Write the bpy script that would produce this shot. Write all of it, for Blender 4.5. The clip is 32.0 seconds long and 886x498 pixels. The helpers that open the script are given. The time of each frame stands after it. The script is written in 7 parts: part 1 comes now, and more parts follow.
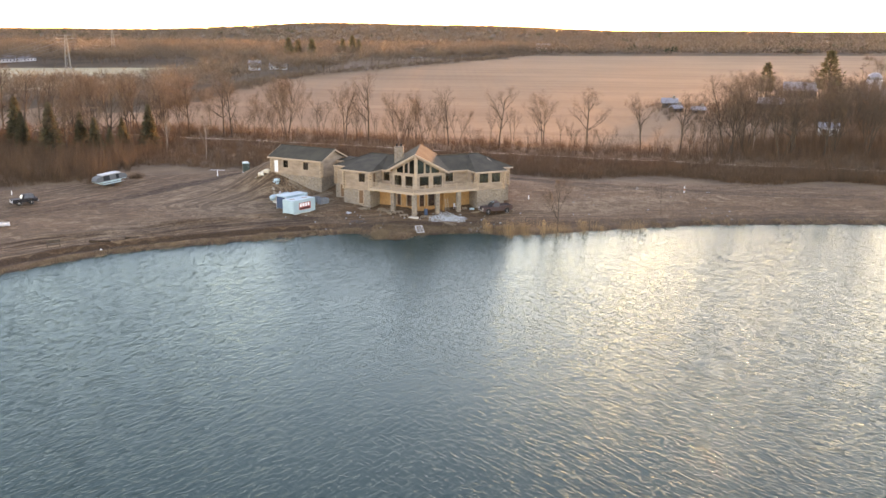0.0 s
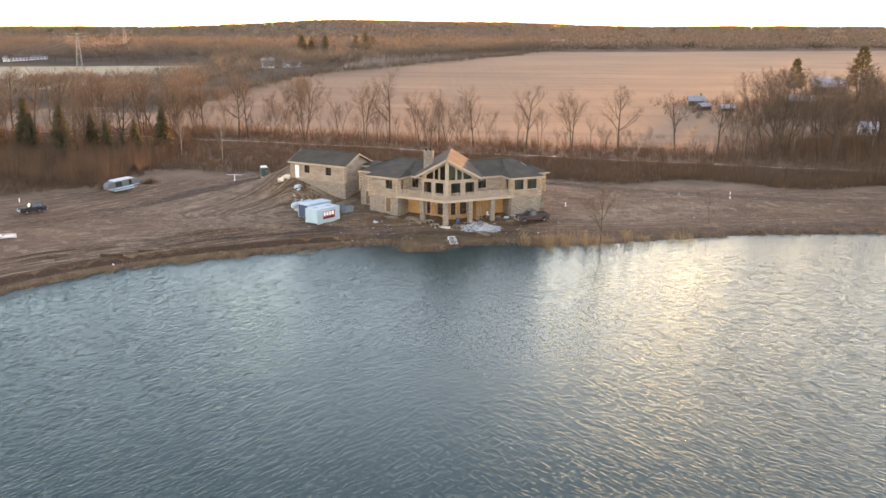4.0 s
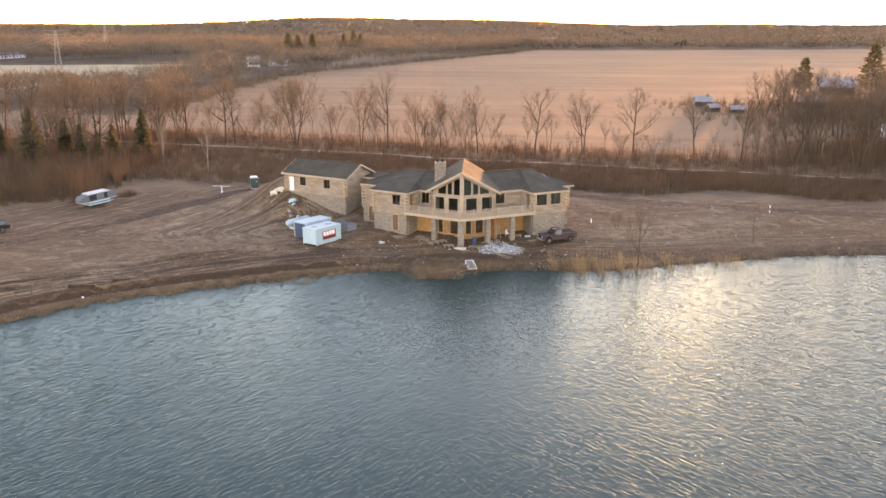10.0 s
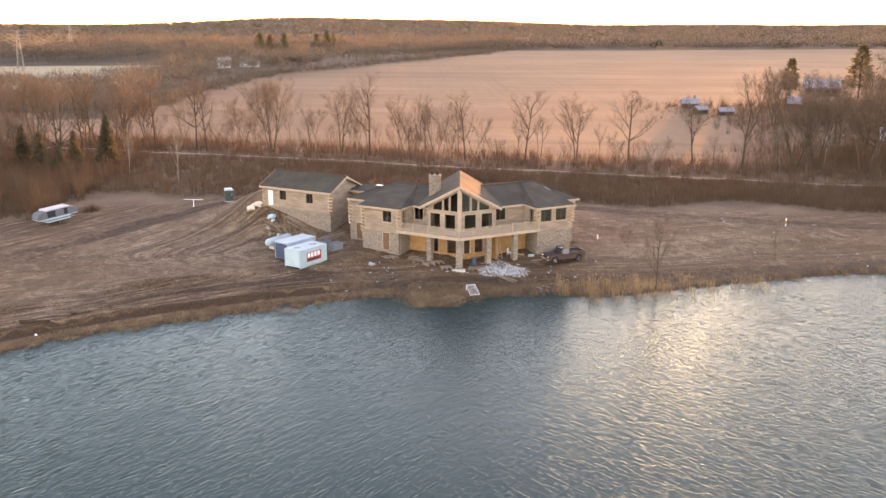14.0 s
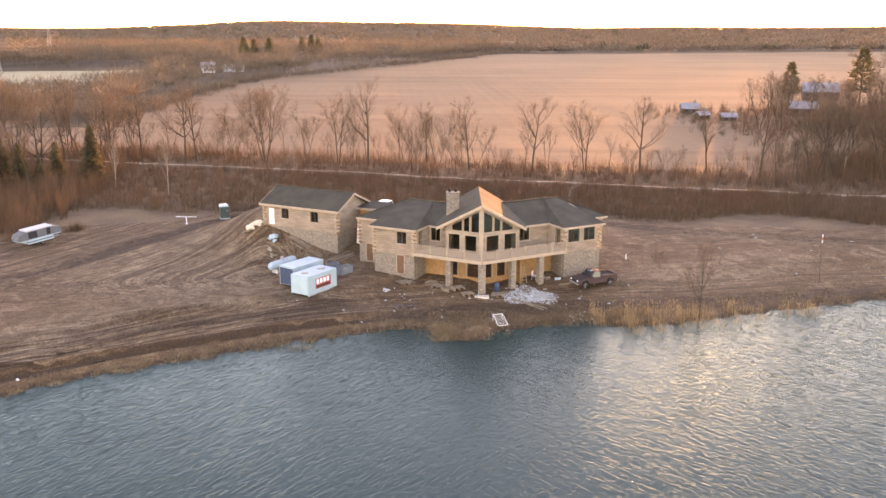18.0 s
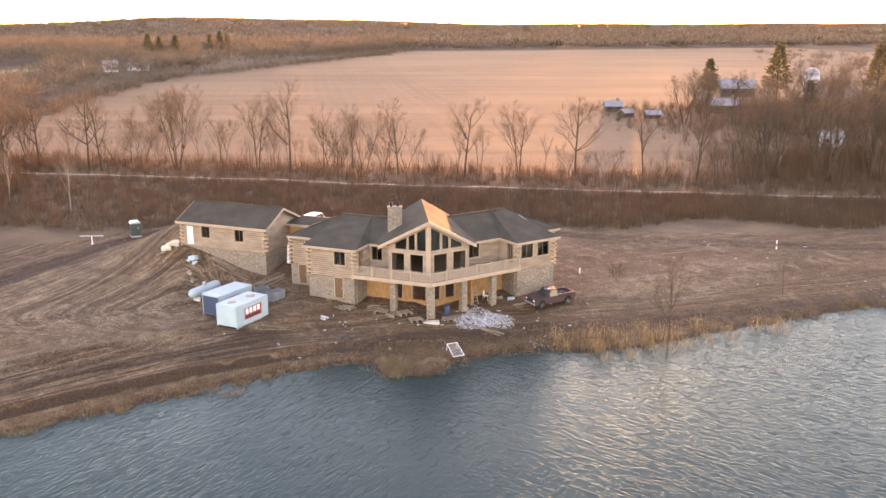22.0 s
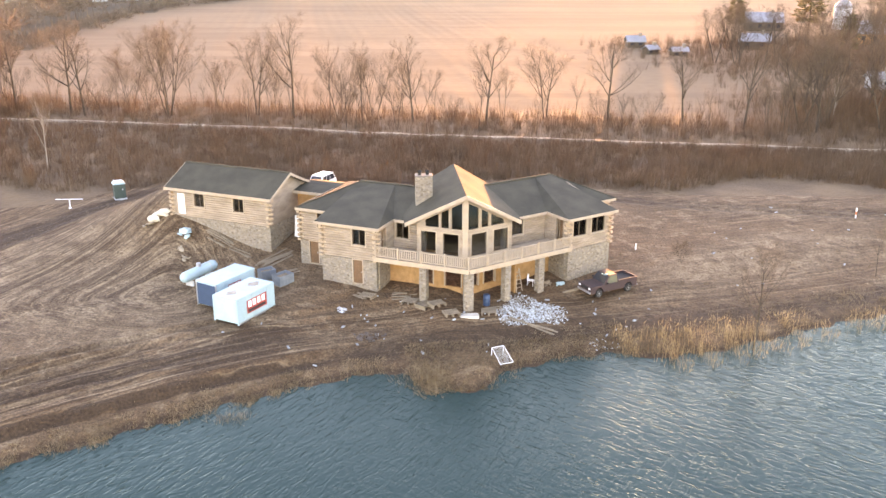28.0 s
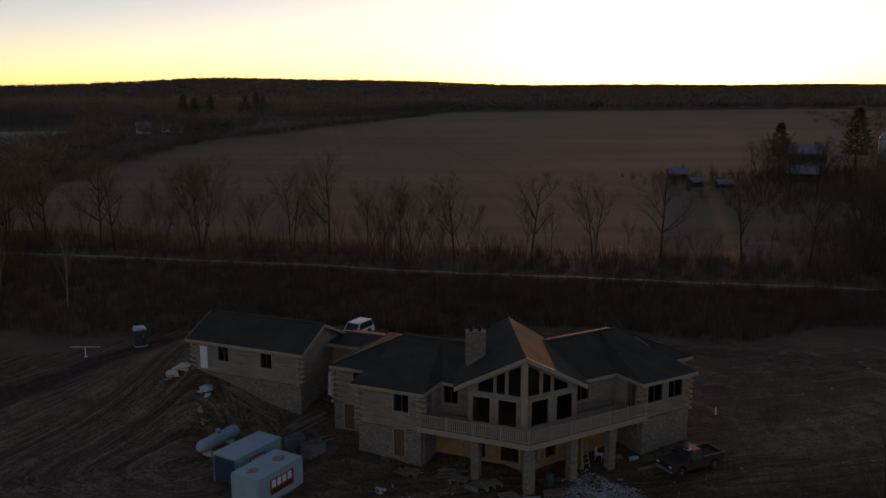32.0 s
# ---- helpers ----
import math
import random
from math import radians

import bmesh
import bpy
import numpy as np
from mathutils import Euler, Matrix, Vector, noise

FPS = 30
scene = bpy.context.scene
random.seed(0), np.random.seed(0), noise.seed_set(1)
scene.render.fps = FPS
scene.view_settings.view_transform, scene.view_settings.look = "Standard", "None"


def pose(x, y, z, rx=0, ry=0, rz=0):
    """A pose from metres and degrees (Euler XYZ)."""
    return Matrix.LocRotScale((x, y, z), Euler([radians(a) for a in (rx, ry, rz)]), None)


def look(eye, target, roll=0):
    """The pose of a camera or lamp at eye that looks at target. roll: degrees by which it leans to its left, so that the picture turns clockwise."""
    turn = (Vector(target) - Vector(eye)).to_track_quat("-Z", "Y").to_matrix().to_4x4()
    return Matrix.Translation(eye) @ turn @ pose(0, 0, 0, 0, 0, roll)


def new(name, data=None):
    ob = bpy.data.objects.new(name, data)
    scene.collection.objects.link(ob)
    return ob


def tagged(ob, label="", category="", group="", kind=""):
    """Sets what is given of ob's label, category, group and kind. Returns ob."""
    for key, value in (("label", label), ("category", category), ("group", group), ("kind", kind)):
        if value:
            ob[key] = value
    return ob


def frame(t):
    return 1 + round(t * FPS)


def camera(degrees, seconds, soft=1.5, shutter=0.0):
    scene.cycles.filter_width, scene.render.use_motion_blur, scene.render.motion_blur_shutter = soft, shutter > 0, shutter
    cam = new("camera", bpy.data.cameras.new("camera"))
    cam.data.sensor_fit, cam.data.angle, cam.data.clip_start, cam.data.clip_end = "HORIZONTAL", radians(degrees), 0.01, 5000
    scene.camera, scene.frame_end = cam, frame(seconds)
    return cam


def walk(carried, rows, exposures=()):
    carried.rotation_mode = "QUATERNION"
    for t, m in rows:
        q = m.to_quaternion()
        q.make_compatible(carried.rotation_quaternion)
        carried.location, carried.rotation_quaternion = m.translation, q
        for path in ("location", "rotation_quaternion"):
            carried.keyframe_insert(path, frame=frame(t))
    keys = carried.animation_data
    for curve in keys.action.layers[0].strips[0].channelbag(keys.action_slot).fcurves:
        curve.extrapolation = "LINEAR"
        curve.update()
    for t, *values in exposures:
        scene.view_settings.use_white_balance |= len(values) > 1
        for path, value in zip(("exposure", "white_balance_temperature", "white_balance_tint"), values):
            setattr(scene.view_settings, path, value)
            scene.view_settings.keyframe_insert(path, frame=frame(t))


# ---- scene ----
cam = camera(54.0, 32.0)
PATH = [
    (0, (-0.151, -0.47, 27.479), (-0.149, 1.47, 26.993), 0.2),
    (0.5, (-0.555, 0.581, 27.522), (-0.559, 2.52, 27.033), 0.1),
    (1, (-0.964, 1.633, 27.548), (-0.97, 3.572, 27.058), 0.0),
    (1.5, (-1.418, 2.714, 27.566), (-1.426, 4.653, 27.074), 0.1),
    (2, (-1.825, 3.76, 27.574), (-1.835, 5.698, 27.081), 0.1),
    (2.5, (-2.211, 4.774, 27.549), (-2.227, 6.712, 27.056), -0.0),
    (3, (-2.573, 5.757, 27.527), (-2.592, 7.695, 27.034), 0.1),
    (3.5, (-2.929, 6.781, 27.538), (-2.95, 8.719, 27.044), -0.0),
    (5.5, (-4.277, 11.088, 27.634), (-4.301, 13.026, 27.14), -0.1),
    (6, (-4.63, 12.205, 27.632), (-4.615, 14.143, 27.138), -0.0),
    (6.5, (-4.974, 13.36, 27.619), (-4.844, 15.294, 27.127), -0.1),
    (7, (-5.31, 14.473, 27.59), (-5.181, 16.406, 27.096), -0.1),
    (7.5, (-5.635, 15.578, 27.534), (-5.514, 17.512, 27.039), -0.1),
    (8, (-5.958, 16.688, 27.461), (-5.901, 18.625, 26.965), -0.1),
    (8.5, (-6.275, 17.828, 27.428), (-6.24, 19.765, 26.932), -0.1),
    (9, (-6.54, 18.996, 27.406), (-6.517, 20.933, 26.909), -0.1),
    (9.5, (-6.81, 20.21, 27.385), (-6.794, 22.148, 26.888), -0.1),
    (10, (-7.083, 21.456, 27.362), (-7.072, 23.393, 26.864), -0.0),
    (10.5, (-7.34, 22.71, 27.326), (-7.267, 24.645, 26.828), -0.1),
    (11, (-7.622, 23.993, 27.297), (-7.552, 25.929, 26.799), -0.1),
    (11.5, (-7.909, 25.337, 27.297), (-7.841, 27.273, 26.798), -0.1),
    (12, (-8.213, 26.688, 27.304), (-8.148, 28.623, 26.803), -0.1),
    (12.5, (-8.519, 27.996, 27.313), (-8.456, 29.931, 26.81), -0.1),
    (13, (-8.873, 29.232, 27.318), (-8.811, 31.167, 26.815), -0.1),
    (13.5, (-9.267, 30.397, 27.329), (-9.206, 32.332, 26.829), -0.1),
    (14, (-9.731, 31.528, 27.339), (-9.657, 33.464, 26.841), 0.0),
    (14.5, (-10.243, 32.615, 27.349), (-10.17, 34.551, 26.854), -0.0),
    (16.5, (-12.334, 36.656, 27.359), (-12.244, 38.593, 26.867), -0.1),
    (17, (-12.79, 37.788, 27.41), (-12.668, 39.723, 26.919), -0.1),
    (17.5, (-13.142, 38.892, 27.437), (-13.023, 40.827, 26.946), 0.0),
    (18, (-13.372, 40.048, 27.493), (-13.258, 41.983, 27.002), -0.1),
    (18.5, (-13.652, 41.35, 27.523), (-13.466, 43.28, 27.031), -0.2),
    (19, (-13.918, 42.618, 27.544), (-13.719, 44.546, 27.05), -0.2),
    (19.5, (-14.173, 43.758, 27.547), (-13.914, 45.678, 27.053), -0.2),
    (20, (-14.482, 44.809, 27.541), (-14.191, 46.725, 27.048), -0.2),
    (20.5, (-14.766, 45.881, 27.628), (-14.481, 47.798, 27.132), -0.1),
    (21, (-15.014, 46.948, 27.687), (-14.737, 48.865, 27.189), -0.1),
    (21.5, (-15.271, 47.993, 27.67), (-14.961, 49.905, 27.173), -0.1),
    (22, (-15.46, 49.045, 27.631), (-15.153, 50.958, 27.132), -0.1),
    (22.5, (-15.613, 50.135, 27.609), (-15.316, 52.049, 27.11), 0.1),
    (23, (-15.75, 51.241, 27.566), (-15.466, 53.157, 27.067), 0.1),
    (23.5, (-15.835, 52.391, 27.512), (-15.563, 54.308, 27.013), 0.1),
    (24, (-15.911, 53.581, 27.458), (-15.653, 55.5, 26.959), 0.1),
    (24.5, (-16.02, 54.787, 27.47), (-15.77, 56.708, 26.972), 0.3),
    (26.5, (-16.242, 59.85, 27.684), (-15.914, 61.759, 27.187), 0.1),
    (27, (-16.287, 61.088, 27.722), (-15.96, 62.997, 27.222), 0.2),
    (27.1, (-16.3, 61.339, 27.73), (-15.975, 63.247, 27.226), 0.18),
    (27.2, (-16.313, 61.589, 27.738), (-15.992, 63.486, 27.194), 0.16),
    (27.3, (-16.326, 61.84, 27.745), (-16.008, 63.726, 27.159), 0.14),
    (27.4, (-16.339, 62.09, 27.753), (-16.026, 63.961, 27.121), 0.12),
    (27.5, (-16.352, 62.341, 27.761), (-16.041, 64.208, 27.114), 0.1),
    (28, (-16.468, 63.463, 27.778), (-16.165, 65.331, 27.131), 0.1),
    (28.5, (-16.566, 64.558, 27.789), (-16.271, 66.427, 27.143), 0.1),
    (28.6, (-16.566, 64.779, 27.786), (-16.274, 66.651, 27.144), 0.1),
    (28.7, (-16.566, 65.0, 27.784), (-16.275, 66.893, 27.207), 0.1),
    (28.8, (-16.566, 65.22, 27.781), (-16.275, 67.137, 27.292), 0.1),
    (28.9, (-16.566, 65.441, 27.779), (-16.275, 67.384, 27.404), 0.1),
    (29, (-16.566, 65.662, 27.776), (-16.276, 67.623, 27.511), 0.1),
    (29.1, (-16.554, 65.891, 27.778), (-16.265, 67.864, 27.623), 0.1),
    (29.2, (-16.542, 66.121, 27.78), (-16.255, 68.096, 27.649), 0.1),
    (29.5, (-16.505, 66.809, 27.787), (-16.226, 68.785, 27.657), 0.1),
    (30, (-16.556, 67.966, 27.819), (-16.284, 69.943, 27.687), 0.0),
    (30.5, (-16.596, 69.088, 27.815), (-16.332, 71.066, 27.683), 0.1),
    (31, (-16.589, 70.221, 27.859), (-16.334, 72.2, 27.723), -0.0),
    (31.1, (-16.599, 70.45, 27.864), (-16.345, 72.427, 27.7), 0.0),
    (31.2, (-16.61, 70.679, 27.87), (-16.358, 72.651, 27.65), 0.0),
    (31.3, (-16.62, 70.907, 27.875), (-16.37, 72.873, 27.606), 0.0),
    (31.5, (-16.641, 71.365, 27.886), (-16.395, 73.322, 27.555), -0.0),
    (31.6, (-16.643, 71.589, 27.884), (-16.399, 73.539, 27.515), -0.02),
    (32, (-16.651, 72.484, 27.877), (-16.411, 74.435, 27.508), -0.1),
]
EXPOSURES = [(0, 4.97, 20500, 44), (13, 5.1, 24000, 51), (20, 5.27, 26000, 55), (24, 5.3, 25000, 53), (27, 5.55, 22500, 48), (28.3, 5.9, 19500, 43), (28.8, 6.05, 17500, 40), (29.1, 6.05, 17500, 41), (29.3, 5.65, 17500, 43), (29.8, 4.4, 17500, 45), (30.0, 3.95, 16000, 46), (30.3, 2.95, 14000, 38), (30.6, 2.2, 11500, 28), (30.9, 1.65, 10500, 22), (31.4, 1.25, 11500, 34), (32, 1.15, 12000, 42)]
walk(cam, [(t, look(eye, target, roll)) for t, eye, target, roll in PATH], EXPOSURES)

# ---- world, sun and light ----
SUN_AZ, SUN_EL = 21.5, 1.2        # degrees right of +y, degrees above the horizon
world = bpy.data.worlds.new("world")
scene.world = world
world.use_nodes = True
wn = world.node_tree
sky = wn.nodes.new("ShaderNodeTexSky")
sky.sky_type = "NISHITA"
sky.sun_disc = False
sky.sun_elevation = radians(SUN_EL)
sky.sun_rotation = radians(SUN_AZ)
sky.air_density, sky.dust_density, sky.ozone_density = 0.5, 0.15, 2.0
back = wn.nodes["Background"]
wn.links.new(sky.outputs[0], back.inputs[0])
back.inputs[1].default_value = 0.15
sun_data = bpy.data.lights.new("sun", "SUN")
sun_data.energy, sun_data.angle, sun_data.color = 0.6, radians(1.5), (1.0, 0.66, 0.38)
sun = new("sun", sun_data)
sa, se = radians(SUN_AZ), radians(SUN_EL)
toward = Vector((math.sin(sa) * math.cos(se), math.cos(sa) * math.cos(se), math.sin(se)))
sun.rotation_euler = toward.to_track_quat("Z", "Y").to_euler()


# ---- materials ----
def material(name, base, rough=0.8, vary=0.25, scale=1.0, fine=12.0, bump=0.3, metal=0.0, spec=0.3, second=None, sheen=0.0, sheen_tint=None, stretch=(1, 1, 1), depth=0.03, rand=0.0):
    """A surface of two-scale noise between a base colour and a second one, with fine relief."""
    m = bpy.data.materials.new(name)
    m.use_nodes = True
    nt = m.node_tree
    p = nt.nodes["Principled BSDF"]
    p.inputs["Roughness"].default_value = rough
    p.inputs["Metallic"].default_value = metal
    p.inputs["Specular IOR Level"].default_value = spec
    if sheen:
        p.inputs["Sheen Weight"].default_value = sheen
        p.inputs["Sheen Roughness"].default_value = 0.5
        p.inputs["Sheen Tint"].default_value = (*(sheen_tint or (1, 0.8, 0.6)), 1)
    geo = nt.nodes.new("ShaderNodeNewGeometry")
    mp = nt.nodes.new("ShaderNodeMapping")
    mp.inputs["Scale"].default_value = stretch
    nt.links.new(geo.outputs["Position"], mp.inputs["Vector"])
    n1, n2 = nt.nodes.new("ShaderNodeTexNoise"), nt.nodes.new("ShaderNodeTexNoise")
    n1.inputs["Scale"].default_value, n1.inputs["Detail"].default_value = scale, 5
    n2.inputs["Scale"].default_value, n2.inputs["Detail"].default_value = fine, 3
    for n in (n1, n2):
        nt.links.new(mp.outputs[0], n.inputs["Vector"])
    ramp = nt.nodes.new("ShaderNodeValToRGB")
    second = second or [c * (1 - vary) for c in base]
    ramp.color_ramp.elements[0].color, ramp.color_ramp.elements[0].position = (*second, 1), 0.35
    ramp.color_ramp.elements[1].color, ramp.color_ramp.elements[1].position = (*base, 1), 0.65
    nt.links.new(n1.outputs["Fac"], ramp.inputs[0])
    hsv = nt.nodes.new("ShaderNodeHueSaturation")
    nt.links.new(ramp.outputs[0], hsv.inputs["Color"])
    ma = nt.nodes.new("ShaderNodeMath")
    ma.operation = "MULTIPLY_ADD"
    ma.inputs[1].default_value, ma.inputs[2].default_value = vary * 1.6, 1 - vary * 0.8
    nt.links.new(n2.outputs["Fac"], ma.inputs[0])
    last = ma
    if rand:
        info = nt.nodes.new("ShaderNodeObjectInfo")
        isl = nt.nodes.new("ShaderNodeNewGeometry")
        add = nt.nodes.new("ShaderNodeMath")
        nt.links.new(info.outputs["Random"], add.inputs[0])
        nt.links.new(isl.outputs["Random Per Island"], add.inputs[1])
        sc = nt.nodes.new("ShaderNodeMath")
        sc.operation = "MULTIPLY_ADD"
        sc.inputs[1].default_value, sc.inputs[2].default_value = rand, 1 - rand
        nt.links.new(add.outputs[0], sc.inputs[0])
        mul = nt.nodes.new("ShaderNodeMath")
        mul.operation = "MULTIPLY"
        nt.links.new(sc.outputs[0], mul.inputs[0])
        nt.links.new(ma.outputs[0], mul.inputs[1])
        last = mul
    nt.links.new(last.outputs[0], hsv.inputs["Value"])
    nt.links.new(hsv.outputs[0], p.inputs["Base Color"])
    if bump:
        b = nt.nodes.new("ShaderNodeBump")
        b.inputs["Strength"].default_value, b.inputs["Distance"].default_value = bump, depth
        nt.links.new(n2.outputs["Fac"], b.inputs["Height"])
        nt.links.new(b.outputs[0], p.inputs["Normal"])
    return m


def stone_material(name, tones, scale=4.4):
    """Field stones of mixed tones in recessed mortar."""
    m = material(name, tones[0], 0.85, 0.15, 2.0, 25, 0.3)
    nt = m.node_tree
    p = nt.nodes["Principled BSDF"]
    geo = nt.nodes.new("ShaderNodeNewGeometry")
    v = nt.nodes.new("ShaderNodeTexVoronoi")
    e = nt.nodes.new("ShaderNodeTexVoronoi")
    e.feature = "DISTANCE_TO_EDGE"
    mp = nt.nodes.new("ShaderNodeMapping")
    mp.inputs["Scale"].default_value = (1, 1, 1.5)
    nt.links.new(geo.outputs["Position"], mp.inputs["Vector"])
    for n in (v, e):
        n.inputs["Scale"].default_value = scale
        nt.links.new(mp.outputs[0], n.inputs["Vector"])
    ramp = nt.nodes.new("ShaderNodeValToRGB")
    el = ramp.color_ramp.elements
    el[0].color, el[1].color = (*tones[0], 1), (*tones[-1], 1)
    for k, c in enumerate(tones[1:-1]):
        el.new((k + 1) / (len(tones) - 1)).color = (*c, 1)
    sep = nt.nodes.new("ShaderNodeSeparateColor")
    nt.links.new(v.outputs["Color"], sep.inputs[0])
    nt.links.new(sep.outputs[0], ramp.inputs[0])
    step = nt.nodes.new("ShaderNodeMapRange")
    step.inputs["From Min"].default_value, step.inputs["From Max"].default_value = 0.02, 0.09
    nt.links.new(e.outputs["Distance"], step.inputs["Value"])
    mix = nt.nodes.new("ShaderNodeMix")
    mix.data_type = "RGBA"
    nt.links.new(step.outputs[0], mix.inputs["Factor"])
    mix.inputs["A"].default_value = (0.24, 0.205, 0.17, 1)
    nt.links.new(ramp.outputs[0], mix.inputs["B"])
    nt.links.new(mix.outputs["Result"], p.inputs["Base Color"])
    b = nt.nodes.new("ShaderNodeBump")
    b.inputs["Strength"].default_value, b.inputs["Distance"].default_value = 0.8, 0.06
    nt.links.new(step.outputs[0], b.inputs["Height"])
    nt.links.new(b.outputs[0], p.inputs["Normal"])
    return m


def leaf_like(name, base, second, glow, rand=0.3, through_=0.4):
    """Dry twigs, reeds and grass: thin, so that low sun shows through them."""
    m = material(name, base, 0.7, 0.25, 0.6, 6, 0, spec=0.2, second=second, rand=rand)
    nt = m.node_tree
    p = nt.nodes["Principled BSDF"]
    out = nt.nodes["Material Output"]
    tr = nt.nodes.new("ShaderNodeBsdfTranslucent")
    tr.inputs["Color"].default_value = (*glow, 1)
    mix = nt.nodes.new("ShaderNodeMixShader")
    mix.inputs[0].default_value = through_
    nt.links.new(p.outputs[0], mix.inputs[1])
    nt.links.new(tr.outputs[0], mix.inputs[2])
    nt.links.new(mix.outputs[0], out.inputs["Surface"])
    return m


def glass_material(name, tint=(0.75, 0.8, 0.8)):
    m = bpy.data.materials.new(name)
    m.use_nodes = True
    nt = m.node_tree
    out = nt.nodes["Material Output"]
    tr, gl, mix, fr = (nt.nodes.new(k) for k in ("ShaderNodeBsdfTransparent", "ShaderNodeBsdfGlossy", "ShaderNodeMixShader", "ShaderNodeFresnel"))
    tr.inputs[0].default_value = (*tint, 1)
    gl.inputs["Roughness"].default_value = 0.03
    fr.inputs[0].default_value = 1.5
    nt.links.new(fr.outputs[0], mix.inputs[0])
    nt.links.new(tr.outputs[0], mix.inputs[1])
    nt.links.new(gl.outputs[0], mix.inputs[2])
    nt.links.new(mix.outputs[0], out.inputs["Surface"])
    return m


M_LOG = material("log_wood", (0.33, 0.245, 0.185), 0.7, 0.3, 0.7, 9, 0.4, second=(0.235, 0.172, 0.128), stretch=(1, 1, 3))
M_LOGEND = material("log_end_wood", (0.44, 0.31, 0.22), 0.8, 0.35, 3, 20, 0.3)
M_TRIM = material("pine_trim", (0.37, 0.275, 0.205), 0.6, 0.15, 2, 20, 0.2)
M_OSB = material("sheathing_board", (0.40, 0.20, 0.09), 0.75, 0.25, 2.5, 30, 0.2)
M_ROOF = material("asphalt_shingle", (0.066, 0.061, 0.048), 0.92, 0.3, 0.6, 14, 0.5, spec=0.1, second=(0.048, 0.045, 0.036))
M_STONE = stone_material("field_stone", [(0.148, 0.112, 0.086), (0.254, 0.200, 0.152), (0.197, 0.168, 0.144), (0.320, 0.256, 0.195), (0.164, 0.124, 0.094)])
M_WHITE = material("white_paint", (0.74, 0.76, 0.77), 0.5, 0.12, 0.8, 15, 0.1)
M_GLASS = glass_material("window_glass")
M_DARK = material("dark_interior", (0.10, 0.07, 0.05), 0.9, 0.3, 1, 8, 0)
M_DOOR = material("brown_door", (0.16, 0.08, 0.045), 0.5, 0.2, 2, 18, 0.1)
M_METAL = material("galvanised_metal", (0.45, 0.46, 0.47), 0.4, 0.15, 3, 30, 0.1, metal=0.8)
M_BLACK = material("black_rubber", (0.02, 0.02, 0.02), 0.8, 0.2, 3, 30, 0.2)


# ---- mesh helpers ----
def to_object(name, bm, mats, parent=None, label="", smooth=False):
    me = bpy.data.meshes.new(name)
    bm.normal_update()
    bm.to_mesh(me)
    bm.free()
    for m in mats if isinstance(mats, (list, tuple)) else [mats]:
        me.materials.append(m)
    if smooth:
        me.polygons.foreach_set("use_smooth", [True] * len(me.polygons))
    ob = new(name, me)
    if parent is not None:
        ob.parent = parent
        ob.matrix_parent_inverse = Matrix.Identity(4)
    if label:
        tagged(ob, label)
    return ob


def part(name, bm, mat, parent, label="", smooth=False):
    return to_object(name, bm, mat, parent, label, smooth)


def thing(name, m=None, label="", category="", group="", kind=""):
    ob = new(name)
    ob.empty_display_size = 0.3
    if m is not None:
        ob.matrix_basis = m
    return tagged(ob, label, category, group, kind)


def box(bm, x0, x1, y0, y1, z0, z1, m=None, bevel=0.0, mat=0):
    """A box, with its edges cut when bevel is given."""
    vs = [bm.verts.new((x, y, z)) for z in (z0, z1) for y in (y0, y1) for x in (x0, x1)]
    fs = [bm.faces.new([vs[k] for k in q]) for q in ((0, 2, 3, 1), (4, 5, 7, 6), (0, 1, 5, 4), (2, 6, 7, 3), (0, 4, 6, 2), (1, 3, 7, 5))]
    for f in fs:
        f.material_index = mat
    if m is not None:
        for v in vs:
            v.co = m @ v.co
    if bevel:
        es = list({e for f in fs for e in f.edges})
        bmesh.ops.bevel(bm, geom=es, offset=bevel, segments=1, affect="EDGES", profile=0.5)
    return vs


def prism(bm, pts, dirn, mat=0):
    """A closed prism: the polygon pts (3D) pushed along dirn."""
    a = [bm.verts.new(p) for p in pts]
    b = [bm.verts.new(Vector(p) + Vector(dirn)) for p in pts]
    n = len(pts)
    fs = [bm.faces.new(a), bm.faces.new(b[::-1])]
    for k in range(n):
        fs.append(bm.faces.new((a[(k + 1) % n], a[k], b[k], b[(k + 1) % n])))
    for f in fs:
        f.material_index = mat
    return fs


def tube(bm, a, b, ra, rb, sides=6, caps=True, mat=0):
    """A tapered tube from a to b."""
    a, b = Vector(a), Vector(b)
    q = (b - a).to_track_quat("Z", "Y")
    rings = []
    for c, r in ((a, ra), (b, rb)):
        rings.append([bm.verts.new(c + q @ Vector((r * math.cos(t), r * math.sin(t), 0))) for t in [2 * math.pi * k / sides for k in range(sides)]])
    fs = [bm.faces.new((rings[0][k], rings[0][(k + 1) % sides], rings[1][(k + 1) % sides], rings[1][k])) for k in range(sides)]
    if caps:
        fs += [bm.faces.new(rings[0][::-1]), bm.faces.new(rings[1])]
    for f in fs:
        f.material_index = mat
    return rings


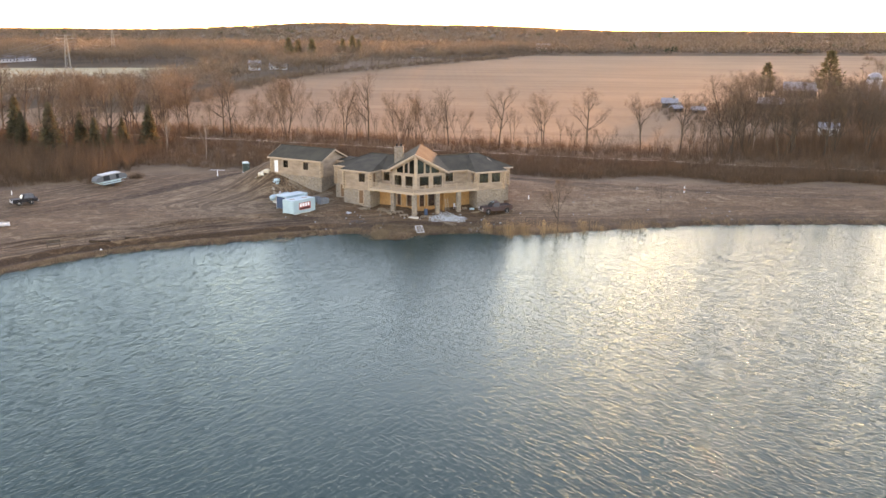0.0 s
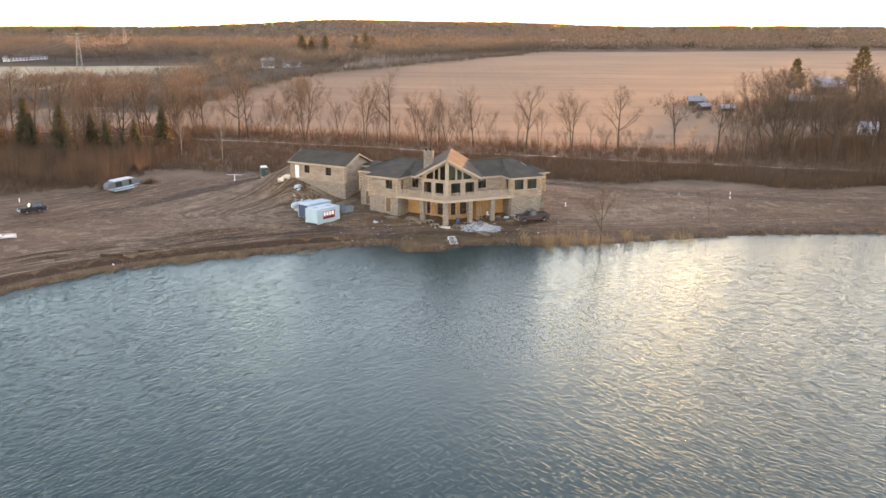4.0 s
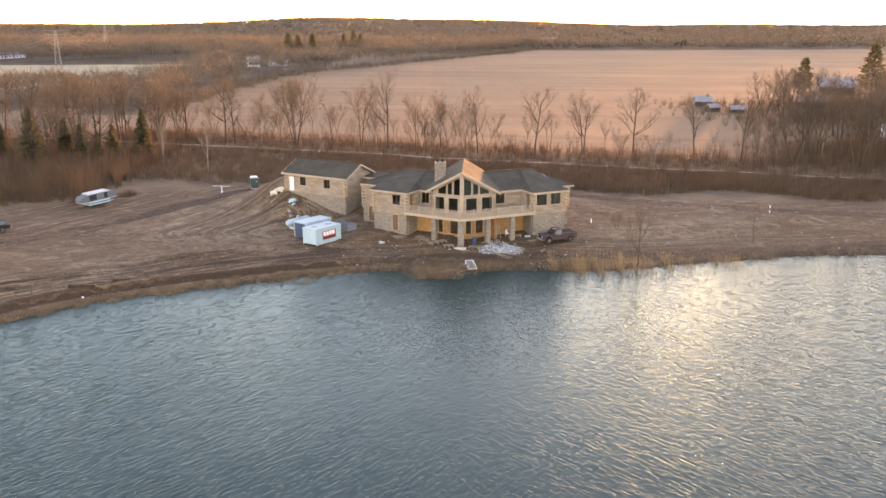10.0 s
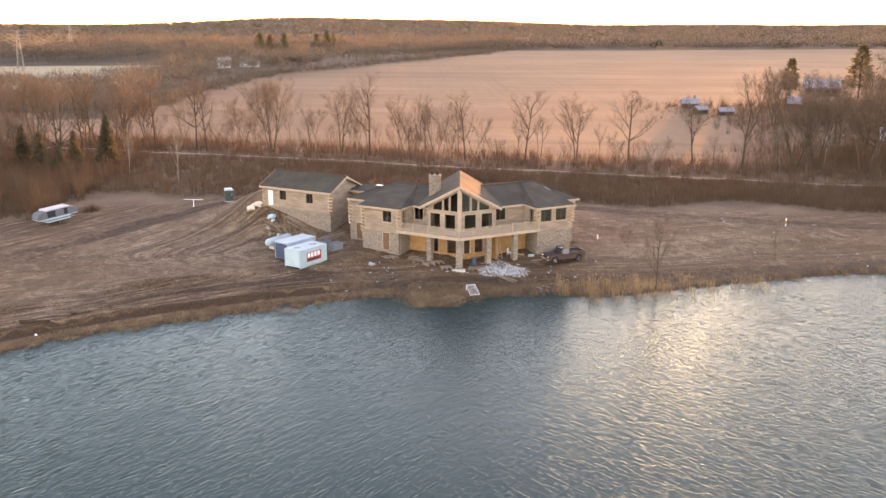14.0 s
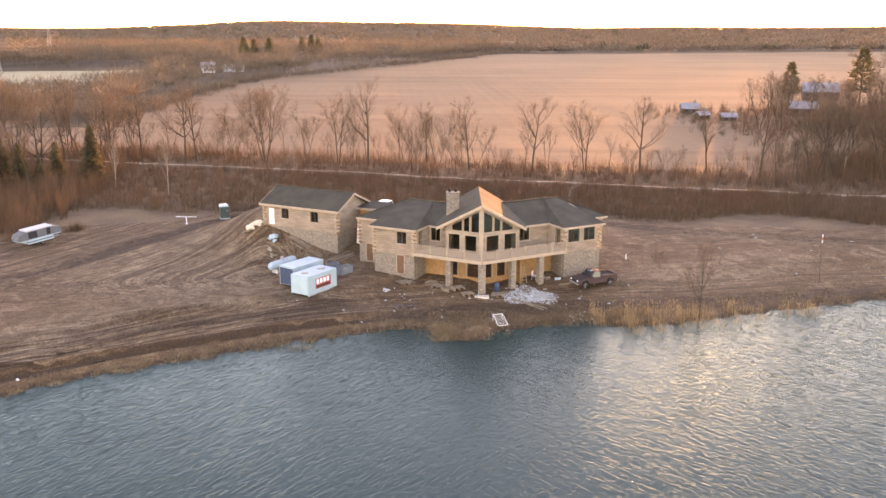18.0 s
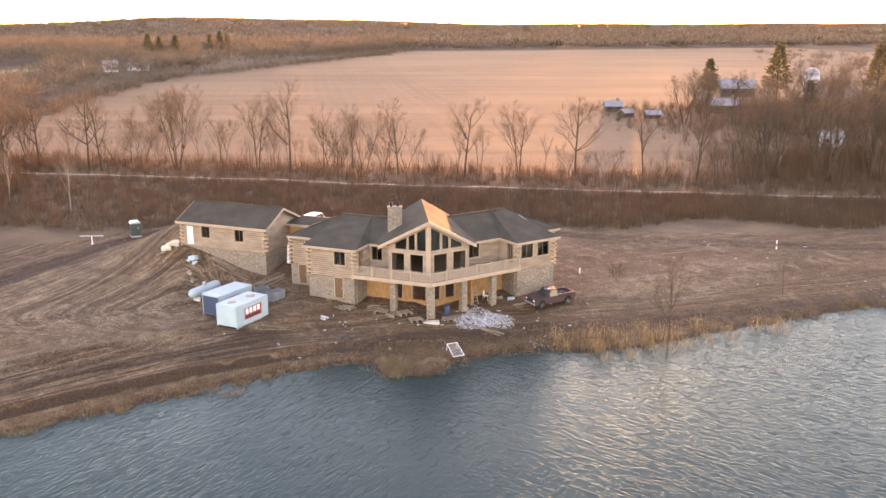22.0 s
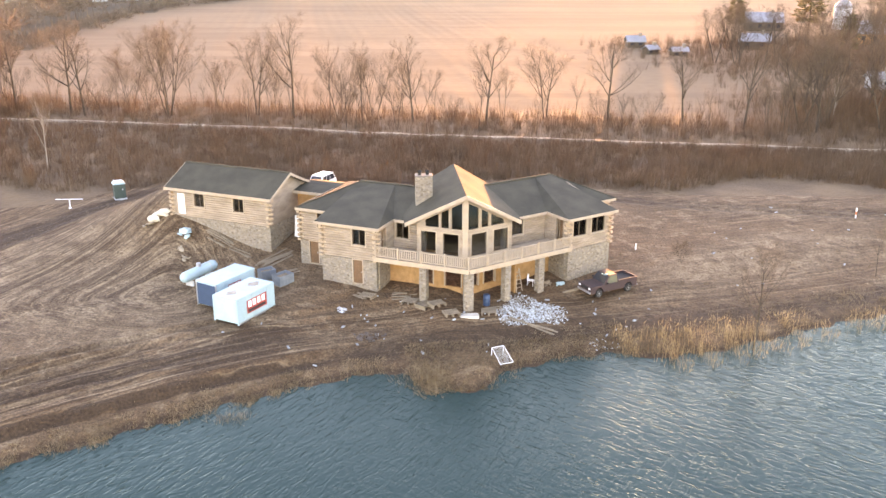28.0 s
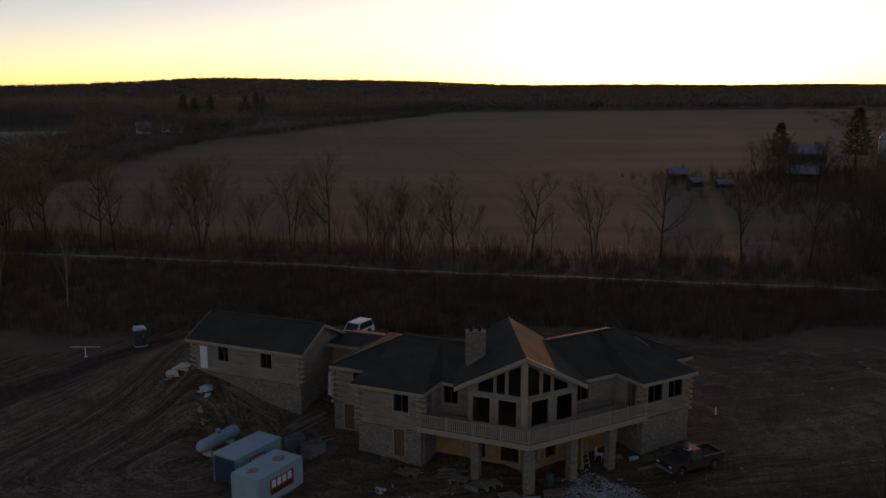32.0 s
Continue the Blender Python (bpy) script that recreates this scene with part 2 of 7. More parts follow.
def lathe(bm, profile, sides=16, m=None, mat=0):
    """Turns (r, z) pairs round the z axis."""
    rings = []
    for r, z in profile:
        ring = [bm.verts.new((max(r, 1e-4) * math.cos(2 * math.pi * k / sides), max(r, 1e-4) * math.sin(2 * math.pi * k / sides), z)) for k in range(sides)]
        rings.append(ring)
    for a, b in zip(rings, rings[1:]):
        for k in range(sides):
            bm.faces.new((a[k], a[(k + 1) % sides], b[(k + 1) % sides], b[k])).material_index = mat
    bm.faces.new(rings[0][::-1])
    bm.faces.new(rings[-1])
    if m is not None:
        for ring in rings:
            for v in ring:
                v.co = m @ v.co


def plan(origin, degrees):
    """A local frame on the ground plan."""
    return pose(origin[0], origin[1], 0, 0, 0, degrees)


# ---- the lie of the land ----
SHORE = [(-400, -260), (-150, -120), (-110, -30), (-80, 35), (-66, 68), (-56, 89), (-51, 96.5), (-47, 101.5), (-41, 106.5), (-35, 109.5), (-28, 112.3), (-22.5, 114.9), (-15, 117.4), (-10.3, 117.9),
         (-9.4, 115.2), (-6, 114.2), (-3.2, 116.8), (0, 117.9), (5, 118.7), (6.5, 117.4), (11, 117.2), (16, 118.4), (22, 120.2), (30, 122), (38, 124.2), (54, 124.8), (70, 125), (110, 122), (170, 105), (260, 40), (420, -150)]
SX, SY = zip(*SHORE)


def smooth(v, a, b):
    t = np.clip((v - a) / (b - a), 0, 1)
    return t * t * (3 - 2 * t)


def wobble(x, y, s, seed=0.0):
    """A cheap smooth unevenness, about -1 to 1."""
    return (np.sin(x / s + seed) * np.cos(y / s * 1.3 + 2 * seed) + np.sin((x + y) / s * 0.71 + 1.7 + seed) + np.sin((x * 0.6 - y) / s * 1.9 + 3 * seed) * 0.6) / 2.6


def shore_y(x):
    return np.interp(x, SX, SY) + 0.25 * np.sin(x * 1.3) + 0.18 * np.sin(x * 3.1 + 1)


def ground_z(x, y):
    """The height of the ground over the water."""
    x, y = np.asarray(x, float), np.asarray(y, float)
    slope = np.abs(np.interp(x + 3, SX, SY) - np.interp(x - 3, SX, SY)) / 6
    d = (y - shore_y(x)) / np.sqrt(1 + slope * slope)
    left = smooth(-x, 8, 20)
    z = np.where(d < 0, np.maximum(0.16 * d, -1.5), 0)
    z = z + 0.35 * smooth(d, 0, 1.6) + (0.25 + 0.3 * left) * smooth(d, 2.6, 3.0 + 2.8 * (1 - left)) + (0.75 - 0.65 * smooth(-x, 14, 22) * (1 - smooth(y, 150, 172))) * smooth(d, 6, 15)
    z = z + 5.0 * np.exp(-(((x + 27) / np.where(x < -27, 9.0, 11.0)) ** 2 + ((y - 150.5) / 8) ** 2)) + 0.6 * np.exp(-(((x + 14) / 9) ** 2 + ((y - 161) / 7) ** 2)) + 1.6 * np.exp(-(((x - 1) / 13) ** 2 + ((y - 147) / 7) ** 2))
    z = z + smooth(d, 4, 10) * 0.10 * wobble(x, y, 2.3) + smooth(d, 1, 3) * 0.04 * wobble(x, y, 0.7, 1)
    far = np.maximum(y - 215, 0)
    z = z + 7.0 * smooth(y, 230, 900)
    r = np.hypot(x, y)
    az = np.degrees(np.arctan2(x, np.maximum(y, 1)))
    hump = 23 * np.exp(-((az + 6) / 7.5) ** 2) + 9 * np.exp(-((az - 4) / 5) ** 2)
    z = z + smooth(r, 1000, 3000) * (14 + hump + 3 * wobble(az * 10, r / 30, 16))
    return z + smooth(r, 250, 700) * 1.2 * wobble(x, y, 90, 2)


def spread(lo, hi, step, out, grow=1.16):
    """Grid lines: even from lo to hi, then ever wider out to +-out."""
    mid = list(np.arange(lo, hi + 1e-6, step))
    up, s = [hi], step
    while up[-1] < out:
        s *= grow
        up.append(up[-1] + min(s, 160))
    dn, s = [lo], step
    while dn[-1] > -out:
        s *= grow
        dn.append(dn[-1] - min(s, 160))
    return np.array(sorted(dn[1:]) + mid + up[1:])


def streaky(m, turn, sc, amount, dark):
    """Ruts and wheel tracks: long streaks laid over a soil."""
    nt = m.node_tree
    p = nt.nodes["Principled BSDF"]
    src = p.inputs["Base Color"].links[0].from_socket
    geo = nt.nodes.new("ShaderNodeNewGeometry")
    mp = nt.nodes.new("ShaderNodeMapping")
    mp.inputs["Scale"].default_value = sc
    rot = nt.nodes.new("ShaderNodeMapping")
    rot.inputs["Rotation"].default_value = (0, 0, radians(turn))
    nz = nt.nodes.new("ShaderNodeTexNoise")
    nz.inputs["Scale"].default_value, nz.inputs["Detail"].default_value, nz.inputs["Distortion"].default_value = 1.0, 4, 0.6
    nt.links.new(geo.outputs["Position"], rot.inputs["Vector"])
    nt.links.new(rot.outputs[0], mp.inputs["Vector"])
    nt.links.new(mp.outputs[0], nz.inputs["Vector"])
    rng = nt.nodes.new("ShaderNodeMapRange")
    rng.inputs["From Min"].default_value, rng.inputs["From Max"].default_value, rng.inputs["To Max"].default_value = 0.45, 0.62, amount
    nt.links.new(nz.outputs["Fac"], rng.inputs["Value"])
    mix = nt.nodes.new("ShaderNodeMix")
    mix.data_type = "RGBA"
    nt.links.new(rng.outputs[0], mix.inputs["Factor"])
    nt.links.new(src, mix.inputs["A"])
    mix.inputs["B"].default_value = (*dark, 1)
    nt.links.new(mix.outputs["Result"], p.inputs["Base Color"])
    b = nt.nodes.new("ShaderNodeBump")
    b.inputs["Strength"].default_value, b.inputs["Distance"].default_value = 0.7, 0.12
    nt.links.new(nz.outputs["Fac"], b.inputs["Height"])
    old = p.inputs["Normal"].links[0].from_socket if p.inputs["Normal"].links else None
    if old:
        nt.links.new(old, b.inputs["Normal"])
    nt.links.new(b.outputs[0], p.inputs["Normal"])
    return m


def add_attr(nt, name, out="Fac"):
    a = nt.nodes.new("ShaderNodeAttribute")
    a.attribute_name = name
    return a.outputs[out]


def earth_material():
    """Site soil: brown and pale earths, mud, a shadow line painted along the bank's edge, and streaks left by wheels
    along the shore and down the mound.
    """
    m = bpy.data.materials.new("site_soil")
    m.use_nodes = True
    nt = m.node_tree
    p = nt.nodes["Principled BSDF"]
    p.inputs["Roughness"].default_value = 0.9
    p.inputs["Specular IOR Level"].default_value = 0.18
    p.inputs["Specular Tint"].default_value = (0.85, 0.95, 1.0, 1)

    def noise(src, sc, detail, dist=0.0):
        mp = nt.nodes.new("ShaderNodeMapping")
        mp.inputs["Scale"].default_value = sc
        nt.links.new(src, mp.inputs["Vector"])
        n = nt.nodes.new("ShaderNodeTexNoise")
        n.inputs["Scale"].default_value, n.inputs["Detail"].default_value, n.inputs["Distortion"].default_value = 1.0, detail, dist
        nt.links.new(mp.outputs[0], n.inputs["Vector"])
        return n.outputs["Fac"]

    def math_(op, a, b):
        n = nt.nodes.new("ShaderNodeMath")
        n.operation = op
        for k, v in enumerate((a, b)):
            if isinstance(v, (int, float)):
                n.inputs[k].default_value = v
            else:
                nt.links.new(v, n.inputs[k])
        return n.outputs[0]

    def rng(v, lo, hi, to=1.0):
        n = nt.nodes.new("ShaderNodeMapRange")
        n.inputs["From Min"].default_value, n.inputs["From Max"].default_value, n.inputs["To Max"].default_value = lo, hi, to
        nt.links.new(v, n.inputs["Value"])
        return n.outputs[0]

    def mix(fac, a, b):
        n = nt.nodes.new("ShaderNodeMix")
        n.data_type = "RGBA"
        nt.links.new(fac, n.inputs["Factor"])
        for key, v in (("A", a), ("B", b)):
            if isinstance(v, tuple):
                n.inputs[key].default_value = (*v, 1)
            else:
                nt.links.new(v, n.inputs[key])
        return n.outputs["Result"]

    pos = nt.nodes.new("ShaderNodeNewGeometry").outputs["Position"]
    flow = add_attr(nt, "flow", "Vector")
    big, mid, grain = noise(pos, (0.13, 0.13, 0.13), 5, 0.4), noise(pos, (0.9, 0.9, 0.9), 6, 0.3), noise(pos, (6, 6, 6), 4)
    ruts = noise(flow, (0.035, 0.9, 1), 5, 0.5)
    fine = noise(flow, (0.16, 3.2, 1), 4, 0.7)
    soil = mix(rng(big, 0.35, 0.65), (0.205, 0.112, 0.064), (0.140, 0.076, 0.043))
    sand = mix(rng(mid, 0.35, 0.7), (0.265, 0.169, 0.107), (0.173, 0.103, 0.063))
    pale = rng(math_("ADD", add_attr(nt, "pale"), math_("MULTIPLY", math_("SUBTRACT", mid, 0.5), 1.3)), 0.25, 0.75)
    col = mix(pale, soil, sand)
    band = add_attr(nt, "band")
    blot, scuff = noise(pos, (0.33, 0.33, 0.33), 8, 1.6), noise(pos, (1.7, 1.7, 1.7), 5, 1.2)
    col = mix(rng(blot, 0.52, 0.63, 0.6), col, (0.108, 0.058, 0.034))
    col = mix(rng(blot, 0.45, 0.36, 0.45), col, (0.335, 0.223, 0.144))
    col = mix(rng(scuff, 0.55, 0.65, 0.7), col, (0.095, 0.051, 0.030))
    col = mix(math_("MULTIPLY", rng(ruts, 0.50, 0.60, 0.9), band), col, (0.071, 0.035, 0.019))
    col = mix(math_("MULTIPLY", rng(fine, 0.52, 0.62, 0.9), band), col, (0.071, 0.036, 0.020))
    col = mix(math_("MULTIPLY", rng(fine, 0.44, 0.34, 0.8), band), col, (0.346, 0.223, 0.138))
    mud_shade = rng(math_("ADD", add_attr(nt, "mud_shade"), math_("MULTIPLY", math_("SUBTRACT", mid, 0.5), 0.9)), 0.3, 0.8, 0.9)
    col = mix(mud_shade, col, (0.066, 0.036, 0.022))
    hsv = nt.nodes.new("ShaderNodeHueSaturation")
    nt.links.new(col, hsv.inputs["Color"])
    nt.links.new(math_("ADD", math_("MULTIPLY", grain, 1.6), 0.02), hsv.inputs["Value"])
    nt.links.new(hsv.outputs[0], p.inputs["Base Color"])
    h = math_("ADD", math_("MULTIPLY", math_("MULTIPLY", fine, band), 0.6), math_("ADD", math_("MULTIPLY", scuff, 0.6), math_("MULTIPLY", grain, 0.2)))
    b = nt.nodes.new("ShaderNodeBump")
    b.inputs["Strength"].default_value, b.inputs["Distance"].default_value = 1.0, 0.4
    nt.links.new(h, b.inputs["Height"])
    nt.links.new(b.outputs[0], p.inputs["Normal"])
    return m


M_EARTH = earth_material()
M_SAND = material("pale_sandy_soil", (0.30, 0.24, 0.18), 0.9, 0.4, 0.22, 4, 0.7, second=(0.2, 0.15, 0.105), depth=0.1)
M_DRYGRASS = material("dry_grass_ground", (0.148, 0.084, 0.046), 0.9, 0.35, 0.18, 3, 0.6, second=(0.095, 0.053, 0.030), depth=0.25)
M_FIELD = streaky(material("stubble_field", (0.180, 0.108, 0.070), 0.95, 0.2, 0.012, 0.5, 0.3, second=(0.140, 0.086, 0.057), depth=0.15, spec=0.08, sheen=0.03, sheen_tint=(1, 0.65, 0.42)), 8, (0.007, 0.07, 1), 0.55, (0.111, 0.067, 0.045))
M_FLOOR = material("forest_floor", (0.10, 0.068, 0.045), 0.95, 0.3, 0.03, 0.6, 0.4, second=(0.065, 0.045, 0.03), depth=0.3, spec=0.08)
M_GREEN = material("winter_wheat", (0.15, 0.14, 0.07), 0.9, 0.2, 0.02, 0.6, 0.3, second=(0.12, 0.11, 0.06), sheen=0.1)


FLOW = [(-400, -260), (-150, -120), (-80, 35), (-56, 89), (-47, 101.5), (-35, 109.5), (-22.5, 114.9), (-10, 118), (5, 118.9), (22, 120.2), (54, 124.8), (110, 122), (420, -150)]
FX, FY = zip(*FLOW)


def flow_d(x, y):
    """Distance from a smoothed shoreline, with the slope taken out."""
    s = np.abs(np.interp(x + 5, FX, FY) - np.interp(x - 5, FX, FY)) / 10
    return (y - (np.interp(x - 3, FX, FY) + np.interp(x, FX, FY) + np.interp(x + 3, FX, FY)) / 3) / np.sqrt(1 + s * s)


def ruts(x, y):
    """Wheel ruts pressed into the soil along the shore."""
    d = flow_d(x, y)
    r = random.Random(4)
    z = np.zeros_like(d)
    for k in range(16):
        c = r.uniform(-50, -6)
        d0 = r.uniform(4.2, 10.5) + 0.035 * (x + 25) * r.uniform(-1, 1) + 0.3 * np.sin(x / r.uniform(6, 11) + k)
        fade = np.exp(-((x - c) / r.uniform(9, 20)) ** 2)
        for w in (0, 1.7):
            u = np.abs(d - d0 - w)
            z += fade * (-0.09 * np.exp(-(u / 0.3) ** 2) + 0.05 * np.exp(-((u - 0.6) / 0.25) ** 2))
    return z


TRACK = [(-72, 112), (-64, 124), (-58, 130), (-54, 136), (-49.5, 143), (-46.8, 147.6), (-43.5, 152.9), (-39, 158.2), (-34, 163.3), (-28, 166.5), (-20, 168), (-10, 165), (8, 157.5), (16.5, 154.4), (25.6, 150.0), (37.6, 145.6), (47.6, 142.7), (70, 139)]


def track_d(x, y):
    """Distance from the middle of the dirt track."""
    d = np.full(x.shape, 99.0)
    near = (x > -90) & (x < 90) & (y > 100) & (y < 185)
    xn, yn = x[near], y[near]
    dn = np.full(xn.shape, 99.0)
    for (ax, ay), (bx, by) in zip(TRACK, TRACK[1:]):
        ux, uy = bx - ax, by - ay
        t = np.clip(((xn - ax) * ux + (yn - ay) * uy) / (ux * ux + uy * uy), 0, 1)
        dn = np.minimum(dn, np.hypot(xn - ax - t * ux, yn - ay - t * uy))
    d[near] = dn
    return d


def field_edge(y):
    """Where the stubble field ends towards the wood beside it."""
    return np.interp(y, [200, 350, 413, 473, 536, 643, 777, 946], [-98, -92, -90, -76, -37, 16, 73, 130])


def build_ground():
    xs = spread(-60, 52, 0.5, 4300)
    ys = spread(104, 166, 0.4, 4300)
    ys = ys[ys > -420]
    X, Y = np.meshgrid(xs, ys)
    TD = track_d(X, Y) + 0.35 * wobble(X, Y, 1.7, 3) + 0.25 * wobble(X, Y, 0.6, 5)
    Z = ground_z(X, Y) + ruts(X, Y) - 0.12 * np.exp(-((TD - 0.85) / 0.35) ** 2) + 0.08 * np.exp(-((TD - 2.3) / 0.5) ** 2)
    nx, ny = len(xs), len(ys)
    co = np.stack([X, Y, Z], -1).reshape(-1, 3)
    i = np.arange(nx * ny).reshape(ny, nx)
    quads = np.stack([i[:-1, :-1], i[:-1, 1:], i[1:, 1:], i[1:, :-1]], -1).reshape(-1, 4)
    me = bpy.data.meshes.new("ground")
    me.from_pydata(co.tolist(), [], quads.tolist())
    # how the soil lies: its run along the shore, pale earth, mud with the bank's painted shadow line
    x, y = co[:, 0], co[:, 1]
    fd, d = flow_d(x, y), y - shore_y(x)
    turn = smooth(-x, 16, 30) * smooth(y, 122, 134)
    flow = np.stack([x * (1 - turn) + turn * (0.83 * y + 0.55 * x), fd * (1 - turn) + turn * (0.55 * y - 0.83 * x - 95) + 0.9 * wobble(x, y, 8), 0 * x], -1)
    ell = lambda cx, cy, a, b, rot: np.clip(1.5 - np.hypot(((x - cx) * math.cos(rot) + (y - cy) * math.sin(rot)) / a, ((y - cy) * math.cos(rot) - (x - cx) * math.sin(rot)) / b), 0, 1)
    pale = np.maximum.reduce([ell(-34, 138, 17, 13, -0.3), ell(24, 133, 15, 5, 0.35), 0.8 * ell(-43, 116, 8, 6, 0.9), 0.7 * ell(33, 146, 12, 3.0, -0.4), 0.55 * ell(-22, 121, 16, 2.0, 0.15)])
    left = smooth(-x, 12, 20)
    # the narrow term at 2.75 m darkens the bare bank edge with its painted shadow
    mud_shade = np.maximum.reduce([1 - smooth(d, 0.2, 1.4), 1.9 * left * np.exp(-((fd - 2.75) / 0.42) ** 2), 0.62 * left * np.exp(-((fd - 6.5) / 2.6) ** 2) * smooth(x, -60, -35), 0.72 * (1 - left) * np.exp(-((fd - 3.0) / 3.2) ** 2), 0.95 * (1 - smooth(TD.ravel(), 0.9, 3.2)) * (1 - 0.4 * smooth(x, 5, 25)) * (1 - 0.5 * smooth(-x, 46, 56))])
    band = np.clip(np.maximum.reduce([left * smooth(fd, 2.6, 4) * (1 - smooth(fd, 8, 13)), 0.6 * (1 - left) * smooth(fd, 1, 3) * (1 - smooth(fd, 8, 12)), 0.5 * smooth(x, 14, 22) * smooth(y, 138, 144), 0.22 + 0.5 * turn]), 0, 1)
    for nm, kind_, key, val in (("band", "FLOAT", "value", band), ("flow", "FLOAT_VECTOR", "vector", flow), ("pale", "FLOAT", "value", pale), ("mud_shade", "FLOAT", "value", mud_shade)):
        me.attributes.new(nm, kind_, "POINT").data.foreach_set(key, np.ascontiguousarray(val, dtype=np.float32).ravel())
    cx, cy = co[quads, 0].mean(1), co[quads, 1].mean(1)
    d = cy - shore_y(cx)
    idx = np.full(len(quads), 1)                                   # dry grass
    wob = 3 * wobble(cx, cy, 9, 0.5) + 1.5 * wobble(cx, cy, 3.1, 2)
    site = (cy < 163 + wob + np.interp(cx, [-80, -60, -30, 0, 40, 90], [-28, -3, 2, -6, -10, -18])) & (np.abs(cx) < 95)
    idx[site | ((d < 3.0 + 0.25 * wob) & (cx > -130))] = 0
    fld = (cy > 218 - 0.3 * cx) & (cx > field_edge(cy)) & (cy < 786 - 0.07 * cx) & (cx < 190 + 0.3 * cy) | ((cx < -80) & (cx > -300) & (cy > 232) & (cy < 290 + 4 * wobble(cx, cy, 30)))
    idx[track_d(cx, cy) < 4.5] = 0
    idx[fld] = 2
    wood = (cy > 720) | ((cx < -70) & (cy > 165)) & ~fld
    idx[wood & ~fld] = 3
    green = (cx < -145) & (cx > -420) & (cy > 385) & (cy < 575)
    idx[green] = 4
    for m in (M_EARTH, M_DRYGRASS, M_FIELD, M_FLOOR, M_GREEN):
        me.materials.append(m)
    me.polygons.foreach_set("material_index", idx.astype(np.int32))
    me.polygons.foreach_set("use_smooth", np.ones(len(quads), bool))
    return tagged(new("ground", me), "brown rutted soil, dry grass and stubble field by a lake", "ground", kind="structure")


ground = build_ground()


def water_material():
    """Lake water: two crossing trains of wind ripples, one stronger to each side, over broad gusts."""
    m = bpy.data.materials.new("lake_water")
    m.use_nodes = True
    nt = m.node_tree
    nt.nodes.remove(nt.nodes["Principled BSDF"])
    body, gloss = nt.nodes.new("ShaderNodeBsdfDiffuse"), nt.nodes.new("ShaderNodeBsdfGlossy")
    body.inputs["Color"].default_value = (0.006, 0.030, 0.028, 1)
    gloss.inputs["Color"].default_value = (0.44, 0.635, 0.64, 1)
    gloss.inputs["Roughness"].default_value = 0.03
    fresnel, mix = nt.nodes.new("ShaderNodeFresnel"), nt.nodes.new("ShaderNodeMixShader")
    fresnel.inputs["IOR"].default_value = 1.25
    nt.links.new(fresnel.outputs[0], mix.inputs[0])
    nt.links.new(body.outputs[0], mix.inputs[1])
    nt.links.new(gloss.outputs[0], mix.inputs[2])
    nt.links.new(mix.outputs[0], nt.nodes["Material Output"].inputs["Surface"])
    geo = nt.nodes.new("ShaderNodeNewGeometry")
    sep = nt.nodes.new("ShaderNodeSeparateXYZ")
    nt.links.new(geo.outputs["Position"], sep.inputs[0])
    total = None
    #        turn, stretch, distortion, height, share at the one side, at the other, sharp crests
    trains = ((-50, (0.75, 3.7, 1), 0.8, 0.40, 1.0, 0.25, True), (50, (0.80, 4.1, 1), 0.8, 0.38, 0.25, 1.0, True), (-38, (3.0, 11.0, 1), 0.4, 0.07, 1.0, 0.4, False), (40, (3.0, 11.0, 1), 0.4, 0.07, 0.4, 1.0, False), (-46, (0.7, 3.0, 1), 0.4, 0.11, 1, 0.3, False), (46, (0.7, 3.0, 1), 0.4, 0.11, 0.3, 1, False), (-15, (0.04, 0.10, 1), 0.3, 0.5, 1, 1, False))
    for turn, sc, dist, amt, wl, wr, ridge in trains:
        rot, mp = nt.nodes.new("ShaderNodeMapping"), nt.nodes.new("ShaderNodeMapping")
        rot.inputs["Rotation"].default_value = (0, 0, radians(turn))
        mp.inputs["Scale"].default_value = sc
        nz = nt.nodes.new("ShaderNodeTexNoise")
        nz.inputs["Scale"].default_value, nz.inputs["Detail"].default_value, nz.inputs["Distortion"].default_value = 1.0, 1, dist
        nt.links.new(geo.outputs["Position"], rot.inputs["Vector"])
        nt.links.new(rot.outputs[0], mp.inputs["Vector"])
        nt.links.new(mp.outputs[0], nz.inputs["Vector"])
        level = nz.outputs["Fac"]
        if ridge:
            away = nt.nodes.new("ShaderNodeMath")
            away.operation = "SUBTRACT"
            away.inputs[1].default_value = 0.5
            nt.links.new(level, away.inputs[0])
            fold = nt.nodes.new("ShaderNodeMath")
            fold.operation = "ABSOLUTE"
            nt.links.new(away.outputs[0], fold.inputs[0])
            crest = nt.nodes.new("ShaderNodeMath")
            crest.operation = "MULTIPLY_ADD"
            crest.inputs[1].default_value, crest.inputs[2].default_value = -2.0, 1.0
            nt.links.new(fold.outputs[0], crest.inputs[0])
            level = crest.outputs[0]
        side = nt.nodes.new("ShaderNodeMapRange")
        for key, v in (("From Min", -24), ("From Max", 16), ("To Min", wl * amt), ("To Max", wr * amt)):
            side.inputs[key].default_value = v
        nt.links.new(sep.outputs["X"], side.inputs["Value"])
        mul = nt.nodes.new("ShaderNodeMath")
        mul.operation = "MULTIPLY"
        nt.links.new(side.outputs[0], mul.inputs[1])
        nt.links.new(level, mul.inputs[0])
        if total is None:
            total = mul
        else:
            add = nt.nodes.new("ShaderNodeMath")
            nt.links.new(total.outputs[0], add.inputs[0])
            nt.links.new(mul.outputs[0], add.inputs[1])
            total = add
    b = nt.nodes.new("ShaderNodeBump")
    b.inputs["Strength"].default_value, b.inputs["Distance"].default_value = 1.0, 0.10
